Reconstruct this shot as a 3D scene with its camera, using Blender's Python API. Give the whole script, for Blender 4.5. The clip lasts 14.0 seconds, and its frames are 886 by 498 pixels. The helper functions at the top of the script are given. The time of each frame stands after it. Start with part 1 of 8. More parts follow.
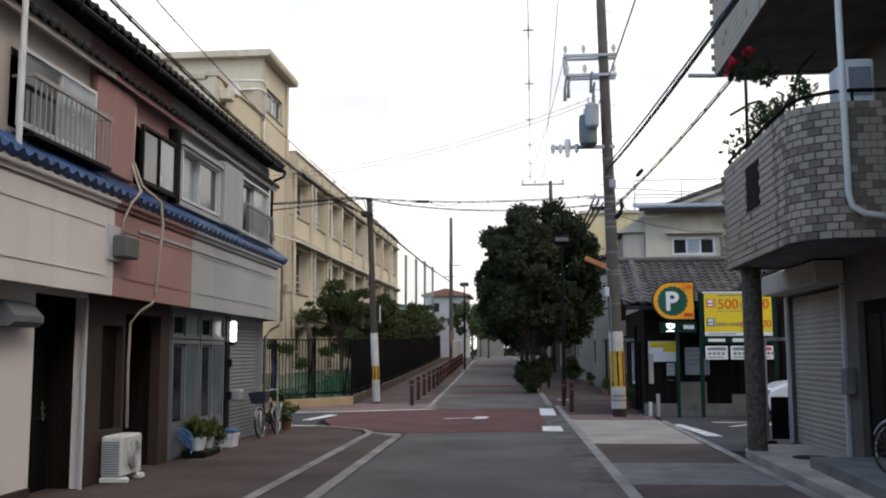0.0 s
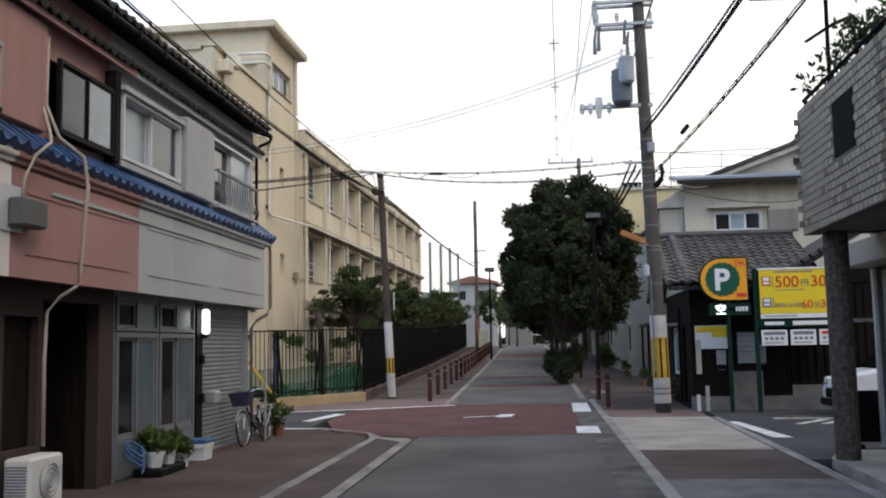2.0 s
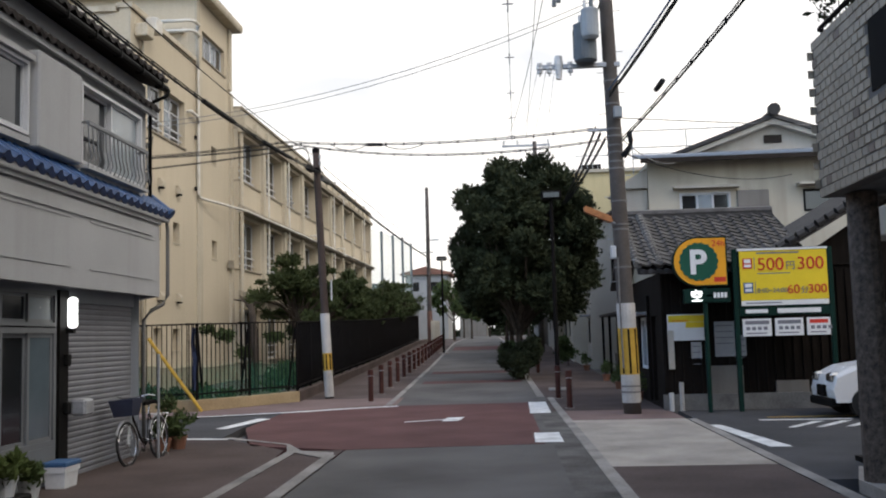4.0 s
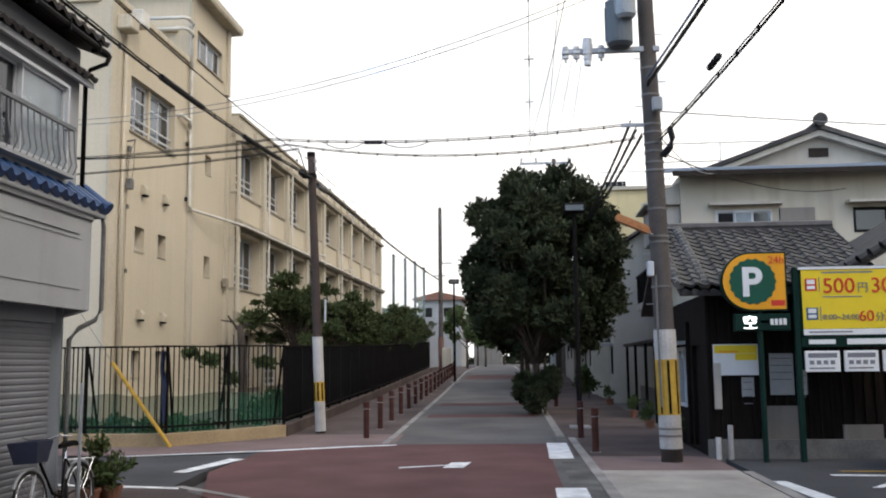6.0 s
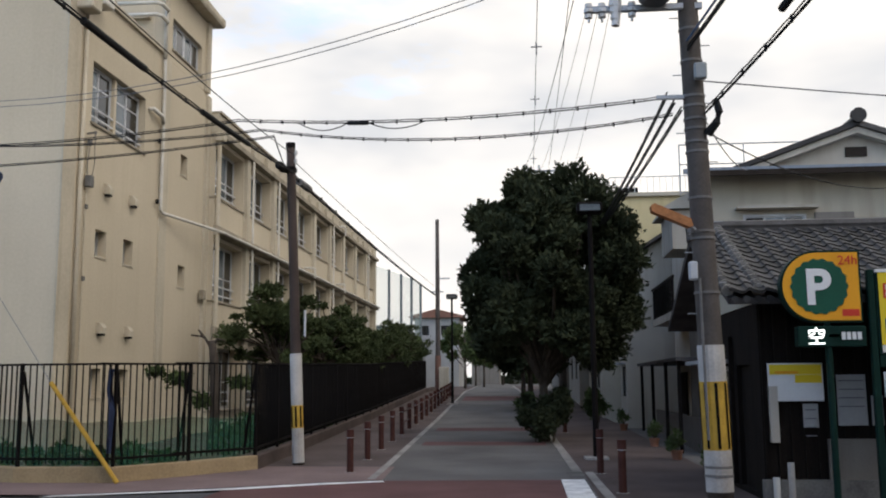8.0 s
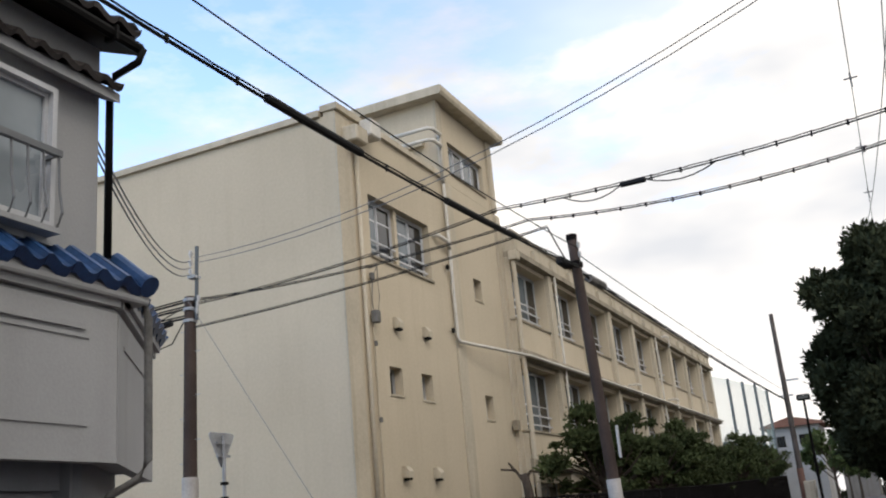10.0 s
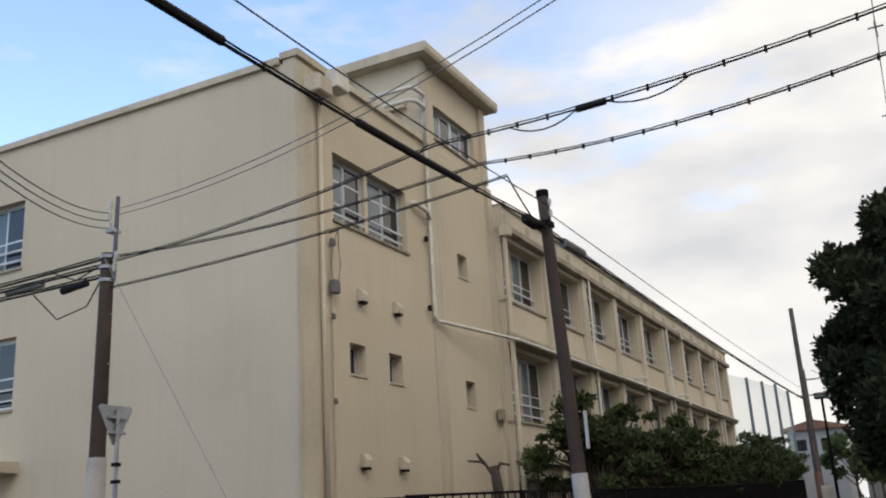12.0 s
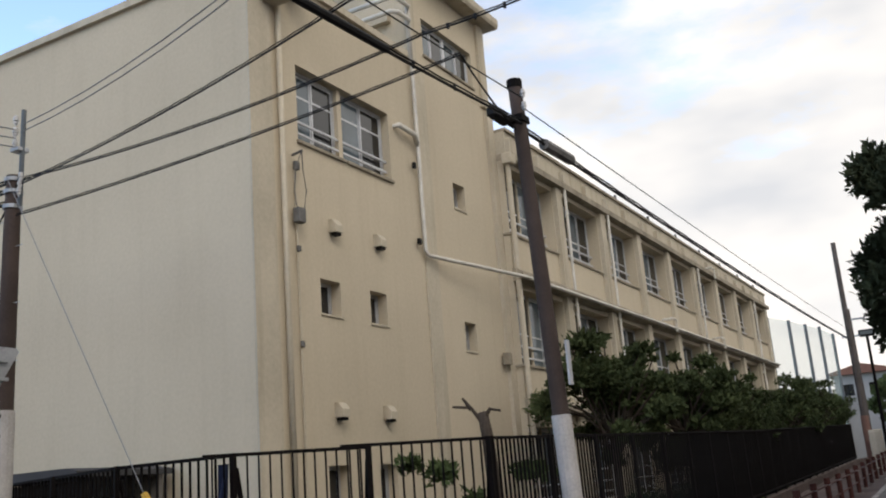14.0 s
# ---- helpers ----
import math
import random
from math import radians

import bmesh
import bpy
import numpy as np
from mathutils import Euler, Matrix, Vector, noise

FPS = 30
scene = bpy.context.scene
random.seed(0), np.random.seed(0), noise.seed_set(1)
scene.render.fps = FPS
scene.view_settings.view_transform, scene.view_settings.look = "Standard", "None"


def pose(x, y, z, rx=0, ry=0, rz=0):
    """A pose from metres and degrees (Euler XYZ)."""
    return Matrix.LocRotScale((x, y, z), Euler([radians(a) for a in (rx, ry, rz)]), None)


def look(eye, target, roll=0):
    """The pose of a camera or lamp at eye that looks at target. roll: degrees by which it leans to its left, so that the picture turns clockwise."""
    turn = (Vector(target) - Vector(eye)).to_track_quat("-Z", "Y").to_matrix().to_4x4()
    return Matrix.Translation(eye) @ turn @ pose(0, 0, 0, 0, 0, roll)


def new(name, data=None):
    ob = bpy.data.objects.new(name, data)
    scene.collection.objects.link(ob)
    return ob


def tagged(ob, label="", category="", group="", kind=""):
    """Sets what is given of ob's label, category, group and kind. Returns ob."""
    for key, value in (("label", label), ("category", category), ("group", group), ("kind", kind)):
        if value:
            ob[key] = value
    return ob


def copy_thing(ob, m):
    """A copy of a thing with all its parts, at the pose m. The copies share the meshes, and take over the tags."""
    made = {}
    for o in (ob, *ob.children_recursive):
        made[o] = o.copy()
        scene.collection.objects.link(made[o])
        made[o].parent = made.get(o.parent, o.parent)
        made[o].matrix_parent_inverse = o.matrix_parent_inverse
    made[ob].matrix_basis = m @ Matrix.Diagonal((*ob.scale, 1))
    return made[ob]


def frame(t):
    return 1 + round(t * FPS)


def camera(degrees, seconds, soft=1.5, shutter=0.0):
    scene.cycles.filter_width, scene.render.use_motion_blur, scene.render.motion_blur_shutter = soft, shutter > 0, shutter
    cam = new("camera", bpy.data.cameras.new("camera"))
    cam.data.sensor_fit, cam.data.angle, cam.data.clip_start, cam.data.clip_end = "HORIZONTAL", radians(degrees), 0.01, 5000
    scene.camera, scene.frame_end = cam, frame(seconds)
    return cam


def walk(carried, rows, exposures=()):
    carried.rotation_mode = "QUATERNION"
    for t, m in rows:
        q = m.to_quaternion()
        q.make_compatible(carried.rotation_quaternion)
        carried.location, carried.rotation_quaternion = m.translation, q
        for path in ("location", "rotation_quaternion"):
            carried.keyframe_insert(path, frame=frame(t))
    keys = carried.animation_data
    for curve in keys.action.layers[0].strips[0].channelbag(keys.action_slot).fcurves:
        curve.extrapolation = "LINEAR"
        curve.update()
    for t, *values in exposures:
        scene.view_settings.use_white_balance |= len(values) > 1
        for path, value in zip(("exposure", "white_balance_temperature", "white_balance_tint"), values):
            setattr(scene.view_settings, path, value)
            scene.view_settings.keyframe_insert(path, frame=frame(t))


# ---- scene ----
cam = camera(50.0, 14.0, soft=2.0)
PATH = [
    (0, (0.937, -1.44, 1.713), (0.757, 0.539, 1.936), -0.2),
    (0.5, (0.942, -0.652, 1.715), (0.801, 1.329, 1.943), -0.9),
    (1, (0.915, 0.165, 1.72), (0.697, 2.139, 1.953), -1.6),
    (1.5, (0.953, 0.935, 1.739), (0.758, 2.907, 2.01), -1.4),
    (2, (0.934, 1.73, 1.744), (0.695, 3.706, 1.945), -1.1),
    (2.5, (0.972, 2.489, 1.758), (0.707, 4.459, 1.984), -2.9),
    (3, (0.954, 3.258, 1.769), (0.702, 5.216, 2.09), -1.8),
    (3.2, (0.932, 3.55, 1.759), (0.795, 5.528, 2.025), -2.3),
    (5.5, (0.974, 7.193, 1.753), (0.783, 9.178, 1.903), -0.1),
    (6, (0.891, 7.946, 1.789), (0.712, 9.923, 2.029), -0.6),
    (6.5, (0.818, 8.729, 1.807), (0.599, 10.697, 2.087), -0.1),
    (6.8, (0.698, 9.231, 1.767), (0.574, 11.205, 2.06), 1.0),
    (7, (0.699, 9.553, 1.788), (0.558, 11.53, 2.055), 0.2),
    (7.5, (0.7, 10.319, 1.796), (0.534, 12.29, 2.093), 0.6),
    (8, (0.609, 11.088, 1.83), (0.436, 13.061, 2.11), -0.4),
    (8.5, (0.576, 11.892, 1.805), (0.244, 13.841, 2.107), -0.9),
    (9, (0.455, 12.73, 1.88), (-0.173, 14.57, 2.35), -1.7),
    (9.2, (0.448, 13.077, 1.869), (-0.248, 14.878, 2.391), -3.0),
    (11.3, (0.488, 16.296, 1.775), (-0.435, 17.982, 2.327), -2.8),
    (11.5, (0.479, 16.613, 1.776), (-0.474, 18.302, 2.267), -1.8),
    (12, (0.531, 17.342, 1.767), (-0.312, 19.065, 2.334), -3.4),
    (12.5, (0.485, 18.171, 1.763), (-0.503, 19.833, 2.278), -2.1),
    (13, (0.443, 18.92, 1.768), (-0.481, 20.613, 2.294), -5.2),
    (13.5, (0.399, 19.745, 1.72), (-0.57, 21.438, 2.162), -2.1),
    (14, (0.351, 20.43, 1.696), (-0.583, 22.13, 2.183), -4.5),
]
walk(cam, [(t, look(eye, target, roll)) for t, eye, target, roll in PATH], [(0.0, 0.2), (3.0, 0.27), (5.5, 0.08), (5.9, 0.4), (6.3, 0.26), (7.0, -0.08), (8.0, -0.1), (9.2, 0.12), (11.3, -0.25), (12.0, -0.22), (12.5, -0.38), (13.5, -0.31), (14.0, -0.1)])

# ---- world and sun ----
world = bpy.data.worlds.new("overcast_sky")
scene.world = world
world.use_nodes = True
wn, wl = world.node_tree.nodes, world.node_tree.links
wn.clear()
w_out = wn.new("ShaderNodeOutputWorld")
w_bg = wn.new("ShaderNodeBackground")
w_sky = wn.new("ShaderNodeTexSky")
w_sky.sky_type, w_sky.sun_disc = "NISHITA", False
w_sky.sun_elevation, w_sky.sun_rotation = radians(44), radians(131)
w_sky.air_density, w_sky.dust_density = 1.0, 1.5
w_co = wn.new("ShaderNodeTexCoord")
w_map = wn.new("ShaderNodeMapping")
w_map.inputs["Scale"].default_value = (1.3, 1.3, 3.4)
w_map.inputs["Location"].default_value = (0.35, 0.1, 0.2)
w_n = wn.new("ShaderNodeTexNoise")
w_n.inputs["Scale"].default_value, w_n.inputs["Detail"].default_value = 1.7, 8.0
w_n.inputs["Roughness"].default_value = 0.58
w_ramp = wn.new("ShaderNodeValToRGB")
w_ramp.color_ramp.elements[0].position, w_ramp.color_ramp.elements[1].position = 0.47, 0.61
w_sep = wn.new("ShaderNodeSeparateXYZ")
w_hor = wn.new("ShaderNodeMapRange")
for k, v in (("From Min", 0.3), ("From Max", 0.0), ("To Min", 0.0), ("To Max", 1.0)):
    w_hor.inputs[k].default_value = v
w_add = wn.new("ShaderNodeMath")
w_add.operation, w_add.use_clamp = "ADD", True
w_sc = wn.new("ShaderNodeVectorMath")
w_sc.operation = "SCALE"
w_sc.inputs["Scale"].default_value = 0.42
w_cl = wn.new("ShaderNodeMix")
w_cl.data_type = "RGBA"
w_n2 = wn.new("ShaderNodeTexNoise")
w_n2.inputs["Scale"].default_value, w_n2.inputs["Detail"].default_value = 2.3, 4.0
w_r2 = wn.new("ShaderNodeValToRGB")
w_r2.color_ramp.elements[0].position, w_r2.color_ramp.elements[1].position = 0.35, 0.6
w_r2.color_ramp.elements[0].color = (0.84, 0.85, 0.88, 1)
w_r2.color_ramp.elements[1].color = (1.28, 1.22, 1.15, 1)
wl.new(w_co.outputs["Generated"], w_map.inputs["Vector"])
wl.new(w_map.outputs["Vector"], w_n.inputs["Vector"])
wl.new(w_map.outputs["Vector"], w_n2.inputs["Vector"])
wl.new(w_n.outputs["Fac"], w_ramp.inputs["Fac"])
wl.new(w_n2.outputs["Fac"], w_r2.inputs["Fac"])
wl.new(w_co.outputs["Generated"], w_sep.inputs["Vector"])
wl.new(w_sep.outputs["Z"], w_hor.inputs["Value"])
# haze is thicker toward the bright side of the sky
w_dot = wn.new("ShaderNodeVectorMath")
w_dot.operation = "DOT_PRODUCT"
w_dot.inputs[1].default_value = (0.9, 0.45, 0.0)
w_side = wn.new("ShaderNodeMapRange")
for k, v in (("From Min", -0.35), ("From Max", 0.5), ("To Min", -0.5), ("To Max", 1.0)):
    w_side.inputs[k].default_value = v
w_add2 = wn.new("ShaderNodeMath")
w_add2.operation = "ADD"
wl.new(w_co.outputs["Generated"], w_dot.inputs[0])
wl.new(w_dot.outputs["Value"], w_side.inputs["Value"])
wl.new(w_ramp.outputs["Color"], w_add2.inputs[0])
wl.new(w_side.outputs["Result"], w_add2.inputs[1])
wl.new(w_add2.outputs["Value"], w_add.inputs[0])
wl.new(w_hor.outputs["Result"], w_add.inputs[1])
wl.new(w_sky.outputs["Color"], w_sc.inputs[0])
wl.new(w_add.outputs["Value"], w_cl.inputs["Factor"])
wl.new(w_sc.outputs["Vector"], w_cl.inputs["A"])
wl.new(w_r2.outputs["Color"], w_cl.inputs["B"])
wl.new(w_cl.outputs["Result"], w_bg.inputs["Color"])
w_bg.inputs["Strength"].default_value = 1.0
wl.new(w_bg.outputs["Background"], w_out.inputs["Surface"])

sun = new("sun", bpy.data.lights.new("sun", "SUN"))
sun.data.energy, sun.data.angle, sun.data.color = 0.62, radians(20), (1.0, 0.89, 0.74)
sun.matrix_world = look((0, 0, 30), (-13.4, 11.6, 13.0))

# ---- materials ----
MATS = {}


def mat(name, col, rough=0.85, var=0.18, scale=1.2, fine=30.0, bump=0.15, metal=0.0, stretch=(1, 1, 1), tint=None, rnd=0.0, spec=0.3, streak=0.0):
    """A weathered surface: two scales of noise on the colour, fine relief, and a little change from piece to piece."""
    m = bpy.data.materials.new(name)
    m.use_nodes = True
    n, l = m.node_tree.nodes, m.node_tree.links
    b = n["Principled BSDF"]
    b.inputs["Metallic"].default_value = metal
    b.inputs["Specular IOR Level"].default_value = spec
    co = n.new("ShaderNodeTexCoord")
    mp = n.new("ShaderNodeMapping")
    mp.inputs["Scale"].default_value = stretch
    l.new(co.outputs["Object"], mp.inputs["Vector"])
    big = n.new("ShaderNodeTexNoise")
    big.inputs["Scale"].default_value, big.inputs["Detail"].default_value = scale, 4.0
    small = n.new("ShaderNodeTexNoise")
    small.inputs["Scale"].default_value, small.inputs["Detail"].default_value = fine, 3.0
    l.new(mp.outputs["Vector"], big.inputs["Vector"])
    l.new(co.outputs["Object"], small.inputs["Vector"])
    dark = tuple(c * (1 - 1.6 * var) for c in col)
    lite = tuple(min(1, c * (1 + 0.8 * var)) for c in (tint or col))
    mx = n.new("ShaderNodeMix")
    mx.data_type = "RGBA"
    mx.inputs["A"].default_value, mx.inputs["B"].default_value = (*dark, 1), (*lite, 1)
    rg = n.new("ShaderNodeMapRange")
    rg.inputs["From Min"].default_value, rg.inputs["From Max"].default_value = 0.3, 0.7
    sm = n.new("ShaderNodeMath")
    sm.operation = "MULTIPLY_ADD"
    sm.inputs[1].default_value = 0.35
    l.new(small.outputs["Fac"], sm.inputs[0])
    ad = n.new("ShaderNodeMath")
    ad.operation = "MULTIPLY"
    ad.inputs[1].default_value = 0.65
    l.new(big.outputs["Fac"], ad.inputs[0])
    l.new(ad.outputs[0], sm.inputs[2])
    l.new(sm.outputs[0], rg.inputs["Value"])
    l.new(rg.outputs["Result"], mx.inputs["Factor"])
    out = mx.outputs["Result"]
    if streak:
        ms = n.new("ShaderNodeMapping")
        ms.inputs["Scale"].default_value = (1.6, 1.6, 0.12)
        ns = n.new("ShaderNodeTexNoise")
        ns.inputs["Scale"].default_value, ns.inputs["Detail"].default_value = 1.8, 6.0
        rs = n.new("ShaderNodeMapRange")
        rs.inputs["From Min"].default_value, rs.inputs["From Max"].default_value = 0.5, 0.75
        rs.inputs["To Max"].default_value = streak
        m2 = n.new("ShaderNodeMix")
        m2.data_type = "RGBA"
        m2.inputs["B"].default_value = (col[0] * 0.45, col[1] * 0.4, col[2] * 0.33, 1)
        l.new(co.outputs["Object"], ms.inputs["Vector"])
        l.new(ms.outputs["Vector"], ns.inputs["Vector"])
        l.new(ns.outputs["Fac"], rs.inputs["Value"])
        l.new(rs.outputs["Result"], m2.inputs["Factor"])
        l.new(out, m2.inputs["A"])
        out = m2.outputs["Result"]
    if rnd:
        oi = n.new("ShaderNodeObjectInfo")
        rr = n.new("ShaderNodeMapRange")
        rr.inputs["To Min"].default_value, rr.inputs["To Max"].default_value = 1 - rnd, 1 + rnd
        hs = n.new("ShaderNodeHueSaturation")
        l.new(oi.outputs["Random"], rr.inputs["Value"])
        l.new(rr.outputs["Result"], hs.inputs["Value"])
        l.new(out, hs.inputs["Color"])
        out = hs.outputs["Color"]
    l.new(out, b.inputs["Base Color"])
    rr2 = n.new("ShaderNodeMapRange")
    rr2.inputs["To Min"].default_value, rr2.inputs["To Max"].default_value = max(0.03, rough - 0.12), min(1, rough + 0.1)
    l.new(small.outputs["Fac"], rr2.inputs["Value"])
    l.new(rr2.outputs["Result"], b.inputs["Roughness"])
    if bump:
        bp = n.new("ShaderNodeBump")
        bp.inputs["Strength"].default_value, bp.inputs["Distance"].default_value = bump, 0.01
        l.new(small.outputs["Fac"], bp.inputs["Height"])
        l.new(bp.outputs["Normal"], b.inputs["Normal"])
    MATS[name] = m
    return m


def glow(name, col, power):
    m = mat(name, col, 0.4, 0.05, bump=0)
    b = m.node_tree.nodes["Principled BSDF"]
    b.inputs["Emission Color"].default_value, b.inputs["Emission Strength"].default_value = (*col, 1), power
    return m


def pane(name, col, rough=0.06):
    """Window glass before a dark room: a dark, glossy sheet."""
    m = mat(name, col, rough, 0.25, scale=0.7, fine=2.0, bump=0.0, spec=0.6)
    return m


asphalt = mat("asphalt", (0.124, 0.117, 0.11), 0.9, 0.27, 0.5, 60, 0.5, spec=0.08)
asphalt_dark = mat("asphalt_dark", (0.075, 0.074, 0.075), 0.9, 0.22, 0.7, 60, 0.5, spec=0.08)
red_asphalt = mat("red_asphalt", (0.125, 0.066, 0.061), 0.9, 0.22, 0.8, 60, 0.5, spec=0.08)
pavers = mat("brown_pavers", (0.1, 0.077, 0.069), 0.9, 0.32, 0.6, 24, 0.5, spec=0.08)
pink_pavers = mat("pink_pavers", (0.195, 0.14, 0.128), 0.9, 0.22, 0.7, 24, 0.5, spec=0.08)
concrete = mat("concrete", (0.35, 0.312, 0.265), 0.9, 0.28, 1.1, 35, 0.4)
gutter_worn = mat("gutter_worn", (0.128, 0.12, 0.111), 0.9, 0.45, 1.4, 30, 0.6, spec=0.08)
concrete_old = mat("concrete_old", (0.17, 0.165, 0.155), 0.9, 0.35, 1.8, 25, 0.5)
kerbstone = mat("kerbstone", (0.27, 0.25, 0.225), 0.9, 0.38, 1.1, 30, 0.4)
white_line = mat("white_line", (0.72, 0.71, 0.68), 0.8, 0.3, 3.0, 45, 0.3)
soil = mat("soil", (0.1, 0.085, 0.06), 0.95, 0.35, 1.5, 25, 0.6)
school_paint = mat("school_paint", (0.53, 0.458, 0.337), 0.85, 0.09, 0.25, 12, 0.1, streak=0.1)
school_trim = mat("school_trim", (0.51, 0.452, 0.345), 0.85, 0.14, 0.5, 12, 0.15, streak=0.45)
school_dirty = mat("school_edge", (0.33, 0.29, 0.22), 0.9, 0.3, 0.8, 12, 0.2, streak=0.6)
pipe_white = mat("pipe_white", (0.6, 0.57, 0.5), 0.5, 0.15, 2.0, 20, 0.05)
alu = mat("aluminium", (0.55, 0.56, 0.57), 0.4, 0.1, 2.0, 30, 0.03, metal=0.6)
alu_white = mat("alu_white", (0.5, 0.51, 0.52), 0.45, 0.08, 2.0, 30, 0.03)
alu_door = mat("alu_door", (0.15, 0.158, 0.165), 0.5, 0.12, 2.0, 30, 0.03)
plinth_yellow = mat("plinth_yellow", (0.33, 0.245, 0.14), 0.9, 0.25, 1.2, 20, 0.3)
# dark metal taken down to near black, deep shade included in the colour
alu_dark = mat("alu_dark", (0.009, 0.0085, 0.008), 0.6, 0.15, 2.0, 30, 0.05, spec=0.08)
# light blue of the reflected sky put into the pane colour
glass_blue = pane("glass_blue", (0.10, 0.13, 0.15))
glass_dark = pane("glass_dark", (0.012, 0.014, 0.016))
# paler pane, a bright white-blue sky reflection painted in
glass_pale = pane("glass_pale_reflection", (0.27, 0.31, 0.335), 0.25)
# near black: the shade of unlit rooms and hollows as a colour
interior = mat("room_shade", (0.012, 0.011, 0.01), 0.95, 0.2, 1, 10, 0, spec=0.08)
cream = mat("cream_render", (0.5, 0.44, 0.38), 0.9, 0.1, 0.8, 40, 0.25, streak=0.25)
cream_white = mat("pinkish_white_render", (0.7, 0.635, 0.595), 0.9, 0.08, 0.8, 40, 0.25, streak=0.2)
pink = mat("pink_render", (0.36, 0.2, 0.18), 0.9, 0.12, 0.8, 40, 0.25, streak=0.25)
brown = mat("brown_render", (0.05, 0.033, 0.028), 0.9, 0.15, 0.8, 40, 0.25, streak=0.25)
grey_render = mat("grey_render", (0.37, 0.375, 0.375), 0.9, 0.08, 0.8, 40, 0.2, streak=0.2)
grey_blue = mat("grey_blue_metal", (0.2, 0.215, 0.235), 0.6, 0.1, 1.0, 40, 0.08, streak=0.2)
shutter_grey = mat("shutter_grey", (0.19, 0.193, 0.21), 0.5, 0.1, 1.0, 40, 0.06, streak=0.25)
shutter_beige = mat("shutter_beige", (0.31, 0.28, 0.235), 0.5, 0.1, 1.0, 40, 0.06, streak=0.2)
blue_tile = mat("blue_glazed_tile", (0.02, 0.065, 0.175), 0.4, 0.3, 5, 20, 0.1, rnd=0.3, spec=0.5)
grey_tile = mat("grey_roof_tile", (0.048, 0.045, 0.043), 0.6, 0.35, 3, 20, 0.2, rnd=0.6)
brown_tile = mat("brown_roof_tile", (0.06, 0.053, 0.05), 0.6, 0.3, 3, 20, 0.2, rnd=0.3, spec=0.08)
# dark wood, blackened further for the shade it stands in
wood_dark = mat("shaded_dark_wood", (0.014, 0.011, 0.009), 0.85, 0.4, 2, 30, 0.4, stretch=(6, 6, 0.6), streak=0.3, spec=0.08)
wood_eave = mat("eave_wood", (0.03, 0.024, 0.02), 0.85, 0.3, 2, 30, 0.3, spec=0.08)
black_metal = mat("black_metal", (0.008, 0.0065, 0.006), 0.8, 0.3, 3, 40, 0.08, spec=0.08)
brown_metal = mat("brown_metal", (0.07, 0.029, 0.023), 0.55, 0.25, 3, 40, 0.08, spec=0.08)
green_metal = mat("green_metal", (0.009, 0.03, 0.023), 0.5, 0.2, 3, 40, 0.05, spec=0.08)
yellow_paint = mat("yellow_paint", (0.5, 0.3, 0.04), 0.6, 0.2, 4, 30, 0.1)
sign_yellow = mat("sign_yellow", (0.78, 0.58, 0.03), 0.5, 0.06, 2, 30, 0.02)
sign_orange = mat("sign_orange", (0.8, 0.36, 0.02), 0.5, 0.06, 2, 30, 0.02)
sign_white = mat("sign_white", (0.75, 0.75, 0.73), 0.5, 0.06, 2, 30, 0.02)
sign_grey = mat("sign_print", (0.2, 0.2, 0.22), 0.6, 0.1, 4, 30, 0)
sign_red = mat("sign_red", (0.6, 0.05, 0.03), 0.5, 0.06, 2, 30, 0.02)
sign_green = mat("sign_green", (0.011, 0.085, 0.05), 0.5, 0.1, 2, 30, 0.02)
lit_white = glow("lit_white", (1.0, 1.0, 0.97), 2.5)
pole_concrete = mat("pole_concrete", (0.095, 0.081, 0.071), 0.9, 0.3, 1.5, 30, 0.3, streak=0.3)
pole_dark = mat("pole_brown", (0.06, 0.042, 0.034), 0.85, 0.3, 1.5, 30, 0.25, streak=0.3)
pole_sleeve = mat("pole_sleeve", (0.48, 0.455, 0.42), 0.75, 0.22, 2.0, 30, 0.1, streak=0.35)
galv = mat("galvanised", (0.36, 0.37, 0.38), 0.5, 0.2, 3, 30, 0.05, metal=0.4)
trafo_grey = mat("transformer_grey", (0.3, 0.32, 0.33), 0.5, 0.12, 2, 30, 0.05)
trafo_dark = mat("transformer_dark", (0.11, 0.125, 0.135), 0.5, 0.15, 2, 30, 0.05)
rubber = mat("cable_black", (0.02, 0.02, 0.02), 0.6, 0.2, 3, 30, 0.0, spec=0.08)
cable_grey = mat("cable_grey", (0.2, 0.2, 0.2), 0.6, 0.2, 3, 30, 0.0)
porcelain = mat("porcelain", (0.6, 0.58, 0.55), 0.3, 0.1, 5, 30, 0.0, spec=0.5)
leaf_dark = mat("leaf_dark", (0.042, 0.05, 0.026), 0.9, 0.45, 0.6, 6, 0.0, spec=0.08)
leaf_mid = mat("leaf_mid", (0.078, 0.105, 0.04), 0.85, 0.45, 0.8, 6, 0.0, spec=0.08)
leaf_garden = mat("leaf_garden", (0.066, 0.083, 0.034), 0.85, 0.5, 0.8, 6, 0.0, spec=0.08)
leaf_lite = mat("leaf_light", (0.1, 0.13, 0.04), 0.7, 0.4, 0.8, 6, 0.0, spec=0.08)
bark = mat("bark", (0.07, 0.055, 0.042), 0.95, 0.35, 3, 25, 0.6, stretch=(4, 4, 0.7), spec=0.08)
house_cream = mat("house_cream", (0.43, 0.39, 0.31), 0.9, 0.14, 0.6, 40, 0.2, streak=0.3)
house_white = mat("house_white", (0.42, 0.385, 0.325), 0.9, 0.14, 0.6, 40, 0.2, streak=0.3)
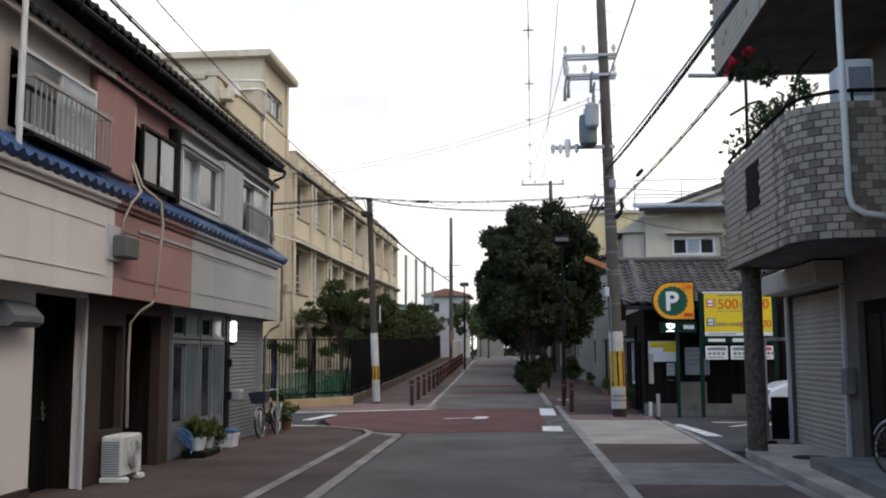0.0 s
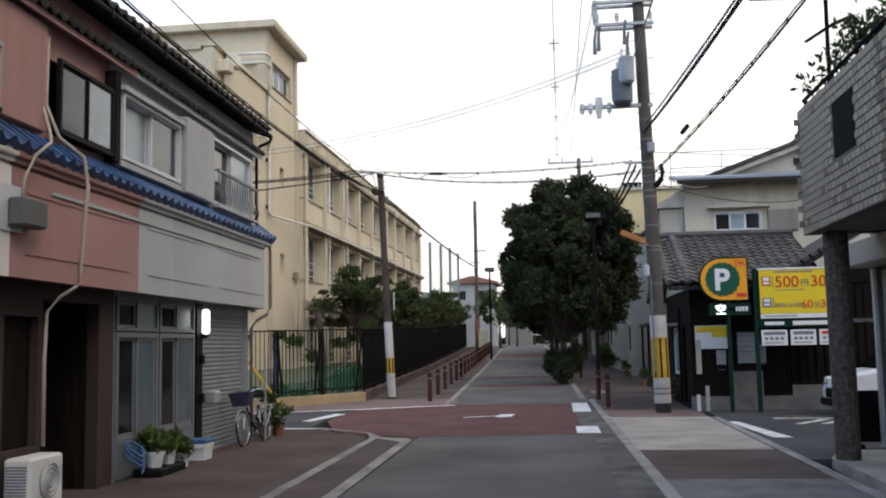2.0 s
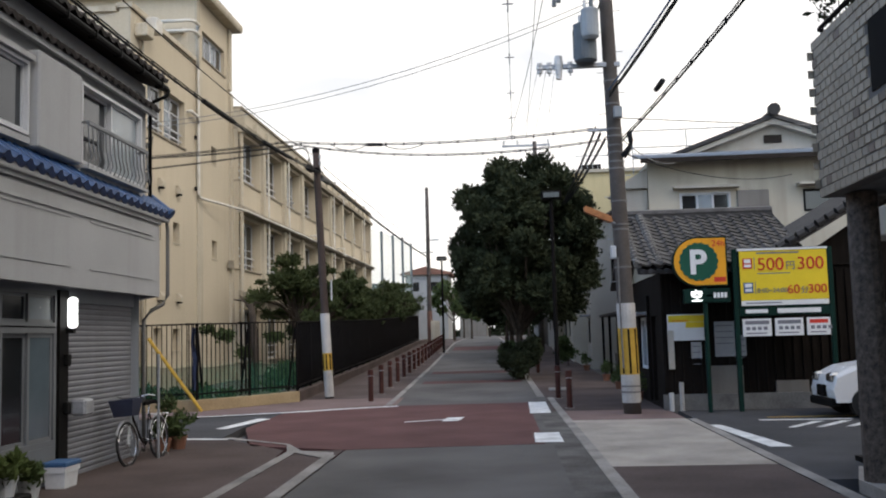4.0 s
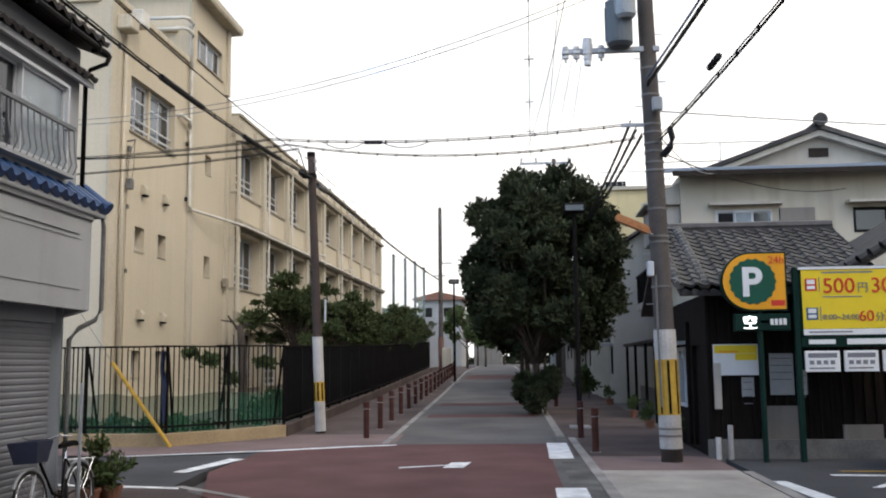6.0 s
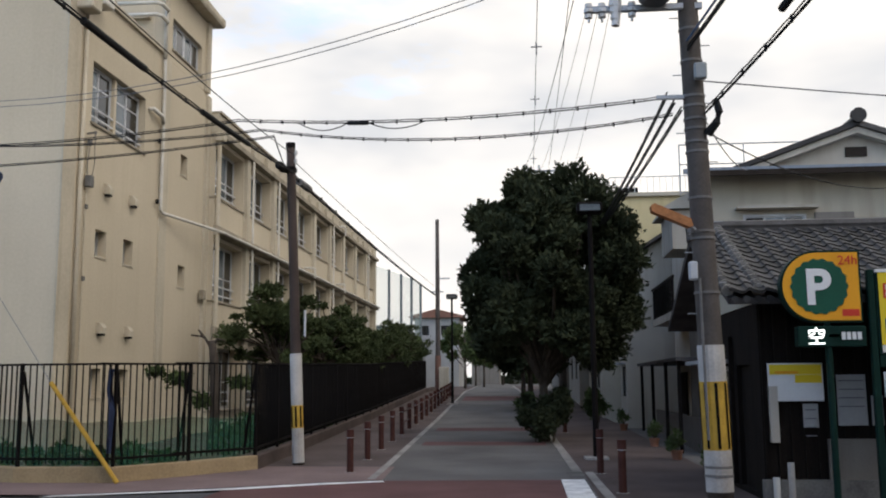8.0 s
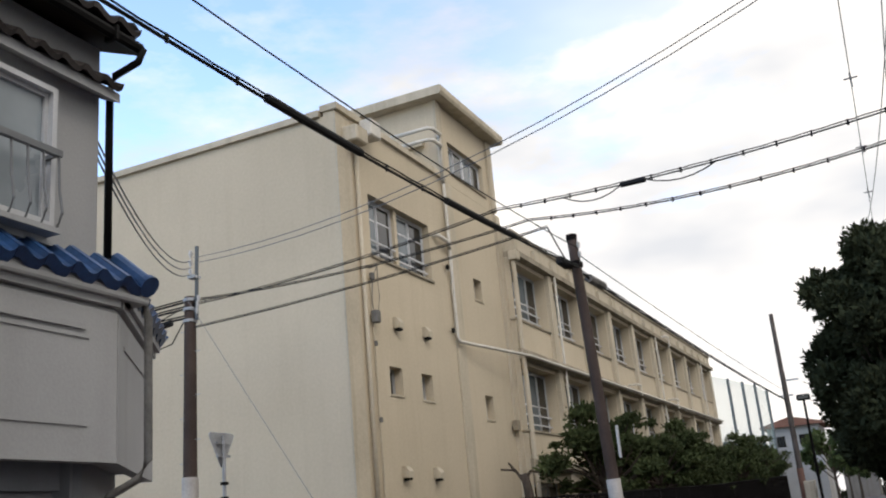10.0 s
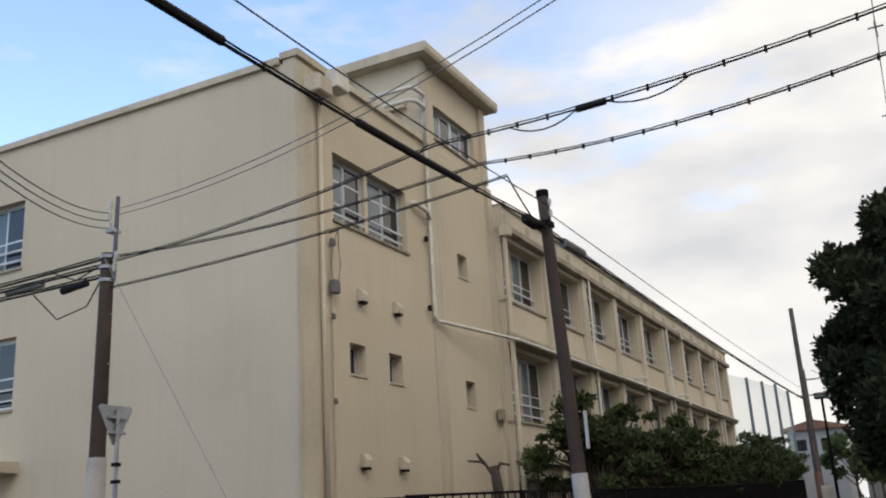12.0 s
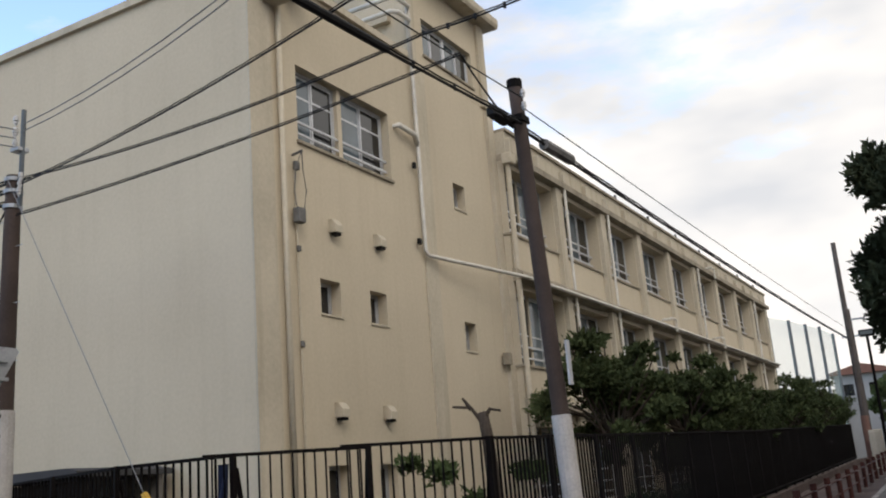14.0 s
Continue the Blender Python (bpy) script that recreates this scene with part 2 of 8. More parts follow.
house_grey = mat("house_grey", (0.185, 0.17, 0.15), 0.9, 0.15, 0.6, 40, 0.2, streak=0.35)
roof_blue = mat("roof_blue_metal", (0.2, 0.235, 0.28), 0.5, 0.15, 0.8, 20, 0.1, streak=0.25)
tile_pale = mat("facade_tile", (0.315, 0.262, 0.195), 0.6, 0.15, 3, 30, 0.15, rnd=0.12)
tile_brown = mat("facade_tile_brown", (0.16, 0.12, 0.095), 0.6, 0.2, 3, 30, 0.15, rnd=0.25)
tile_wall = mat("dark_wall_tile", (0.11, 0.092, 0.078), 0.75, 0.2, 2.0, 30, 0.2, streak=0.2)
grout = mat("grout", (0.13, 0.12, 0.108), 0.95, 0.2, 3, 40, 0.3)
mosaic = mat("column_mosaic", (0.105, 0.082, 0.064), 0.7, 0.55, 14, 40, 0.3)
rail_metal = mat("rail_metal", (0.3, 0.28, 0.26), 0.5, 0.15, 3, 30, 0.05)
ac_white = mat("ac_white", (0.62, 0.61, 0.58), 0.5, 0.08, 3, 30, 0.03, streak=0.15)
conduit_beige = mat("conduit_beige", (0.42, 0.36, 0.3), 0.7, 0.2, 3, 30, 0.05)
plastic_blue = mat("plastic_blue", (0.05, 0.12, 0.25), 0.5, 0.15, 3, 30, 0.03)
navy_sheet = mat("navy_sheet", (0.012, 0.022, 0.06), 0.6, 0.3, 4, 30, 0.1)
plastic_white = mat("plastic_white", (0.65, 0.66, 0.66), 0.5, 0.1, 3, 30, 0.03)
terracotta = mat("terracotta", (0.22, 0.1, 0.06), 0.85, 0.2, 4, 30, 0.2)
chrome = mat("chrome", (0.6, 0.6, 0.6), 0.25, 0.1, 3, 30, 0.0, metal=1.0)
car_white = mat("car_white", (0.75, 0.75, 0.74), 0.25, 0.03, 2, 10, 0.0, spec=0.6)
tyre_mat = mat("tyre_rubber", (0.02, 0.02, 0.02), 0.9, 0.2, 6, 40, 0.1)
flower_red = mat("flower_red", (0.6, 0.03, 0.06), 0.6, 0.2, 5, 20, 0.0)
paper = mat("paper", (0.6, 0.6, 0.58), 0.8, 0.1, 4, 40, 0.0)

mortar_pale = mat("roof_mortar", (0.3, 0.29, 0.27), 0.9, 0.3, 3, 30, 0.2)
# a see-through green net
net_green = mat("green_net", (0.03, 0.16, 0.1), 0.8, 0.2, 2, 30, 0.0)


far_wall = mat("far_wall", (0.3, 0.3, 0.29), 0.9, 0.12, 0.6, 40, 0.1)
band_grey = mat("band_steel", (0.16, 0.15, 0.14), 0.6, 0.2, 3, 30, 0.05)


def net_holes(m, fac):
    n, l = m.node_tree.nodes, m.node_tree.links
    tr = n.new("ShaderNodeBsdfTransparent")
    ms = n.new("ShaderNodeMixShader")
    ms.inputs["Fac"].default_value = fac
    l.new(tr.outputs[0], ms.inputs[1])
    l.new(n["Principled BSDF"].outputs[0], ms.inputs[2])
    l.new(ms.outputs[0], n["Material Output"].inputs["Surface"])


net_holes(net_green, 0.5)
net_pale = mat("pale_net", (0.3, 0.42, 0.4), 0.8, 0.1, 2, 30, 0.0)
net_holes(net_pale, 0.35)

# ---- mesh helpers ----
ORIGIN = {}


def thing(name, at, label, category, group="", kind=""):
    ob = new(name)
    ob.empty_display_size = 0.2
    ob.location = at
    ORIGIN[ob] = Vector(at)
    return tagged(ob, label, category, group, kind)


def part(name, bm, material, parent=None, label="", smooth=False):
    """Links bm, given in world metres, as one mesh object under a thing or a part."""
    o = ORIGIN.get(parent, Vector((0, 0, 0)))
    me = bpy.data.meshes.new(name)
    for v in bm.verts:
        v.co -= o
    if smooth:
        for f in bm.faces:
            f.smooth = True
    bm.to_mesh(me)
    bm.free()
    me.materials.append(material)
    ob = new(name, me)
    ob.parent = parent
    ORIGIN[ob] = o
    if label:
        ob["label"] = label
    return ob


def solo(name, bm, material, label, category, group="", kind="", smooth=False):
    """A thing of one mesh, its origin at its base."""
    lo = Vector((min(v.co.x for v in bm.verts) + max(v.co.x for v in bm.verts), min(v.co.y for v in bm.verts) + max(v.co.y for v in bm.verts), 0)) / 2
    lo.z = min(v.co.z for v in bm.verts)
    for v in bm.verts:
        v.co -= lo
    ob = part(name, bm, material, None, smooth=smooth)
    ob.location = lo
    ORIGIN[ob] = lo
    return tagged(ob, label, category, group, kind)


def bm_new():
    return bmesh.new()


def box(bm, x0, y0, z0, x1, y1, z1, bevel=0.0):
    """A box, with its four upright edges and rims chamfered where bevel is given."""
    if not bevel:
        v = [bm.verts.new(p) for p in ((x0, y0, z0), (x1, y0, z0), (x1, y1, z0), (x0, y1, z0), (x0, y0, z1), (x1, y0, z1), (x1, y1, z1), (x0, y1, z1))]
        for q in ((3, 2, 1, 0), (4, 5, 6, 7), (0, 1, 5, 4), (1, 2, 6, 5), (2, 3, 7, 6), (3, 0, 4, 7)):
            bm.faces.new([v[i] for i in q])
        return
    b = bevel
    rings = []
    for z, k in ((z0, b), (z0 + b, 0), (z1 - b, 0), (z1, b)):
        c = k
        e = b
        pts = [(x0 + e, y0 + c), (x1 - e, y0 + c), (x1 - c, y0 + e), (x1 - c, y1 - e), (x1 - e, y1 - c), (x0 + e, y1 - c), (x0 + c, y1 - e), (x0 + c, y0 + e)]
        if k:
            pts = [(x0 + 1.5 * e, y0 + c), (x1 - 1.5 * e, y0 + c), (x1 - c, y0 + 1.5 * e), (x1 - c, y1 - 1.5 * e), (x1 - 1.5 * e, y1 - c), (x0 + 1.5 * e, y1 - c), (x0 + c, y1 - 1.5 * e), (x0 + c, y0 + 1.5 * e)]
        rings.append([bm.verts.new((px, py, z)) for px, py in pts])
    loft(bm, rings, True)


def loft(bm, rings, caps=True):
    for a, b in zip(rings, rings[1:]):
        n = len(a)
        for i in range(n):
            bm.faces.new((a[i], a[(i + 1) % n], b[(i + 1) % n], b[i]))
    if caps:
        bm.faces.new(rings[0][::-1])
        bm.faces.new(rings[-1])


def prism(bm, pts, a, b, axis="y"):
    """A polygon carried from a to b along an axis. Points are (x, z) for y, (y, z) for x and (x, y) for z."""
    put = {"y": lambda p, t: (p[0], t, p[1]), "x": lambda p, t: (t, p[0], p[1]), "z": lambda p, t: (p[0], p[1], t)}[axis]
    r0 = [bm.verts.new(put(p, a)) for p in pts]
    r1 = [bm.verts.new(put(p, b)) for p in pts]
    loft(bm, [r0, r1], True)


def tube(bm, pts, r, seg=6, r_end=None, caps=True):
    """A round bar along a line of points."""
    pts = [Vector(p) for p in pts]
    rings = []
    n = len(pts)
    for i, p in enumerate(pts):
        d = (pts[min(i + 1, n - 1)] - pts[max(i - 1, 0)]).normalized()
        up = Vector((0, 0, 1)) if abs(d.z) < 0.95 else Vector((1, 0, 0))
        s = d.cross(up).normalized()
        u = s.cross(d)
        rad = r if r_end is None else r + (r_end - r) * i / (n - 1)
        rings.append([bm.verts.new(p + rad * (math.cos(2 * math.pi * k / seg) * s + math.sin(2 * math.pi * k / seg) * u)) for k in range(seg)])
    loft(bm, rings, caps)


def rod(bm, p, q, r, seg=6, r_end=None):
    tube(bm, [p, q], r, seg, r_end)


def disc(bm, c, axis, r, h, seg=16):
    """A short round drum round c along an axis vector."""
    c, a = Vector(c), Vector(axis).normalized()
    tube(bm, [c - a * h / 2, c + a * h / 2], r, seg)


def sheet(bm, u_pts, v_pts, fn, flip=False):
    g = [[bm.verts.new(fn(u, v)) for v in v_pts] for u in u_pts]
    for i in range(len(u_pts) - 1):
        for j in range(len(v_pts) - 1):
            q = (g[i][j], g[i + 1][j], g[i + 1][j + 1], g[i][j + 1])
            bm.faces.new(q[::-1] if flip else q)


def wall(bm, plane, at, u0, u1, v0, v1, thick, holes=()):
    """A wall with openings through it. plane 'x': face at x = at, u is y; plane 'y': face at y = at, u is x. thick goes to the far side (signed)."""
    us = sorted({u0, u1, *[min(max(h[k], u0), u1) for h in holes for k in (0, 1)]})
    vs = sorted({v0, v1, *[min(max(h[k], v0), v1) for h in holes for k in (2, 3)]})
    verts = {}

    def vert(u, v, d):
        k = (u, v, d)
        if k not in verts:
            t = at + d * thick
            verts[k] = bm.verts.new((t, u, v) if plane == "x" else (u, t, v))
        return verts[k]

    def solid(i, j):
        if not (0 <= i < len(us) - 1 and 0 <= j < len(vs) - 1):
            return False
        cu, cv = (us[i] + us[i + 1]) / 2, (vs[j] + vs[j + 1]) / 2
        return not any(h[0] < cu < h[1] and h[2] < cv < h[3] for h in holes)

    for i in range(len(us) - 1):
        for j in range(len(vs) - 1):
            if not solid(i, j):
                continue
            a, b, c, d = us[i], us[i + 1], vs[j], vs[j + 1]
            bm.faces.new((vert(a, c, 0), vert(b, c, 0), vert(b, d, 0), vert(a, d, 0)))
            bm.faces.new((vert(a, d, 1), vert(b, d, 1), vert(b, c, 1), vert(a, c, 1)))
            for (di, dj), (p, q) in (((-1, 0), ((a, c), (a, d))), ((1, 0), ((b, d), (b, c))), ((0, -1), ((b, c), (a, c))), ((0, 1), ((a, d), (b, d)))):
                if not solid(i + di, j + dj):
                    bm.faces.new((vert(*p, 0), vert(*q, 0), vert(*q, 1), vert(*p, 1)))
    bmesh.ops.recalc_face_normals(bm, faces=bm.faces)


def slab(name, poly, z0, z1, material, parent=None, **kw):
    bm = bm_new()
    prism(bm, poly, z0, z1, "z")
    bmesh.ops.recalc_face_normals(bm, faces=bm.faces)
    return part(name, bm, material, parent, **kw)


def gbox(name, x0, y0, z0, x1, y1, z1, material, parent, bevel=0.0, label=""):
    bm = bm_new()
    box(bm, x0, y0, z0, x1, y1, z1, bevel)
    return part(name, bm, material, parent, label)


def letters(text, at, size, material, parent, face="-y", name="lettering", depth=0.006, align="LEFT"):
    """Writing in the built-in font, standing upright on a face that looks to -y or -x."""
    cu = bpy.data.curves.new(name, "FONT")
    cu.body, cu.size, cu.extrude, cu.align_x = text, size, depth, align
    cu.materials.append(material)
    ob = new(name, cu)
    o = ORIGIN.get(parent, Vector((0, 0, 0)))
    ob.matrix_basis = pose(*(Vector(at) - o), 90, 0, 0 if face == "-y" else -90)
    ob.parent = parent
    return ob


def gz(y):
    """Height of the ground: level to the crossing, then gently rising."""
    if y < 30:
        return 0.0
    if y < 50:
        return 0.02 * (y - 30)
    if y < 80:
        return 0.4 + 0.027 * (y - 50)
    return 1.21 + 0.006 * min(y - 80, 200)


def sk(y):
    """Sideways drift of the street beyond the crossing."""
    return -0.03 * max(0.0, y - 30)

# ---- ground and road ----
YS = [-120, -40, 0, 10, 20, 28, 30, 32, 36, 40, 45, 50, 55, 60, 70, 80, 100, 140, 300, 900]


def strip(name, x0, x1, y0, y1, dz, material, label="", category="", step=2.0, drift=True, kind="structure"):
    """A flat band of the ground between two sides that may drift with the street."""
    bm = bm_new()
    n = max(2, int((y1 - y0) / step) + 1)
    ys = [y0 + (y1 - y0) * i / (n - 1) for i in range(n)]
    f0 = x0 if callable(x0) else (lambda y: x0 + (sk(y) if drift else 0))
    f1 = x1 if callable(x1) else (lambda y: x1 + (sk(y) if drift else 0))
    sheet(bm, [0, 1], ys, lambda u, y: ((f0(y), f1(y))[u], y, gz(y) + dz))
    return tagged(part(name, bm, material), label or name.replace("_", " "), category or "ground", kind=kind)


bm = bm_new()
sheet(bm, [-900, -200, -60, -20, 0, 20, 60, 200, 900], YS, lambda x, y: (x, y, gz(y) - 0.16))
tagged(part("ground", bm, asphalt), "worn grey asphalt ground of a quiet neighbourhood", "ground", kind="structure")

strip("road", lambda y: -1.63 - 0.019 * (y - 10) if y < 30 else -2.37 + sk(y), lambda y: 1.6 - 0.012 * (y - 10) if y < 30 else 1.5 + sk(y), -60, 160, 0.0, asphalt, "worn grey asphalt carriageway between two narrow pavements", "road")
# the red crossing
red = [(-1.9, 19.95), (1.35, 20.3), (1.18, 29.6), (-2.16, 29.4), (-3.2, 29.0), (-4.3, 28.4), (-4.75, 27.6), (-4.6, 24.0), (-3.6, 20.75)]
slab("red_crossing", red, -0.3, 0.006, red_asphalt)
tagged(bpy.data.objects["red_crossing"], "dark red coated asphalt of a small crossing", "road", kind="structure")
slab("side_street", [(-4.7, 24.0), (-4.75, 27.4), (-7.3, 26.6), (-40, 27.6), (-40, 22.2), (-6, 21.9), (-4.5, 22.1)], -0.3, 0.002, asphalt_dark)
tagged(bpy.data.objects["side_street"], "dark asphalt side street running along the school", "road", kind="structure")


def poly_on(name, pts, z, material, label, category="road marking"):
    bm = bm_new()
    bm.faces.new([bm.verts.new((x, y, gz(y) + z)) for x, y in pts])
    bmesh.ops.recalc_face_normals(bm, faces=bm.faces)
    for f in bm.faces:
        if f.normal.z < 0:
            f.normal_flip()
    return tagged(part(name, bm, material), label, category, kind="structure")


poly_on("road_marking", [(-1.42, 24.5), (-0.62, 24.95), (-0.62, 25.08), (-1.42, 24.68)], 0.012, white_line, "thin white painted line on the red crossing")
poly_on("road_marking", [(-0.66, 24.55), (-0.3, 24.6), (-0.22, 25.5), (-0.58, 25.45)], 0.014, white_line, "white painted block on the red crossing")
poly_on("road_marking", [(-5.2, 23.9), (-4.95, 23.85), (-4.62, 26.1), (-4.95, 26.25)], 0.012, white_line, "white stop line of the side street")
poly_on("road_marking", [(-2.16, 29.33), (-3.2, 28.92), (-4.6, 28.05), (-7.4, 26.75), (-7.5, 26.55), (-4.5, 27.8), (-3.1, 28.65), (-2.1, 29.13)], 0.012, white_line, "worn white edge line round the corner")
poly_on("road_marking", [(-6.4, 22.3), (-6.3, 22.1), (-4.3, 21.75), (-4.3, 21.95)], 0.012, white_line, "worn white edge line of the side street")
for y0, y1 in ((26.1, 29.6), (20.4, 21.9)):
    poly_on("road_marking", [(1.2, y0), (1.66, y0), (1.64, y1), (1.2, y1)], 0.016, white_line, "white painted block beside the red crossing")
strip("gutter", lambda y: 1.6 - 0.012 * (y - 10), lambda y: 2.1 - 0.018 * (y - 10), -60, 31, 0.005, gutter_worn, "cracked old grey gutter strip", "gutter")
strip("kerb", lambda y: 2.1 - 0.018 * (y - 10), lambda y: 2.27 - 0.018 * (y - 10), -60, 31, 0.014, kerbstone, "flush pale concrete kerb", "kerb")
strip("kerb", 1.5, 1.7, 31, 120, 0.014, kerbstone, "flush pale concrete kerb", "kerb")
# pavement on the parking side: concrete and brown patches in turn
for y0, y1, m, lab in ((-60, 11.6, pavers, "brown paved pavement"), (11.6, 14.2, concrete_old, "grey concrete pavement patch"), (14.2, 17.5, pavers, "brown paved pavement patch"), (17.5, 24.2, concrete, "pale concrete pavement patch"), (24.2, 26.6, pink_pavers, "pinkish paved pavement")):
    strip("pavement", lambda y: 2.27 - 0.018 * (y - 10), lambda y: 4.25, y0, y1, 0.008, m, lab, "pavement")
strip("pavement", 1.7, 4.3, 26.6, 120, 0.008, pavers, "brown paved pavement beside old houses", "pavement")
strip("kerb", lambda y: 4.25, lambda y: 4.42, 4, 24, 0.02, kerbstone, "pale concrete drain edge", "kerb")
slab("parking_lot", [(4.42, 16.2), (30, 16.2), (30, 26.1), (4.42, 26.1)], -0.3, 0.004, asphalt_dark)
tagged(bpy.data.objects["parking_lot"], "dark asphalt of a small coin parking lot", "parking lot", kind="structure")
poly_on("road_marking", [(4.4, 22.75), (4.62, 22.75), (4.95, 19.3), (4.62, 19.3)], 0.012, white_line, "white line at the parking lot entrance")
for i in range(3):
    poly_on("road_marking", [(5.6 + 0.5 * i, 22.0), (5.75 + 0.5 * i, 22.0), (6.6 + 0.5 * i, 23.1), (6.4 + 0.5 * i, 23.1)], 0.012, white_line, "worn white letter stroke on the parking lot")
poly_on("road_marking", [(5.5, 23.4), (7.2, 23.3), (7.2, 23.5), (5.5, 23.6)], 0.012, white_line, "worn white letter stroke on the parking lot")
poly_on("road_marking", [(5.8, 24.0), (8.0, 23.9), (8.0, 24.02), (5.8, 24.12)], 0.012, yellow_paint, "thin orange line on the parking lot")
# pavement on the house side
bm = bm_new()
sheet(bm, [0, 0.35, 0.7, 1], [-60, 0, 6, 12, 15, 18, 20, 20.9, 22.0], lambda u, y: (
    (-2.33 - 0.017 * max(y, 0) if y < 19.8 else -2.67 - 0.8 * (y - 19.8)) * (1 - u) - 9.0 * u, y - (0.3 * u if y > 21 else 0), 0.006))
part("pavement_west", bm, pavers)
tagged(bpy.data.objects["pavement_west"], "dark brown paved pavement before the row houses", "pavement", kind="structure")
strip("gutter", lambda y: -2.33 - 0.017 * y, lambda y: -1.62 - 0.022 * (y - 10), -60, 19.9, 0.004, pavers, "brown paved gutter strip", "gutter")
strip("kerb", lambda y: -2.38 - 0.017 * y, lambda y: -2.22 - 0.017 * y, -60, 19.9, 0.016, kerbstone, "flush pale concrete kerb", "kerb")
strip("kerb", lambda y: -1.8 - 0.022 * (y - 10), lambda y: -1.62 - 0.022 * (y - 10), -60, 19.2, 0.016, kerbstone, "flush pale concrete kerb", "kerb")
poly_on("kerb", [(-2.72, 19.75), (-2.55, 19.65), (-2.53, 19.9), (-2.95, 20.85), (-4.35, 22.1), (-4.45, 21.95), (-2.95, 20.7)], 0.018, kerbstone, "flush pale concrete kerb round the corner", "kerb")
poly_on("kerb", [(-2.0, 18.9), (-1.82, 18.9), (-1.92, 19.5), (-2.72, 19.95), (-2.66, 19.7)], 0.02, kerbstone, "flush pale concrete kerb at the corner", "kerb")
# pavement at the school corner
poly_on("pavement_north", [(-2.2, 29.5), (-3.2, 29.1), (-4.7, 28.2), (-7.4, 26.9), (-40, 28.1), (-40, 37.0), (-9.2, 28.95), (-7.3, 28.95), (-5.25, 31.5), (-5.25, 32), (-2.3, 32)], 0.008, pink_pavers, "pinkish paved pavement at the school corner", "pavement")
strip("pavement_north", -5.35, -2.52, 32, 120, 0.01, pavers, "brown paved pavement beside the school fence", "pavement")
strip("kerb", -2.52, -2.36, 29.6, 120, 0.014, kerbstone, "flush pale concrete kerb", "kerb")
for y0, y1 in ((37.4, 38.6), (43.0, 44.5), (66.0, 72.0)):
    strip("red_band", -2.1, 1.3, y0, y1, 0.006, red_asphalt, "dark red coated band across the road", "road")
# drain along the tiled building
slab("step_slab", [(4.5, 9.0), (8, 9.0), (8, 16.6), (4.95, 16.6), (4.6, 15.6), (4.55, 13.4)], -0.05, 0.09, concrete)
tagged(bpy.data.objects["step_slab"], "pale concrete forecourt slab before the shutter", "slab", kind="structure")
slab("step", [(4.75, 8.6), (8, 8.6), (8, 13.0), (4.95, 13.0)], -0.05, 0.24, concrete_old)
tagged(bpy.data.objects["step"], "dark worn concrete step at the entrance", "step", kind="structure")
bm = bm_new()
disc(bm, (5.35, 14.3, 0.095), (0, 0, 1), 0.3, 0.012, 20)
solo("manhole_cover", bm, black_metal, "round dark iron manhole cover in the concrete slab", "manhole cover")

# ---- row houses on the west side ----
FX, UX, GX = -4.97, -5.2, -5.3


def window_unit(parent, plane, at, u0, u1, v0, v1, sashes, frame_mat, glass_list, name="window", depth=0.06, rail=None, bar=0.045, sill=0.0):
    """A sliding window: outer frame, sashes with stiles, one pane each. It stands on the plane and goes depth behind it."""
    s = 1 if depth > 0 else -1

    def bx(b, a0, a1, c0, c1, d0, d1):
        if plane == "x":
            box(b, min(at + d0, at + d1), a0, c0, max(at + d0, at + d1), a1, c1)
        else:
            box(b, a0, min(at + d0, at + d1), c0, a1, max(at + d0, at + d1), c1)

    b = bm_new()
    d = -depth
    bx(b, u0, u1, v0, v0 + bar, 0, d)
    bx(b, u0, u1, v1 - bar, v1, 0, d)
    bx(b, u0, u0 + bar, v0 + bar, v1 - bar, 0, d)
    bx(b, u1 - bar, u1, v0 + bar, v1 - bar, 0, d)
    if sill:
        bx(b, u0 - 0.04, u1 + 0.04, v0 - 0.05, v0 - 0.002, sill * s, d)
    w = part(name, b, frame_mat, parent)
    iw = (u1 - u0 - 2 * bar) / sashes
    for i in range(sashes):
        a0 = u0 + bar + i * iw
        b = bm_new()
        off0, off1 = (d * 0.25, d * 0.55) if i % 2 else (d * 0.58, d * 0.88)
        m = bar * 0.75
        bx(b, a0, a0 + m, v0 + bar, v1 - bar, off0, off1)
        bx(b, a0 + iw - m, a0 + iw, v0 + bar, v1 - bar, off0, off1)
        bx(b, a0 + m, a0 + iw - m, v0 + bar, v0 + bar + m, off0, off1)
        bx(b, a0 + m, a0 + iw - m, v1 - bar - m, v1 - bar, off0, off1)
        if rail:
            zr = v0 + (v1 - v0) * rail
            bx(b, a0 + m, a0 + iw - m, zr - m / 2, zr + m / 2, off0, off1)
        part("sash", b, frame_mat, w)
        b = bm_new()
        mid = (off0 + off1) / 2
        bx(b, a0 + m, a0 + iw - m, v0 + bar + m, v1 - bar - m, mid - 0.004, mid + 0.004)
        part("pane", b, glass_list[i % len(glass_list)], w)
    return w


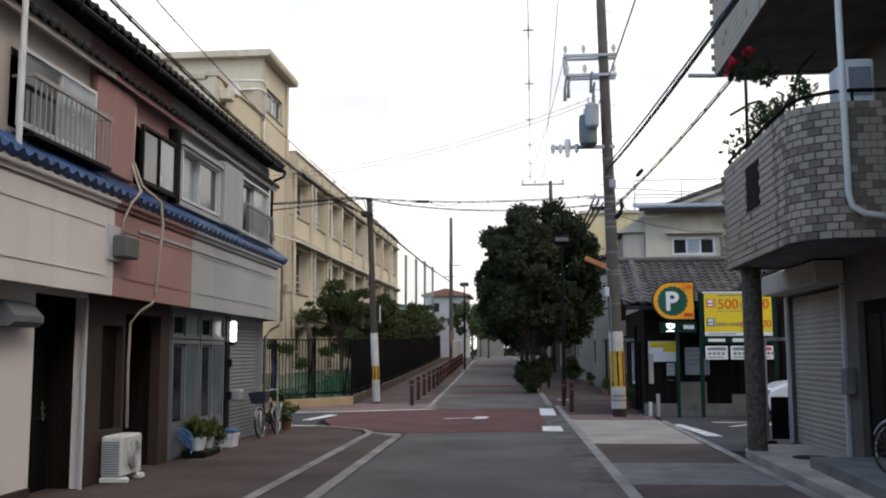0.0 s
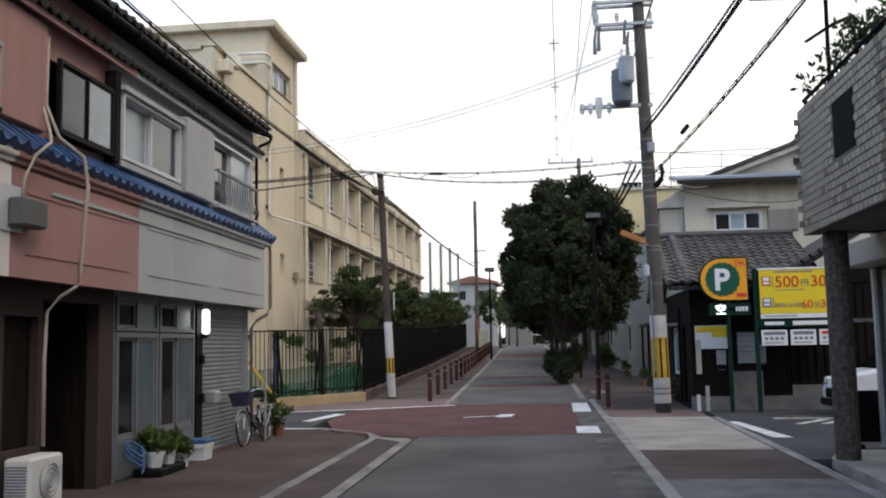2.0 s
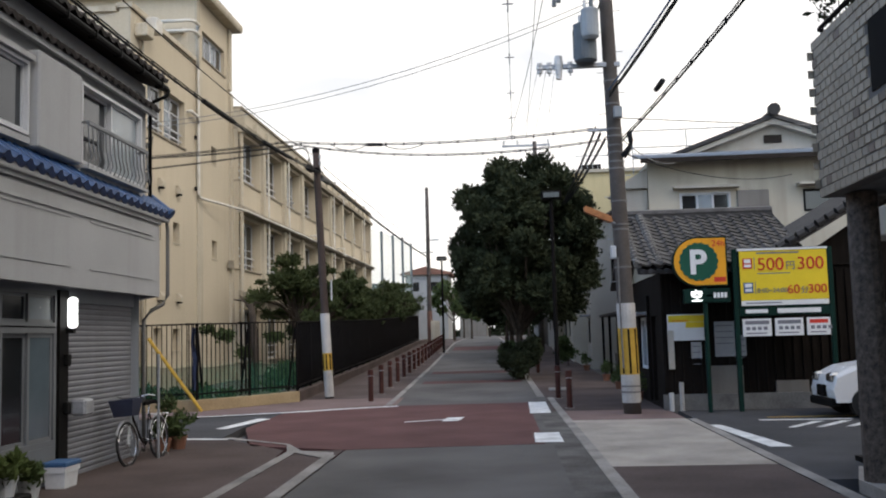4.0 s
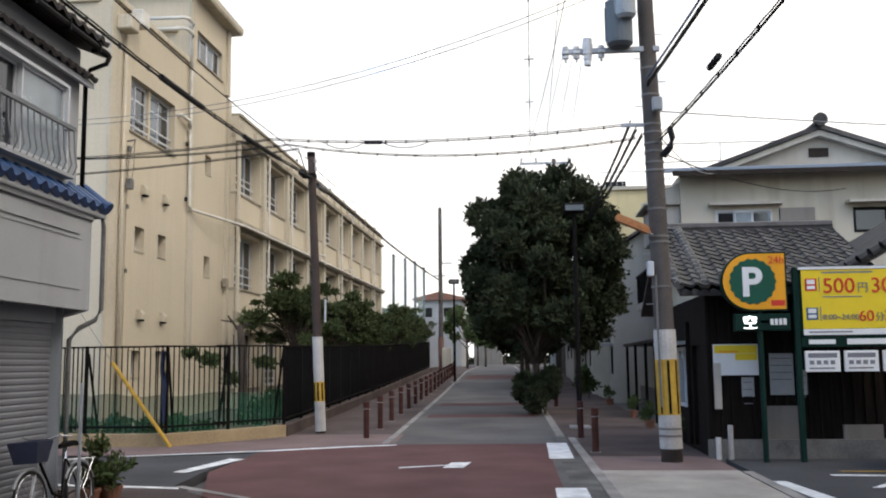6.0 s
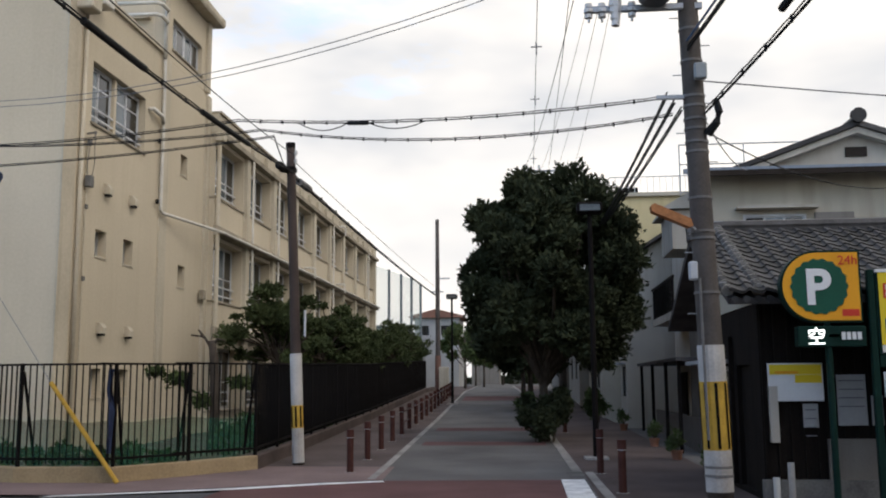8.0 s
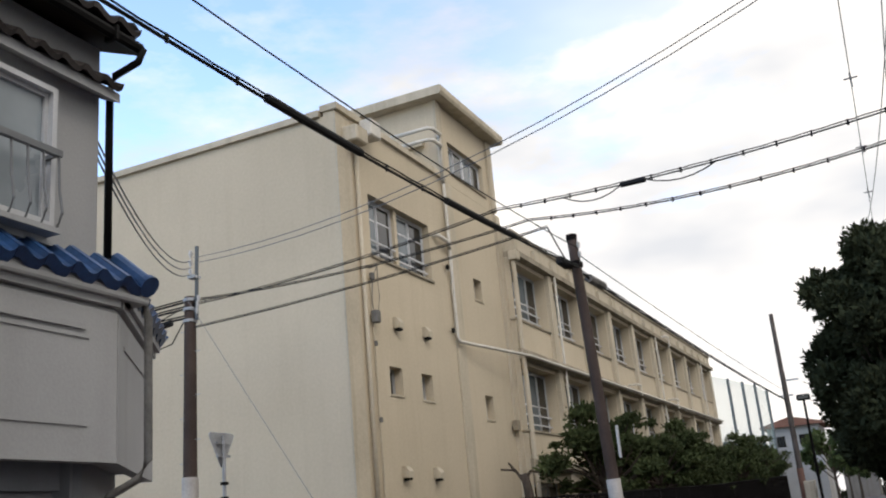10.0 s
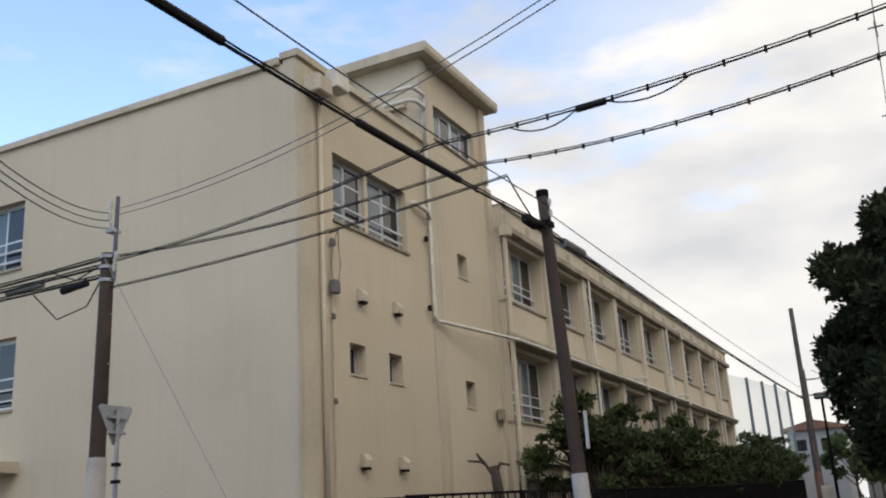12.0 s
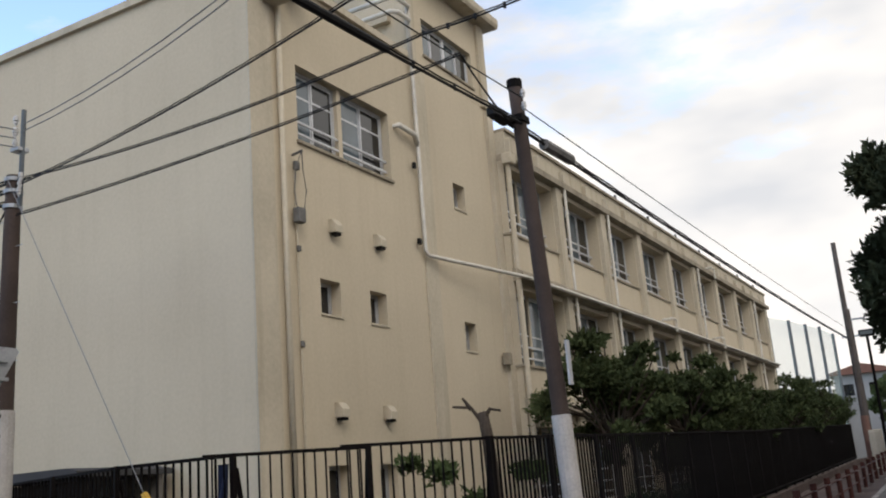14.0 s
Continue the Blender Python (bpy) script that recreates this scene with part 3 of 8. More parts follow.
def shutter_slats(parent, x, y0, y1, z0, z1, material, pitch=0.075, out=0.012, toward=1):
    """A rolling shutter of horizontal slats on a plane x, facing the street."""
    b = bm_new()
    n = int((z1 - z0) / pitch)
    prof = []
    for i in range(n):
        z = z0 + (z1 - z0) * i / n
        h = (z1 - z0) / n
        prof += [(x, z), (x + toward * out, z + h * 0.25), (x + toward * out, z + h * 0.7), (x, z + h * 0.98)]
    r0 = [b.verts.new((px, y0, pz)) for px, pz in prof]
    r1 = [b.verts.new((px, y1, pz)) for px, pz in prof]
    for i in range(len(prof) - 1):
        b.faces.new((r0[i], r0[i + 1], r1[i + 1], r1[i]))
    return part("shutter", b, material, parent)


def row_house(y0, y1, u0, u1, label, fascia_mat, upper_mat, base_mat, upper_holes, base_holes):
    h = thing("row_house", (-6.5, (y0 + y1) / 2, 0), label, "house", "row houses on the west side")
    b = bm_new()
    wall(b, "x", UX, u0, u1, 3.9, 5.95, -0.16, upper_holes)
    part("upper_wall", b, upper_mat, h)
    b = bm_new()
    wall(b, "x", GX, y0, y1, -0.3, 2.5, -0.16, base_holes)
    part("ground_wall", b, base_mat, h)
    # boxed fascia over the ground floor
    b = bm_new()
    prism(b, [(FX, 2.47), (FX, 3.6), (FX - 0.03, 3.64), (UX + 0.01, 3.64), (UX + 0.01, 2.56), (FX - 0.1, 2.56), (FX - 0.1, 2.47)], y0 + 0.004, y1 - 0.004, "y")
    bmesh.ops.recalc_face_normals(b, faces=b.faces)
    part("fascia", b, fascia_mat, h)
    # thin mouldings on the fascia
    b = bm_new()
    ln = y1 - y0
    k = 2 if ln > 4 else 1
    for i in range(k):
        a0, a1 = y0 + ln * i / k + 0.3, y0 + ln * (i + 1) / k - 0.3
        box(b, FX, a0, 3.36, FX + 0.012, a1, 3.39)
        box(b, FX, a0, 2.72, FX + 0.012, a1, 2.74)
    part("moulding", b, fascia_mat, h)
    b = bm_new()
    box(b, FX - 0.1, y0, 3.645, FX + 0.03, y1, 3.7)
    part("fascia_cap", b, fascia_mat, h)
    # sloping bed under the blue tiles
    b = bm_new()
    prism(b, [(UX + 0.004, 3.702), (-4.9, 3.702), (-4.89, 3.72), (-4.89, 3.79), (UX + 0.004, 4.1)], y0, y1 + (0.26 if y1 > 19 else 0), "y")
    bmesh.ops.recalc_face_normals(b, faces=b.faces)
    part("tile_bed", b, fascia_mat, h)
    # roof body with soffit
    b = bm_new()
    prism(b, [(-4.94, 6.01), (-9.0, 7.7), (-9.0, 7.52), (-4.94, 5.9)], y0 - 0.01 if y0 < 5 else y0, y1 + (0.2 if y1 > 19 else 0), "y")
    bmesh.ops.recalc_face_normals(b, faces=b.faces)
    part("roof", b, wood_eave, h)
    b = bm_new()
    prism(b, [(-9.0, 7.52), (-9.0, 7.7), (-13.0, 6.0), (-13.0, 5.85)], y0, y1 + (0.2 if y1 > 19 else 0), "y")
    bmesh.ops.recalc_face_normals(b, faces=b.faces)
    part("rear_roof", b, grey_tile, h)
    b = bm_new()
    box(b, -13, y0, -0.3, -12.8, y1, 6.0)
    part("rear_wall", b, upper_mat, h)
    # floor in the same painted room shade
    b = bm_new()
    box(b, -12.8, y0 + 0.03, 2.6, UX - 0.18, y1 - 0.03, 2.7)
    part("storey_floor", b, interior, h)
    # room backs, near black in place of the shade indoors
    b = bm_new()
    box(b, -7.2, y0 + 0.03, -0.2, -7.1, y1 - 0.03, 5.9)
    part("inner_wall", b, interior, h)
    # lower eave board that carries the row of eave tiles
    b = bm_new()
    prism(b, [(-5.02, 5.42), (-5.02, 5.5), (UX, 5.64), (UX, 5.5)], y0, y1 + (0.05 if y1 > 19 else 0), "y")
    bmesh.ops.recalc_face_normals(b, faces=b.faces)
    part("lower_eave", b, upper_mat, h)
    return h


cream_house = row_house(-3.0, 11.3, -3.0, 10.88, "cream rendered two-storey row house with dark tiled eaves", cream_white, cream, cream_white,
                        [(8.9, 10.8, 4.2, 5.1)], [(9.9, 11.295, -0.28, 2.44)])
pink_house = row_house(11.3, 14.43, 10.88, 13.98, "pink rendered row house with brown ground floor", pink, pink, brown,
                       [(12.42, 13.82, 4.2, 5.08)], [(12.6, 14.0, -0.1, 2.3), (11.8, 12.5, 0.65, 2.1)])
grey_house = row_house(14.43, 20.35, 13.98, 20.35, "grey rendered row house with sliding doors and shutter", grey_render, grey_render, grey_blue,
                       [(15.1, 16.0, 4.25, 5.1), (18.0, 19.7, 4.2, 5.25)], [(14.45, 17.4, 0.0, 2.42), (17.72, 20.2, -0.06, 2.3)])

# end wall of the row
b = bm_new()
wall(b, "y", 20.35, -12.8, UX - 0.165, -0.3, 6.4, -0.15)
part("end_wall", b, grey_render, grey_house)
b = bm_new()
prism(b, [(UX - 0.17, 6.4), (-12.8, 6.4), (-9.0, 7.5)], 20.21, 20.34, "y")
bmesh.ops.recalc_face_normals(b, faces=b.faces)
part("end_gable", b, grey_render, grey_house)
# the shop front turns the corner of the side street at an angle
CUT = pose(FX, 20.36, 0, 0, 0, 34)
CUT_LEN = 2.1


def turned(name, pts, a, c, material):
    """A profile (out, up) run along the cut corner."""
    b = bm_new()
    prism(b, pts, a, c, "y")
    bmesh.ops.recalc_face_normals(b, faces=b.faces)
    b.transform(CUT)
    return part(name, b, material, grey_house)


turned("corner_fascia", [(0, 2.47), (0, 3.6), (-0.03, 3.64), (-0.4, 3.64), (-0.4, 2.56), (-0.1, 2.56), (-0.1, 2.47)], 0.0, CUT_LEN, grey_render)
turned("corner_fascia_cap", [(0.03, 3.645), (0.03, 3.7), (-0.1, 3.7), (-0.1, 3.645)], 0.03, CUT_LEN, grey_render)
turned("corner_tile_bed", [(-0.5, 3.702), (0.07, 3.702), (0.08, 3.79), (-0.24, 4.1), (-0.5, 4.14)], 0.05, CUT_LEN, grey_render)
turned("corner_wall", [(-0.33, -0.3), (-0.33, 2.555), (-0.5, 2.555), (-0.5, -0.3)], 0.0, CUT_LEN - 0.05, grey_blue)
turned("corner_moulding", [(0.0, 3.36), (0.012, 3.36), (0.012, 3.39), (0.0, 3.39)], 0.25, CUT_LEN - 0.2, grey_render)

# windows of the upper floor
window_unit(cream_house, "x", UX + 0.15, 8.9, 10.8, 4.2, 5.1, 2, alu_white, [glass_dark, glass_pale])
window_unit(pink_house, "x", UX + 0.15, 12.42, 13.82, 4.2, 5.08, 2, alu_dark, [glass_dark, glass_pale])
w = window_unit(grey_house, "x", UX + 0.17, 14.05, 16.1, 4.22, 5.12, 2, alu_white, [glass_pale, glass_dark], depth=0.2)
gbox("window_box", UX + 0.003, 14.0, 4.12, UX + 0.16, 16.15, 4.2, grey_render, grey_house)
gbox("shutter_case", UX + 0.003, 16.2, 4.1, UX + 0.24, 17.4, 5.3, grey_render, grey_house, 0.02, "grey metal storm shutter case")
window_unit(grey_house, "x", UX + 0.17, 17.55, 19.75, 4.15, 5.28, 2, alu_white, [glass_dark, glass_pale], depth=0.2)
gbox("window_box", UX + 0.003, 17.5, 4.02, UX + 0.16, 19.8, 4.14, grey_render, grey_house)
for x0, y0, z0, y1, z1 in ((UX + 0.003, 13.98, 5.13, 16.15, 5.2),):
    gbox("window_head", x0, y0, z0, UX + 0.22, y1, z1, grey_render, grey_house)
gbox("pink_panel", UX + 0.003, 10.95, 4.15, UX + 0.1, 12.2, 5.4, pink, pink_house, 0.015)
gbox("corner_post", UX + 0.003, 13.83, 4.15, UX + 0.16, 13.975, 5.35, wood_dark, pink_house)


def balcony_rail(parent, y0, y1, z0, z1, x, mat_bar, n, bulge=0.0):
    r = thing("balcony_rail", (x, (y0 + y1) / 2, z0), "dull metal balcony railing with slim bars", "railing", "window railings")
    b = bm_new()
    box(b, x - 0.02, y0, z1 - 0.05, x + 0.02, y1, z1)
    part("top_rail", b, mat_bar, r)
    b = bm_new()
    box(b, x - 0.34, y0, z0 - 0.03, x + 0.02, y1, z0 + 0.012)
    part("ledge", b, alu_dark if bulge == 0 else grey_render, r)
    for yy in (y0 + 0.012, y1 - 0.012):
        b = bm_new()
        box(b, UX, yy - 0.012, z1 - 0.04, x - 0.02, yy + 0.012, z1 - 0.01)
        part("side_rail", b, mat_bar, r)
    for i in range(n + 1):
        yy = y0 + 0.02 + (y1 - y0 - 0.04) * i / n
        b = bm_new()
        tube(b, [(x, yy, z1 - 0.05), (x + bulge * 0.3, yy, (z0 + z1) / 2), (x + bulge, yy, z0 + 0.12), (x, yy, z0 + 0.01)], 0.011, 5)
        part("bar", b, mat_bar, r)
    return r


balcony_rail(cream_house, 8.95, 11.0, 4.12, 4.8, -4.93, rail_metal, 16)
balcony_rail(grey_house, 17.5, 19.7, 4.1, 4.72, -4.93, alu_door, 15, 0.05)

# ground floor: doors, glazed doors, shutter
d = thing("door", (GX, 10.5, 0), "black panelled entrance door with a metal handle", "door", kind="structure")
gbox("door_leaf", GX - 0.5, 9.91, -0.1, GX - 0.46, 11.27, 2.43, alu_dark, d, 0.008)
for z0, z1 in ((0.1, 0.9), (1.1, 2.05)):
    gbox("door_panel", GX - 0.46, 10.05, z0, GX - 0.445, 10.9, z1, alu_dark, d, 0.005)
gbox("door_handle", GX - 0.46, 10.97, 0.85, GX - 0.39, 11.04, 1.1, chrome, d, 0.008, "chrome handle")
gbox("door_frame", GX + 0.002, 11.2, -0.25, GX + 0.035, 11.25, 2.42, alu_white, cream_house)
# jambs and ceiling added to shade the door, near black themselves
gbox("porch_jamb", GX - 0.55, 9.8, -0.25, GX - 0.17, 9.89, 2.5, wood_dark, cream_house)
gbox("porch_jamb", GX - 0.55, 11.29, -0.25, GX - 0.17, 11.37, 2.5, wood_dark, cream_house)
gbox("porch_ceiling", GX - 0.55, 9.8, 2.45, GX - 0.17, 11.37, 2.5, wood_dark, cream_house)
gbox("plinth", GX + 0.002, -3.0, -0.3, GX + 0.03, 9.88, 0.16, brown, cream_house)
b = bm_new()
prism(b, [(GX + 0.003, 2.0), (GX + 0.003, 2.3), (GX + 0.12, 2.28), (GX + 0.26, 2.12), (GX + 0.26, 2.05), (GX + 0.2, 2.0)], 8.95, 9.6, "y")
bmesh.ops.recalc_face_normals(b, faces=b.faces)
solo("vent_hood", b, trafo_dark, "dull grey metal vent hood on the cream wall", "vent hood")
# near-black board in place of the unlit window opening
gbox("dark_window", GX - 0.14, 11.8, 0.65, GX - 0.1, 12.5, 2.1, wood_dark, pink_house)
# doors, jambs and ceiling carry the recess's deep shade in their colour
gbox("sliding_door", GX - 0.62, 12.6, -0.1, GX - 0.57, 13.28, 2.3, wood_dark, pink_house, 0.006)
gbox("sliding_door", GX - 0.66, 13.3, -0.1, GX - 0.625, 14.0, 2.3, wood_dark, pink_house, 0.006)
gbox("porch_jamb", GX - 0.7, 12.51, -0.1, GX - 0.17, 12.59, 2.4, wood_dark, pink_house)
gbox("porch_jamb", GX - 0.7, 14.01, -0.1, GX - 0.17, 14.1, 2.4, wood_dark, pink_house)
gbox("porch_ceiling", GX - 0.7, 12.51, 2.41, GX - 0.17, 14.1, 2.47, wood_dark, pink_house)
for y in (12.8, 13.05):
    gbox("door_stile", GX - 0.569, y, 0.1, GX - 0.555, y + 0.04, 2.2, alu_dark, pink_house)
for y0, y1 in ((14.47, 15.87), (15.94, 17.38)):
    window_unit(grey_house, "x", GX + 0.03, y0, y1, 0.45, 1.95, 2, alu_door, [glass_dark, glass_blue], name="glazed_door", depth=0.1, bar=0.07)
    window_unit(grey_house, "x", GX + 0.03, y0, y1, 1.97, 2.42, 2, alu_door, [glass_dark, glass_pale], name="transom", depth=0.1, bar=0.05)
    gbox("door_base", GX - 0.06, y0, 0.0, GX + 0.03, y1, 0.445, alu_door, grey_house)
shutter_slats(grey_house, GX - 0.05, 17.72, 20.2, -0.06, 2.3, shutter_grey)
gbox("shutter_post", GX + 0.002, 17.43, -0.1, GX + 0.05, 17.69, 2.45, alu_dark, grey_house)
lamp = thing("wall_lamp", (GX + 0.06, 17.65, 1.9), "lit white tubular lamp by the shutter", "lamp")
gbox("lamp_tube", GX + 0.06, 17.6, 1.95, GX + 0.18, 17.7, 2.36, lit_white, lamp, 0.03)
gbox("lamp_mount", GX + 0.05, 17.6, 1.88, GX + 0.15, 17.68, 1.94, alu_dark, lamp)
for yy, zz, m in ((17.58, 1.45, alu_dark), (17.58, 0.82, alu_dark)):
    bm = bm_new()
    box(bm, GX + 0.05, yy - 0.06, zz, GX + 0.12, yy + 0.06, zz + 0.16, 0.015)
    solo("meter_box", bm, m, "small dark meter box on the post", "meter box")
bm = bm_new()
box(bm, GX + 0.05, 17.75, 0.78, GX + 0.26, 18.05, 1.0, 0.03)
solo("mailbox", bm, galv, "grey metal mailbox by the shutter", "mailbox")

# electric box and conduits on the fascia
e = thing("junction_box", (FX, 11.4, 3.0), "dark electric box with a pale backboard", "junction box")
gbox("backboard", FX + 0.002, 11.05, 2.93, FX + 0.02, 11.5, 3.4, alu_white, e)
gbox("box_body", FX + 0.02, 11.2, 2.98, FX + 0.2, 11.68, 3.27, mat("box_grey", (0.1, 0.098, 0.094), 0.6, 0.2), e, 0.02)
bm = bm_new()
tube(bm, [(UX + 0.06, 12.28, 5.3), (UX + 0.06, 12.25, 4.5), (-5.0, 12.3, 4.12), (-4.8, 12.5, 3.92), (-4.8, 12.62, 3.6), (-4.9, 12.66, 2.6), (-4.93, 12.66, 2.45), (-5.05, 12.5, 2.32), (GX + 0.12, 12.45, 2.15), (GX + 0.12, 12.42, 1.6), (GX + 0.14, 12.4, 0.66)], 0.022, 7)
solo("conduit", bm, conduit_beige, "beige flexible pipe running down the house front", "pipe", smooth=True)
bm = bm_new()
tube(bm, [(UX + 0.06, 12.2, 5.3), (UX + 0.06, 12.15, 4.5), (-5.0, 12.1, 4.15), (-4.82, 11.8, 3.95), (-4.82, 11.5, 3.75), (-4.9, 11.42, 3.5), (-4.92, 11.42, 3.26)], 0.018, 7)
solo("conduit", bm, conduit_beige, "beige flexible pipe above the electric box", "pipe", smooth=True)
bm = bm_new()
box(bm, FX + 0.002, 12.1, 3.42, FX + 0.025, 20.0, 3.46)
solo("cable_duct", bm, grey_render, "thin painted cable duct along the fascia", "cable duct")

# downpipe at the end of the row
bm = bm_new()
tube(bm, [(-4.94, 20.55, 3.85), (-4.94, 20.66, 3.6), (-4.94, 20.66, 2.5), (-5.0, 20.62, 2.36), (-5.15, 20.48, 2.25), (GX + 0.05, 20.42, 2.1), (GX + 0.05, 20.42, 0.0)], 0.032, 8)
solo("downpipe", bm, concrete_old, "grey rain downpipe at the house corner", "pipe", smooth=True)
bm = bm_new()
tube(bm, [(-4.86, 20.5, 5.92), (-4.9, 20.48, 5.8), (-5.1, 20.42, 5.7), (UX + 0.05, 20.42, 5.6), (UX + 0.05, 20.42, 4.1)], 0.032, 8)
solo("downpipe", bm, alu_dark, "dark rain downpipe below the eave", "pipe", smooth=True)
bm = bm_new()
tube(bm, [(-4.9, 6.0, 5.93), (-4.9, 20.5, 5.93)], 0.05, 8)
rgut = thing("rain_gutter", (-4.8, 13, 5.85), "dark half-round rain gutter along the eave", "gutter")
part("channel", bm, alu_dark, rgut)
for k in range(17):
    gbox("bracket", -4.97, 6.4 + 0.86 * k, 5.86, -4.84, 6.43 + 0.86 * k, 5.99, alu_dark, rgut)
bm = bm_new()
tube(bm, [(-4.92, 8.65, 6), (-4.92, 8.64, 3.9)], 0.035, 8)
solo("downpipe", bm, ac_white, "pale rain downpipe on the cream house", "pipe")


# tiles, each a piece of its own
def roof_tile_mesh(name, length, width, rise, material, thick=0.018, lip=0.03):
    """A curved pan tile that lies along its slope from x = 0 down to x = length, with a round front lip."""
    b = bm_new()
    us = [0, length * 0.5, length]
    vs = [-0.5, -0.34, -0.12, 0.12, 0.3, 0.42, 0.5]
    hs = [0.9, 1.0, 0.55, 0.1, 0.0, 0.25, 0.8]
    rings = []
    for u in us:
        top = [b.verts.new((u, v * width, hh * rise + 0.02)) for v, hh in zip(vs, hs)]
        bot = [b.verts.new((u, v * width, hh * rise + 0.02 - thick - (lip if u == length else 0))) for v, hh in zip(vs, hs)]
        rings.append(top + bot[::-1])
    loft(b, rings, True)
    bmesh.ops.recalc_face_normals(b, faces=b.faces)
    me = bpy.data.meshes.new(name)
    b.to_mesh(me)
    b.free()
    me.materials.append(material)
    return me


def piece(name, me, m, parent):
    ob = new(name, me)
    ob.parent = parent
    ob.matrix_basis = Matrix.Translation(-ORIGIN.get(parent, Vector((0, 0, 0)))) @ m
    return ob

# ---- school ----
SX, SY = -11.26, 34.09
school = thing("school_building", (-17, 57, 0), "cream painted three-storey concrete school building with stained edges", "school building")
# street front of the end block
front_holes = [(35.59, 39.25, 9.06, 10.8), (36.15, 36.86, 5.4, 6.14), (38.0, 38.68, 5.4, 6.14), (42.4, 43.07, 9.08, 9.8), (42.44, 43.09, 5.16, 5.92),
               (36.15, 36.86, 1.5, 2.3), (38.0, 38.68, 1.5, 2.3)]
b = bm_new()
wall(b, "x", SX, SY, 45.0, -0.3, 12.72, -0.35, front_holes)
part("end_block_front", b, school_paint, school)
b = bm_new()
wall(b, "y", SY, -22.66, SX - 0.352, -0.3, 12.6, 0.35, [(-22.04, -20.15, 9.1, 11.0), (-22.04, -20.12, 5.34, 7.22), (-22.3, -21.1, -0.2, 3.4)])
part("end_block_gable", b, school_paint, school)
b = bm_new()
wall(b, "x", -22.66, SY + 0.352, 45.0, -0.3, 12.6, 0.35)
part("end_block_rear", b, school_paint, school)
gbox("end_block_roof", -22.3, SY + 0.36, 12.2, SX - 0.36, 45, 12.4, concrete_old, school)
# coping
b = bm_new()
box(b, SX - 0.42, SY - 0.05, 12.722, SX + 0.1, 40.35, 12.9)
box(b, -22.74, SY - 0.1, 12.602, SX - 0.43, SY + 0.42, 12.78)
part("coping", b, school_trim, school)
# pilasters
for y0, y1, d, z1 in ((SY - 0.06, 34.72, 0.05, 12.6), (40.55, 41.15, 0.06, 12.7), (44.75, 45.12, 0.12, 12.6)):
    gbox("pilaster", SX + 0.002, y0, -0.3, SX + d, y1, z1, school_trim, school)
# stair tower
b = bm_new()
wall(b, "x", SX + 0.004, 40.4, 45.0, 12.724, 15.45, -0.3, [(41.3, 44.2, 13.2, 14.3)])
part("tower_front", b, school_paint, school)
b = bm_new()
wall(b, "y", 40.4, -17.5, SX - 0.3, 12.4, 15.45, 0.3)
part("tower_side", b, school_paint, school)
b = bm_new()
wall(b, "y", 45.0, -17.5, SX - 0.3, 12.0, 15.45, -0.3)
part("tower_side", b, school_paint, school)
gbox("tower_rear", -17.5, 40.702, 12.4, -17.2, 44.698, 15.45, school_paint, school)
for y0, y1 in ((40.36, 40.75), (44.6, 45.0)):
    gbox("tower_pier", SX + 0.006, y0, 12.74, SX + 0.1, y1, 15.44, school_trim, school)
b = bm_new()
prism(b, [(-17.9, 15.452), (SX + 0.45, 15.452), (SX + 0.5, 15.55), (SX + 0.5, 15.75), (-17.9, 15.75)], 40.0, 45.35, "y")
bmesh.ops.recalc_face_normals(b, faces=b.faces)
part("tower_roof", b, school_trim, school)
gbox("tower_ledge", -16.5, 40.2, 13.9, SX - 0.4, 40.398, 14.1, school_trim, school)
gbox("tower_tank", -13.0, 39.0, 12.45, SX - 0.8, 40.1, 13.4, school_paint, school)


def school_window(plane, at, u0, u1, v0, v1, sashes, rail=0.42, bars=True, inset=0.22, sill=True, glass=None):
    """A window set back in its opening, with safety bars and a sill."""
    back = at - inset if plane == "x" else at + inset
    w = window_unit(school, plane, back, u0 + 0.002, u1 - 0.002, v0 + 0.002, v1 - 0.002, sashes, alu, glass or [glass_blue, glass_dark], depth=0.08 if plane == "x" else -0.08, rail=rail, bar=0.06)
    if bars:
        for k in (0.12, 0.27):
            z = v0 + (v1 - v0) * k
            b = bm_new()
            if plane == "x":
                box(b, back + 0.06, u0 + 0.01, z, back + 0.1, u1 - 0.01, z + 0.05)
            else:
                box(b, u0 + 0.01, back - 0.1, z, u1 - 0.01, back - 0.06, z + 0.05)
            part("safety_bar", b, alu_white, w)
    if sill:
        b = bm_new()
        if plane == "x":
            box(b, back + 0.01, u0 - 0.05, v0 - 0.08, at + 0.06, u1 + 0.05, v0 - 0.003, 0.01)
        else:
            box(b, u0 - 0.05, at - 0.06, v0 - 0.08, u1 + 0.05, back - 0.01, v0 - 0.003, 0.01)
        part("sill", b, school_dirty, w)
    return w


school_window("x", SX, 35.59, 37.25, 9.06, 10.8, 2, 0.68)
school_window("x", SX, 37.4, 39.25, 9.06, 10.8, 2, 0.68)
gbox("mullion", SX - 0.33, 37.25, 9.06, SX - 0.12, 37.4, 10.8, school_paint, school)
for u0, u1, v0, v1 in front_holes[1:]:
    window_unit(school, "x", SX - 0.25, u0, u1, v0, v1, 1, alu, [glass_dark], depth=0.06)
    gbox("sill", SX - 0.2, u0 - 0.04, v0 - 0.05, SX + 0.03, u1 + 0.04, v0 - 0.003, school_trim, school)
school_window("x", SX, 41.3, 42.75, 13.2, 14.3, 2, None, False, 0.15)
school_window("x", SX, 42.75, 44.2, 13.2, 14.3, 2, None, False, 0.15)
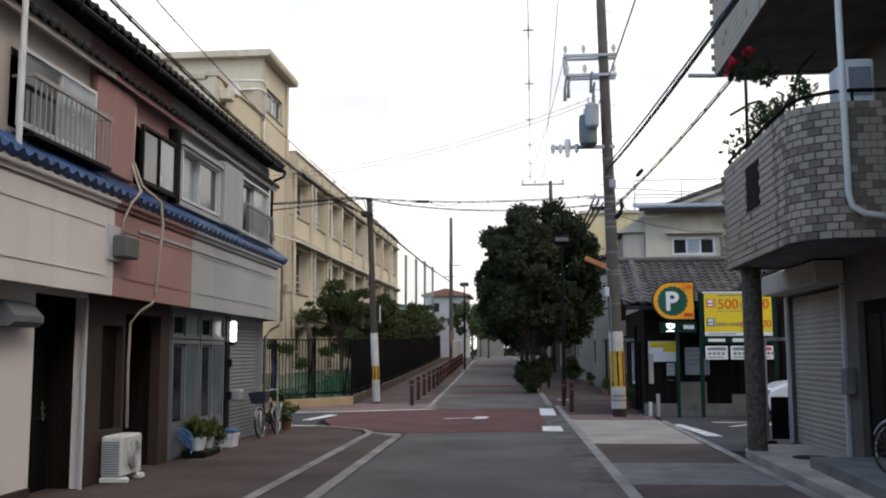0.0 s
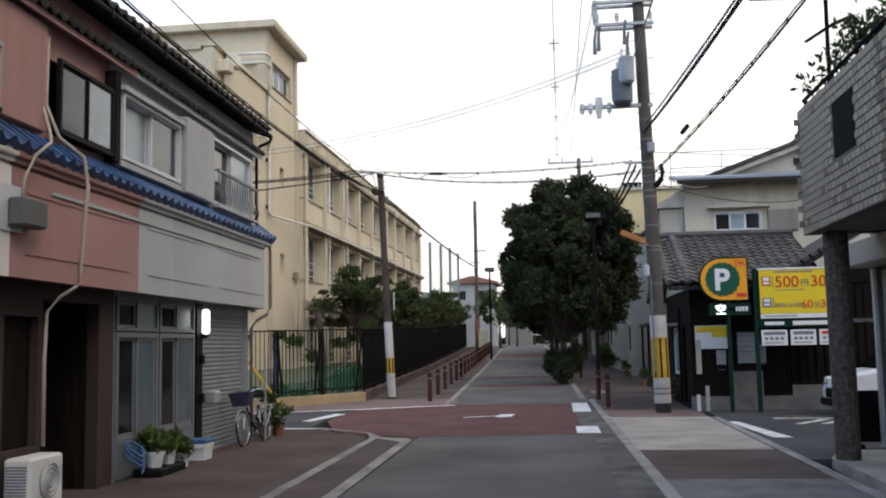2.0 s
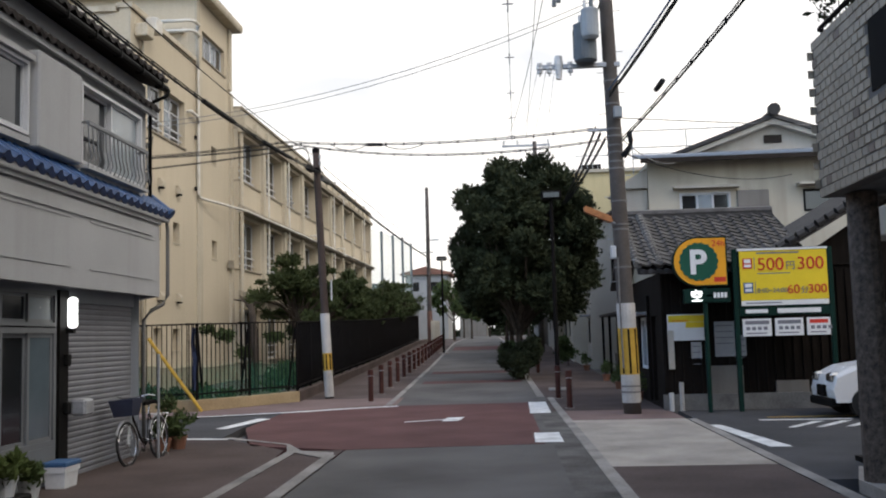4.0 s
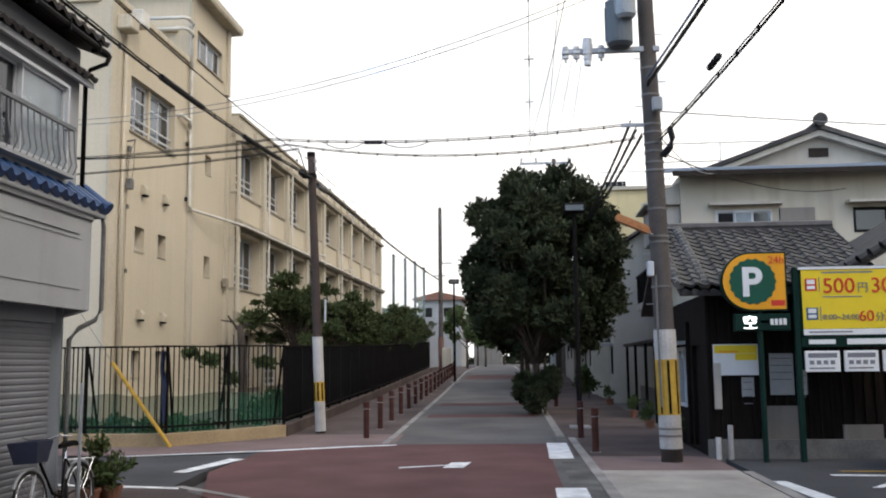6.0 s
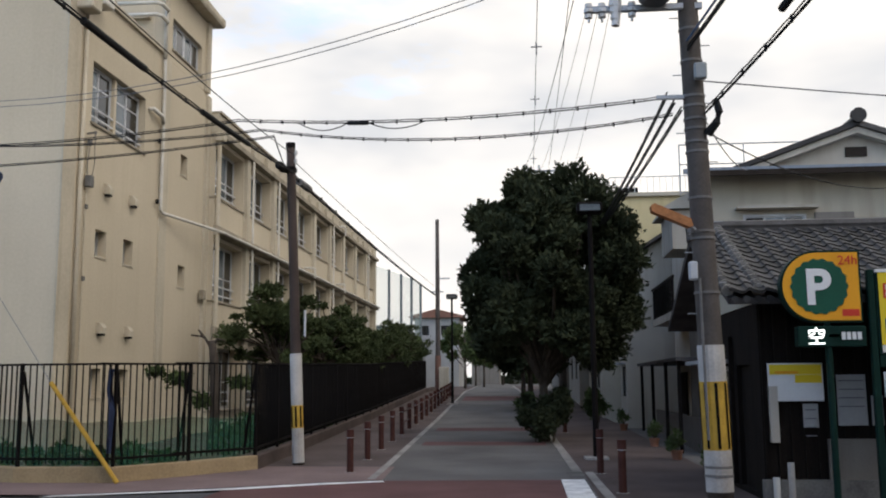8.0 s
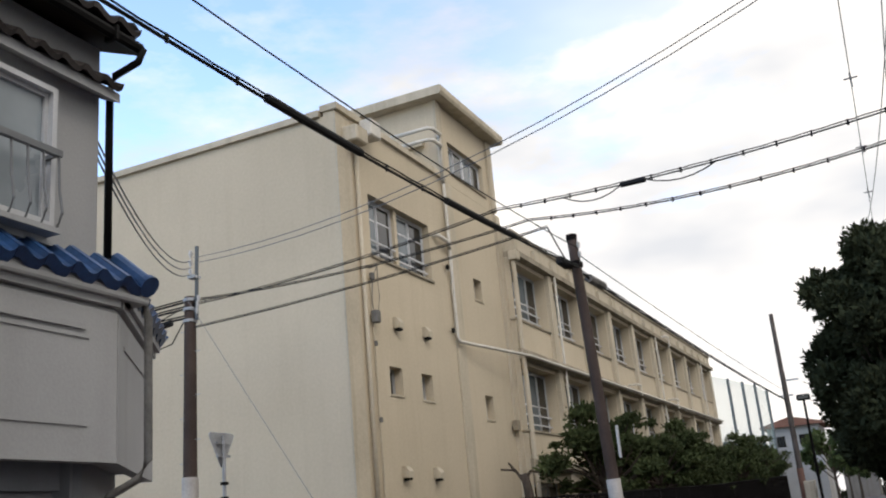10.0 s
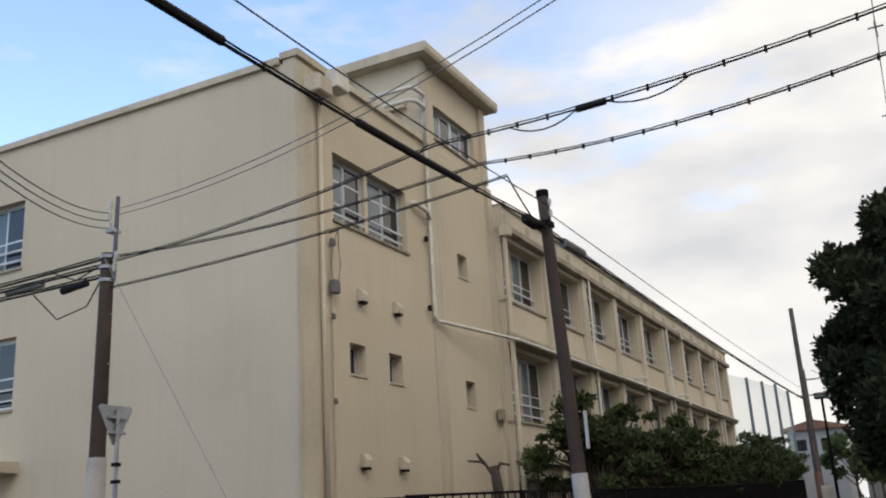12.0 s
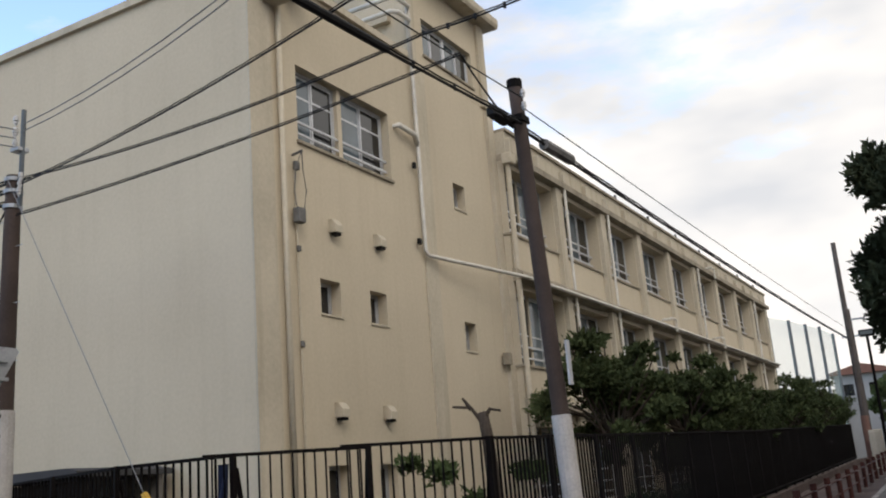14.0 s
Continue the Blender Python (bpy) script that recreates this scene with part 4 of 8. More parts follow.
school_window("y", SY, -22.04, -20.15, 9.1, 11.0, 2, 0.45)
school_window("y", SY, -22.04, -20.12, 5.34, 7.22, 2, 0.45)
gbox("entrance_door", -22.3, SY + 0.2, -0.2, -21.1, SY + 0.26, 3.4, wood_dark, school)
b = bm_new()
prism(b, [(SY - 0.01, 3.7), (SY - 1.3, 3.78), (SY - 1.3, 3.95), (SY - 0.01, 4.0)], -23.6, -19.7, "x")
bmesh.ops.recalc_face_normals(b, faces=b.faces)
part("canopy", b, school_trim, school)
# inner walls behind the windows, the unlit rooms put into their near-black colour
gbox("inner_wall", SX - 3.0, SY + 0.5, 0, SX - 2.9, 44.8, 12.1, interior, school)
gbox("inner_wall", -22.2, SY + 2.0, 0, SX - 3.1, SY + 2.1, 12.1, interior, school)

# main block: nine bays of four metres on three storeys
MX, M0, BAY, NB = -10.93, 45.13, 4.16, 9
M1 = M0 + BAY * NB
FLOORS = ((0.9, 3.2), (4.95, 7.2), (8.85, 10.95))
holes = []
for k in range(NB):
    y = M0 + BAY * k
    for v0, v1 in FLOORS:
        holes.append((y, y + BAY - 0.62, v0, v1))
b = bm_new()
wall(b, "x", MX, M0 - 0.01, M1, -0.3, 11.1, -0.55, holes)
part("main_front", b, school_paint, school)
for k in range(NB + 1):
    y = M0 + BAY * k - 0.6
    if k:
        gbox("pier", MX + 0.002, y + 0.03, -0.3, MX + 0.16, y + 0.5, 11.08, school_trim, school)
for k in range(NB):
    y = M0 + BAY * k
    for v0, v1 in FLOORS:
        w = school_window("x", MX, y, y + BAY - 0.62, v0, v1, 4, 0.45, True, 0.42)
        gbox("window_post", MX - 0.53, y + 1.62, v0 + 0.01, MX - 0.4, y + 1.74, v1 - 0.01, school_trim, w)
b = bm_new()
box(b, MX - 0.5, M0 - 0.02, 11.102, MX + 0.3, M1 + 0.15, 11.3)
part("cornice", b, school_dirty, school)
b = bm_new()
box(b, MX - 0.3, M0 - 0.02, 11.302, MX + 0.1, M1 + 0.1, 12.0)
part("parapet", b, school_trim, school)
b = bm_new()
box(b, MX - 0.36, M0 - 0.02, 12.002, MX + 0.18, M1 + 0.14, 12.1)
part("parapet_cap", b, school_dirty, school)
for z in (7.35, 3.6):
    b = bm_new()
    prism(b, [(MX + 0.002, z), (MX + 0.34, z + 0.04), (MX + 0.34, z + 0.24), (MX + 0.162, z + 0.36), (MX + 0.002, z + 0.38)], M0 - 0.1, M1 + 0.1, "y")
    bmesh.ops.recalc_face_normals(b, faces=b.faces)
    part("string_course", b, school_dirty, school)
for k in range(NB):
    for j in (0, 1):
        y = M0 + BAY * (k + 0.5 * j)
        gbox("parapet_bracket", MX + 0.102, y, 11.305, MX + 0.26, y + 0.22, 11.75, school_trim, school)
        if k > 1 and j:
            gbox("rail_post", MX - 0.1, y, 12.1, MX - 0.02, y + 0.08, 12.45, concrete_old, school)
gbox("main_roof", -21, M0 + 0.2, 11.3, MX - 0.56, M1, 11.5, concrete_old, school)
gbox("main_rear", -21, M0 + 0.2, -0.3, -20.7, M1, 11.3, school_paint, school)
gbox("main_end", -20.7, M1 - 0.3, -0.3, MX - 0.56, M1, 11.3, school_paint, school)
# back and floors blackened to stand in for unlit classrooms
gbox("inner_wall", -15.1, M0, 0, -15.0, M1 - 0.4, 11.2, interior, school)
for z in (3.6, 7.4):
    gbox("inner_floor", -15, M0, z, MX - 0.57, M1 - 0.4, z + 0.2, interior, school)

# pipes, vents and boxes on the school
bm = bm_new()
tube(bm, [(SX + 0.14, 40.35, 14.2), (SX + 0.14, 40.4, 12.0), (SX + 0.14, 40.42, 7.5), (SX + 0.15, 40.45, 7.4), (SX + 0.16, 40.55, 7.36), (MX + 0.42, 45.0, 7.4), (MX + 0.42, 62, 7.5), (MX + 0.42, M1, 7.55)], 0.055, 8)
solo("drain_pipe", bm, pipe_white, "white drain pipe with an elbow on the school wall", "pipe", smooth=True)
for z in (13.75, 14.15):
    bm = bm_new()
    tube(bm, [(SX - 1.2, 39.6, z), (SX + 0.1, 39.6, z), (SX + 0.22, 39.75, z), (SX + 0.22, 40.3, z), (SX + 0.14, 40.36, z - 0.2), (SX + 0.14, 40.36, 12.5)], 0.065, 8)
    solo("drain_pipe", bm, pipe_white, "white pipe bend at the stair tower", "pipe", smooth=True)
bm = bm_new()
tube(bm, [(SX - 0.1, 39.5, 10.55), (SX + 0.16, 39.5, 10.55), (SX + 0.18, 40.2, 10.5), (SX + 0.14, 40.36, 10.3)], 0.07, 8)
solo("drain_pipe", bm, pipe_white, "short white pipe joining the drain pipe", "pipe", smooth=True)
bm = bm_new()
tube(bm, [(SX + 0.09, 34.95, 12.4), (SX + 0.09, 34.95, 0.0)], 0.06, 8)
solo("drain_pipe", bm, school_trim, "cream painted rain pipe at the school corner", "pipe", smooth=True)
bm = bm_new()
tube(bm, [(SX + 0.06, 35.35, 8.4), (SX + 0.06, 35.35, 0.5)], 0.025, 6)
solo("conduit", bm, school_trim, "thin cream conduit on the school wall", "pipe")
for y, z in ((36.65, 7.3), (38.4, 7.3), (36.57, 3.36), (38.39, 3.36)):
    v = thing("wall_vent", (SX, y, z), "small hooded vent on the school wall", "vent", "hooded vents on the school wall")
    b = bm_new()
    prism(b, [(SX + 0.002, z - 0.1), (SX + 0.002, z + 0.2), (SX + 0.1, z + 0.2), (SX + 0.2, z + 0.06), (SX + 0.2, z - 0.1)], y - 0.13, y + 0.13, "y")
    bmesh.ops.recalc_face_normals(b, faces=b.faces)
    part("hood", b, school_trim, v)
    gbox("outlet", SX + 0.03, y - 0.1, z - 0.16, SX + 0.17, y + 0.1, z - 0.1, alu_dark, v)
for y, z, s, m in ((35.35, 7.15, 0.24, concrete_old), (35.35, 6.55, 0.1, concrete_old), (35.35, 4.6, 0.1, concrete_old), (35.35, 8.3, 0.14, concrete_old), (44.55, 4.9, 0.26, school_dirty), (40.2, 9.6, 0.12, alu_dark), (40.2, 7.6, 0.12, alu_dark)):
    bm = bm_new()
    box(bm, SX + 0.06, y - s / 2, z, SX + 0.06 + s * 0.7, y + s / 2, z + s * 1.3, 0.015)
    solo("wall_box", bm, m, "small weathered fitting box on the school wall", "wall box", "fittings on the school wall")
bm = bm_new()
box(bm, SX + 0.02, 34.35, 11.85, SX + 0.5, 34.95, 12.3, 0.04)
solo("hopper_head", bm, school_trim, "cream rainwater hopper below the parapet", "hopper")
bm = bm_new()
box(bm, SX + 0.11, 35.15, 12.25, SX + 0.5, 35.7, 12.75, 0.03)
solo("equipment_box", bm, pipe_white, "white equipment box fixed below the parapet", "box")
for k in (0, 1, 2, 4, 7):
    y = M0 + BAY * k + 0.25
    bm = bm_new()
    box(bm, MX - 0.38, y, 10.3, MX - 0.05, y + 0.4, 10.7, 0.03)
    solo("exhaust_fan", bm, concrete_old, "grey exhaust fan cover in a school window", "exhaust fan", "exhaust fans at the school windows")
for k, z in ((3, 7.85), (5, 7.85), (5, 11.4)):
    y = M0 + BAY * k + 2.0
    bm = bm_new()
    tube(bm, [(MX, y, z), (MX + 0.45, y, z), (MX + 0.45, y + 0.5, z), (MX + 0.45, y + 0.5, z - 0.5)], 0.06, 7)
    solo("drain_pipe", bm, pipe_white, "white pipe stub on the school front", "pipe")
bm = bm_new()
tube(bm, [(MX + 0.14, M0 - 0.02, 10.95), (MX + 0.14, M0 - 0.02, 0.0)], 0.085, 9)
box(bm, MX + 0.02, M0 - 0.2, 10.9, MX + 0.36, M0 + 0.16, 11.25, 0.03)
solo("drain_pipe", bm, school_trim, "stout cream rain pipe with a hopper at the school front", "pipe")
for k in (1, 2, 5, 8):
    y = M0 + BAY * k - 0.02
    bm = bm_new()
    tube(bm, [(MX + 0.25, y, 11.2), (MX + 0.25, y, 4.0)], 0.05, 7)
    solo("drain_pipe", bm, pipe_white, "white rain pipe beside a pier", "pipe", "rain pipes on the school front")
bm = bm_new()
rod(bm, (SX + 0.05, 35.3, 8.62), (SX + 0.32, 35.3, 8.66), 0.03, 6)
tube(bm, [(SX + 0.3, 35.3, 8.66), (SX + 0.22, 35.42, 8.3), (SX + 0.14, 35.62, 7.9), (SX + 0.12, 35.55, 7.5), (SX + 0.08, 35.38, 7.35)], 0.014, 5)
tube(bm, [(SX + 0.3, 35.3, 8.66), (SX + 0.2, 35.2, 8.25), (SX + 0.12, 35.25, 7.8), (SX + 0.08, 35.36, 7.5)], 0.012, 5)
solo("cable_bracket", bm, band_grey, "small bracket with hanging cable loops on the school wall", "bracket")
# low shed roof by the gable
shed = thing("bicycle_shed", (-14.8, 32.8, 0), "low dark shed with a weathered flat roof by the school gable", "shed")
b = bm_new()
prism(b, [(-16.5, 2.36), (-16.5, 2.46), (-16.2, 2.52), (-13.6, 2.52), (-13.3, 2.46), (-13.3, 2.36)], 31.75, 33.95, "y")
bmesh.ops.recalc_face_normals(b, faces=b.faces)
part("shed_roof", b, asphalt_dark, shed)
for x in (-16.4, -14.95, -13.52):
    gbox("shed_post", x, 31.95, 0, x + 0.12, 32.07, 2.355, black_metal, shed)
for x in (-16.27, -14.82):
    gbox("shed_front", x, 32.0, 0.05, x + 1.29, 32.04, 2.3, wood_dark, shed)
gbox("shed_back", -16.4, 33.7, 0, -13.4, 33.8, 2.355, house_grey, shed)

# ---- school fence ----
def fence_panel_template(length=2.0, n=14, stay=False):
    t = thing("fence_panel", (0, 0, 0), "dark brown steel bar fence panel on a low wall", "fence", "steel bar fence of the school")
    gbox("post", -0.03, -0.03, 0.0, 0.03, 0.03, 1.97, black_metal, t)
    gbox("top_rail", 0.03, -0.022, 1.925, length - 0.03, 0.022, 1.965, black_metal, t)
    gbox("bottom_rail", 0.03, -0.02, 0.12, length - 0.03, 0.02, 0.17, black_metal, t)
    b = bm_new()
    box(b, -0.0085, -0.014, 0.05, 0.0085, 0.014, 1.93)
    first = part("bar", b, black_metal, t)
    me = first.data
    first.location.x = length / (n + 1)
    if stay:
        b = bm_new()
        rod(b, (0, -0.05, 1.8), (0, -0.42, 0.0), 0.03, 6)
        part("stay", b, black_metal, t)
    for i in range(2, n + 1):
        o = new("bar", me)
        o.parent = t
        o.location.x = length * i / (n + 1)
    return t


panel, stayed = fence_panel_template(), fence_panel_template(stay=True)
BEND, CORN_A, CORN_B = (-9.2, 28.95), (-7.3, 28.95), (-5.27, 31.5)


def fence_run(p, q, z0, lift=0.3, tmpl=None, slope=0.0, skip=0):
    d = Vector((q[0] - p[0], q[1] - p[1], 0))
    n = max(1, round(d.length / 2.0))
    ang = math.degrees(math.atan2(d.y, d.x))
    for i in range(n):
        a = Vector((p[0], p[1], 0)) + d * (i / n)
        c = copy_thing(tmpl, pose(a.x, a.y, gz(a.y) + lift + z0, 0, -math.degrees(math.atan(slope)), ang))


fence_run(CORN_A, BEND, 0.0, tmpl=stayed)
fence_run(BEND, (-19.2, 32.2), 0.0, tmpl=stayed)
fence_run(CORN_B, CORN_A, 0.0, tmpl=stayed)
fence_run(CORN_B, (-5.27 - 0.03 * 18.3, 50.0), 0.0, tmpl=panel, slope=0.02)
fence_run((-5.27 - 0.03 * 18.3, 50.0), (-5.27 - 0.03 * 48.3, 80.0), 0.0, tmpl=panel, slope=0.027)
for o in list(panel.children_recursive) + [panel] + list(stayed.children_recursive) + [stayed]:
    bpy.data.objects.remove(o)


def low_wall(name, pts, h, w, material, label):
    """A low wall along a line of ground points, with a chamfered top."""
    bm = bm_new()
    rings = []
    n = len(pts)
    for i, (x, y) in enumerate(pts):
        a, c = Vector((*pts[max(i - 1, 0)], 0)), Vector((*pts[min(i + 1, n - 1)], 0))
        d = (c - a).normalized()
        s = Vector((-d.y, d.x, 0))
        z = gz(y)
        p = Vector((x, y, z))
        rings.append([bm.verts.new(p + s * u + Vector((0, 0, v))) for u, v in ((-w / 2, -0.3), (-w / 2, h - 0.02), (-w / 2 + 0.02, h), (w / 2 - 0.02, h), (w / 2, h - 0.02), (w / 2, -0.3))])
    loft(bm, rings, True)
    bmesh.ops.recalc_face_normals(bm, faces=bm.faces)
    return tagged(part(name, bm, material), label, "low wall", kind="structure")


low_wall("low_wall", [(-19.2, 32.2), (-14, 30.51), BEND, CORN_A, (-6.28, 30.22), CORN_B], 0.3, 0.2, plinth_yellow, "low cream concrete wall below the fence")
low_wall("low_wall", [CORN_B] + [(-5.27 - 0.03 * (y - 31.7), y) for y in (36, 40, 45, 50, 55, 60, 70, 80, 110)], 0.3, 0.2, pavers, "low brown wall below the fence")
# green net behind the bars
gn = thing("green_net", (-7, 29, 0), "green plastic net tied behind the school fence", "net")
line = [(-19.2, 32.5), (-16.5, 31.6), (-14, 30.8), (-11.5, 30.0), (-9.2, 29.22), (-7.35, 29.22), (-5.6, 31.6), (-5.75, 36), (-6.0, 40), (-6.2, 45)]
for (x0, y0), (x1, y1) in zip(line, line[1:]):
    k = 6
    bm = bm_new()
    sheet(bm, [0, 0.5, 1], list(range(k + 1)), lambda u, j: (x0 + (x1 - x0) * j / k, y0 + (y1 - y0) * j / k + 0.03 * math.sin(4 * j + 6 * u), gz(y0) + 0.3 + u * (0.85 + 0.04 * math.sin(5 * j + x0))))
    part("net_length", bm, net_green, gn)
# blue sheet tied to a fence post
bm = bm_new()
sheet(bm, [0, 0.4, 0.8, 1.2, 1.6], [0, 0.33, 0.66, 1], lambda u, v: (-7.41 + 0.11 * v + 0.02 * math.sin(9 * u), 28.86 + 0.06 * math.sin(6 * v + 3 * u), 0.55 + u))
solo("blue_sheet", bm, navy_sheet, "dark blue plastic sheet hanging on the fence", "sheet")

# yellow guy guard leaning on the fence
y = thing("guy_wire_guard", (-7.11, 28.75, 0), "slanting yellow guard tube of a guy wire", "guy guard")
bm = bm_new()
tube(bm, [(-7.11, 28.75, 0.02), (-8.51, 28.75, 1.9)], 0.045, 8)
part("guard_tube", bm, yellow_paint, y)
bm = bm_new()
tube(bm, [(-8.51, 28.75, 1.9), (-12.38, 29.55, 6.95)], 0.008, 4)
part("guy_wire", bm, cable_grey, y)

# ---- bollards ----
bt = thing("bollard", (0, 0, 0), "brown steel bollard at the pavement edge", "bollard", "brown bollards along the pavement")
bm = bm_new()
tube(bm, [(0, 0, -0.1), (0, 0, 0.72)], 0.07, 10)
part("shaft", bm, brown_metal, bt)
bm = bm_new()
tube(bm, [(0, 0, 0.722), (0, 0, 0.76), (0, 0, 0.86), (0, 0, 0.88)], 0.078, 10)
part("cap", bm, brown_metal, bt)
bm = bm_new()
disc(bm, (0, 0, 0.721), (0, 0, 1), 0.074, 0.03, 10)
part("collar", bm, galv, bt)
bm = bm_new()
disc(bm, (0, 0, 0.01), (0, 0, 1), 0.11, 0.02, 12)
part("base_plate", bm, kerbstone, bt)
for i in range(17):
    yy = 30.85 + 2.62 * i
    copy_thing(bt, pose(-3.05 + sk(yy), yy, gz(yy)))
for x, yy in ((2.14, 27.42), (2.02, 30.7), (1.75, 42), (1.6, 47), (1.5, 52)):
    copy_thing(bt, pose(x, yy, gz(yy), 0, 0, 30))
for o in list(bt.children_recursive) + [bt]:
    bpy.data.objects.remove(o)
# rails between the far bollards
for i in range(4, 16):
    y0, y1 = 30.85 + 2.62 * i, 30.85 + 2.62 * (i + 1)
    bm = bm_new()
    for dz in (0.35, 0.7):
        tube(bm, [(-3.05 + sk(y0), y0, gz(y0) + dz), (-3.05 + sk(y1), y1, gz(y1) + dz)], 0.022, 6)
    solo("bollard_rail", bm, brown_metal, "brown rails between two bollards", "railing", "rails between bollards")

# ---- utility poles ----


def tapered_pole(parent, base, top, r0, r1, material, name="pole"):
    bm = bm_new()
    p, q = Vector(base), Vector(top)
    tube(bm, [p.lerp(q, k / 8) for k in range(9)], r0, 14, r1)
    return part(name, bm, material, parent, smooth=True)


def ring(parent, base, top, k, r, h, material, name):
    bm = bm_new()
    p, q = Vector(base), Vector(top)
    d = (q - p).normalized()
    c = p.lerp(q, k)
    tube(bm, [c - d * h / 2, c + d * h / 2], r, 14)
    return part(name, bm, material, parent)


def stripes(parent, base, top, z0, z1, r, n=8):
    """Yellow and black warning sleeve."""
    p, q = Vector(base), Vector(top)
    at = lambda z: p.lerp(q, (z - p.z) / (q.z - p.z))
    bm = bm_new()
    tube(bm, [at(z0), at(z1)], r, 16)
    sl = part("warning_sleeve", bm, yellow_paint, parent, "yellow and black warning sleeve")
    for i in range(n):
        a = 2 * math.pi * i / n
        bm = bm_new()
        d = Vector((math.cos(a), math.sin(a), 0)) * (r + 0.002)
        s = Vector((-math.sin(a), math.cos(a), 0)) * 0.022
        for k in (0,):
            v = [bm.verts.new(at(z0 + 0.02) + d - s), bm.verts.new(at(z0 + 0.02) + d + s), bm.verts.new(at(z1 - 0.02) + d + s), bm.verts.new(at(z1 - 0.02) + d - s)]
            bm.faces.new(v)
        part("black_stripe", bm, black_metal, sl)


def step_bolts(parent, base, top, z0, z1, r):
    p, q = Vector(base), Vector(top)
    z, i = z0, 0
    while z < z1:
        c = p.lerp(q, (z - p.z) / (q.z - p.z))
        s = 1 if i % 2 else -1
        bm = bm_new()
        rod(bm, c + Vector((s * r * 0.8, 0, 0)), c + Vector((s * (r + 0.13), 0, 0)), 0.009, 5)
        part("step_bolt", bm, galv, parent)
        z += 0.45
        i += 1


def insulator(parent, x, y, z, s=1.0):
    bm = bm_new()
    for k, r in ((0, 0.05), (0.07, 0.065), (0.14, 0.05)):
        disc(bm, (x, y, z + k * s), (0, 0, 1), r * s, 0.045 * s, 10)
    rod(bm, (x, y, z - 0.08 * s), (x, y, z + 0.16 * s), 0.018 * s, 6)
    part("insulator", bm, porcelain, parent)


# pole beside the parking lot
PIV = Vector((1.0, 1.5, 1.55))


def far(p):
    """The pole and all that hangs on it stand a little further out than drawn."""
    return PIV + 1.03 * (Vector(p) - PIV)


RB, RT = Vector((3.31, 24.9, -0.1)), Vector((3.04, 24.9, 12.6))
rp = thing("utility_pole", RB, "tall grey concrete utility pole with transformer and striped guard", "utility pole", "utility poles")
tapered_pole(rp, RB, RT, 0.185, 0.125, pole_concrete)
at_r = lambda z: RB.lerp(RT, (z - RB.z) / (RT.z - RB.z))
bm = bm_new()
tube(bm, [at_r(0.28), at_r(2.34)], 0.196, 16)
part("pole_sleeve", bm, pole_sleeve, rp, "pale wrap round the pole foot")
stripes(rp, RB, RT, 0.86, 1.82, 0.2)
for z in (0.5, 0.62, 2.1, 3.1, 3.9, 4.0, 4.5, 5.2, 5.35, 5.55, 5.7, 5.9, 6.05, 6.6, 7.1):
    c = at_r(z)
    bm = bm_new()
    tube(bm, [c - Vector((0, 0, 0.018)), c + Vector((0, 0, 0.018))], 0.205 - 0.006 * z, 14)
    part("band", bm, band_grey, rp)
step_bolts(rp, RB, RT, 2.8, 11.8, 0.16)
for z, l, r in ((10.05, -1.12, 0.36), (9.48, -1.09, 0.33)):
    c = at_r(z)
    for dy in (-0.17, 0.17):
        gbox("crossarm", c.x + l, c.y + dy - 0.04, z - 0.04, c.x + r, c.y + dy + 0.04, z + 0.04, galv, rp, 0.008)
    for dx in (l + 0.06, l * 0.5, r - 0.08):
        insulator(rp, c.x + dx, c.y - 0.17, z + 0.12, 1.0)
    gbox("arm_tie", c.x + l + 0.05, c.y - 0.17, z - 0.03, c.x + l + 0.1, c.y + 0.17, z + 0.03, galv, rp)
for x in (1.98, 2.05):
    bm = bm_new()
    rod(bm, (x, 24.75, 10.0), (x + 0.03, 24.75, 9.5), 0.035, 6)
    part("arm_strut", bm, galv, rp)
for x, y, z in ((2.0, 24.7, 9.0), (2.1, 24.75, 9.1), (2.78, 24.65, 8.9), (2.72, 24.65, 9.2)):
    bm = bm_new()
    tube(bm, [(x, y, z - 0.25), (x, y, z - 0.1), (x, y, z + 0.1), (x + 0.04, y, z + 0.35)], 0.05, 8, 0.03)
    part("cutout_switch", bm, trafo_dark, rp)
c = at_r(7.45)
gbox("transformer_arm", c.x - 1.56, c.y - 0.12, 7.4, c.x + 0.2, c.y - 0.04, 7.5, galv, rp, 0.01)
for dx in (-1.5, -1.3, -0.85):
    insulator(rp, c.x + dx, c.y - 0.08, 7.35, 1.2)
bm = bm_new()
for k in range(5):
    disc(bm, (c.x - 1.1, c.y - 0.12, 7.62 - 0.1 * k), (0.1, 0, 1), 0.1 - 0.012 * abs(k - 1), 0.1, 9)
part("arrester", bm, porcelain, rp)
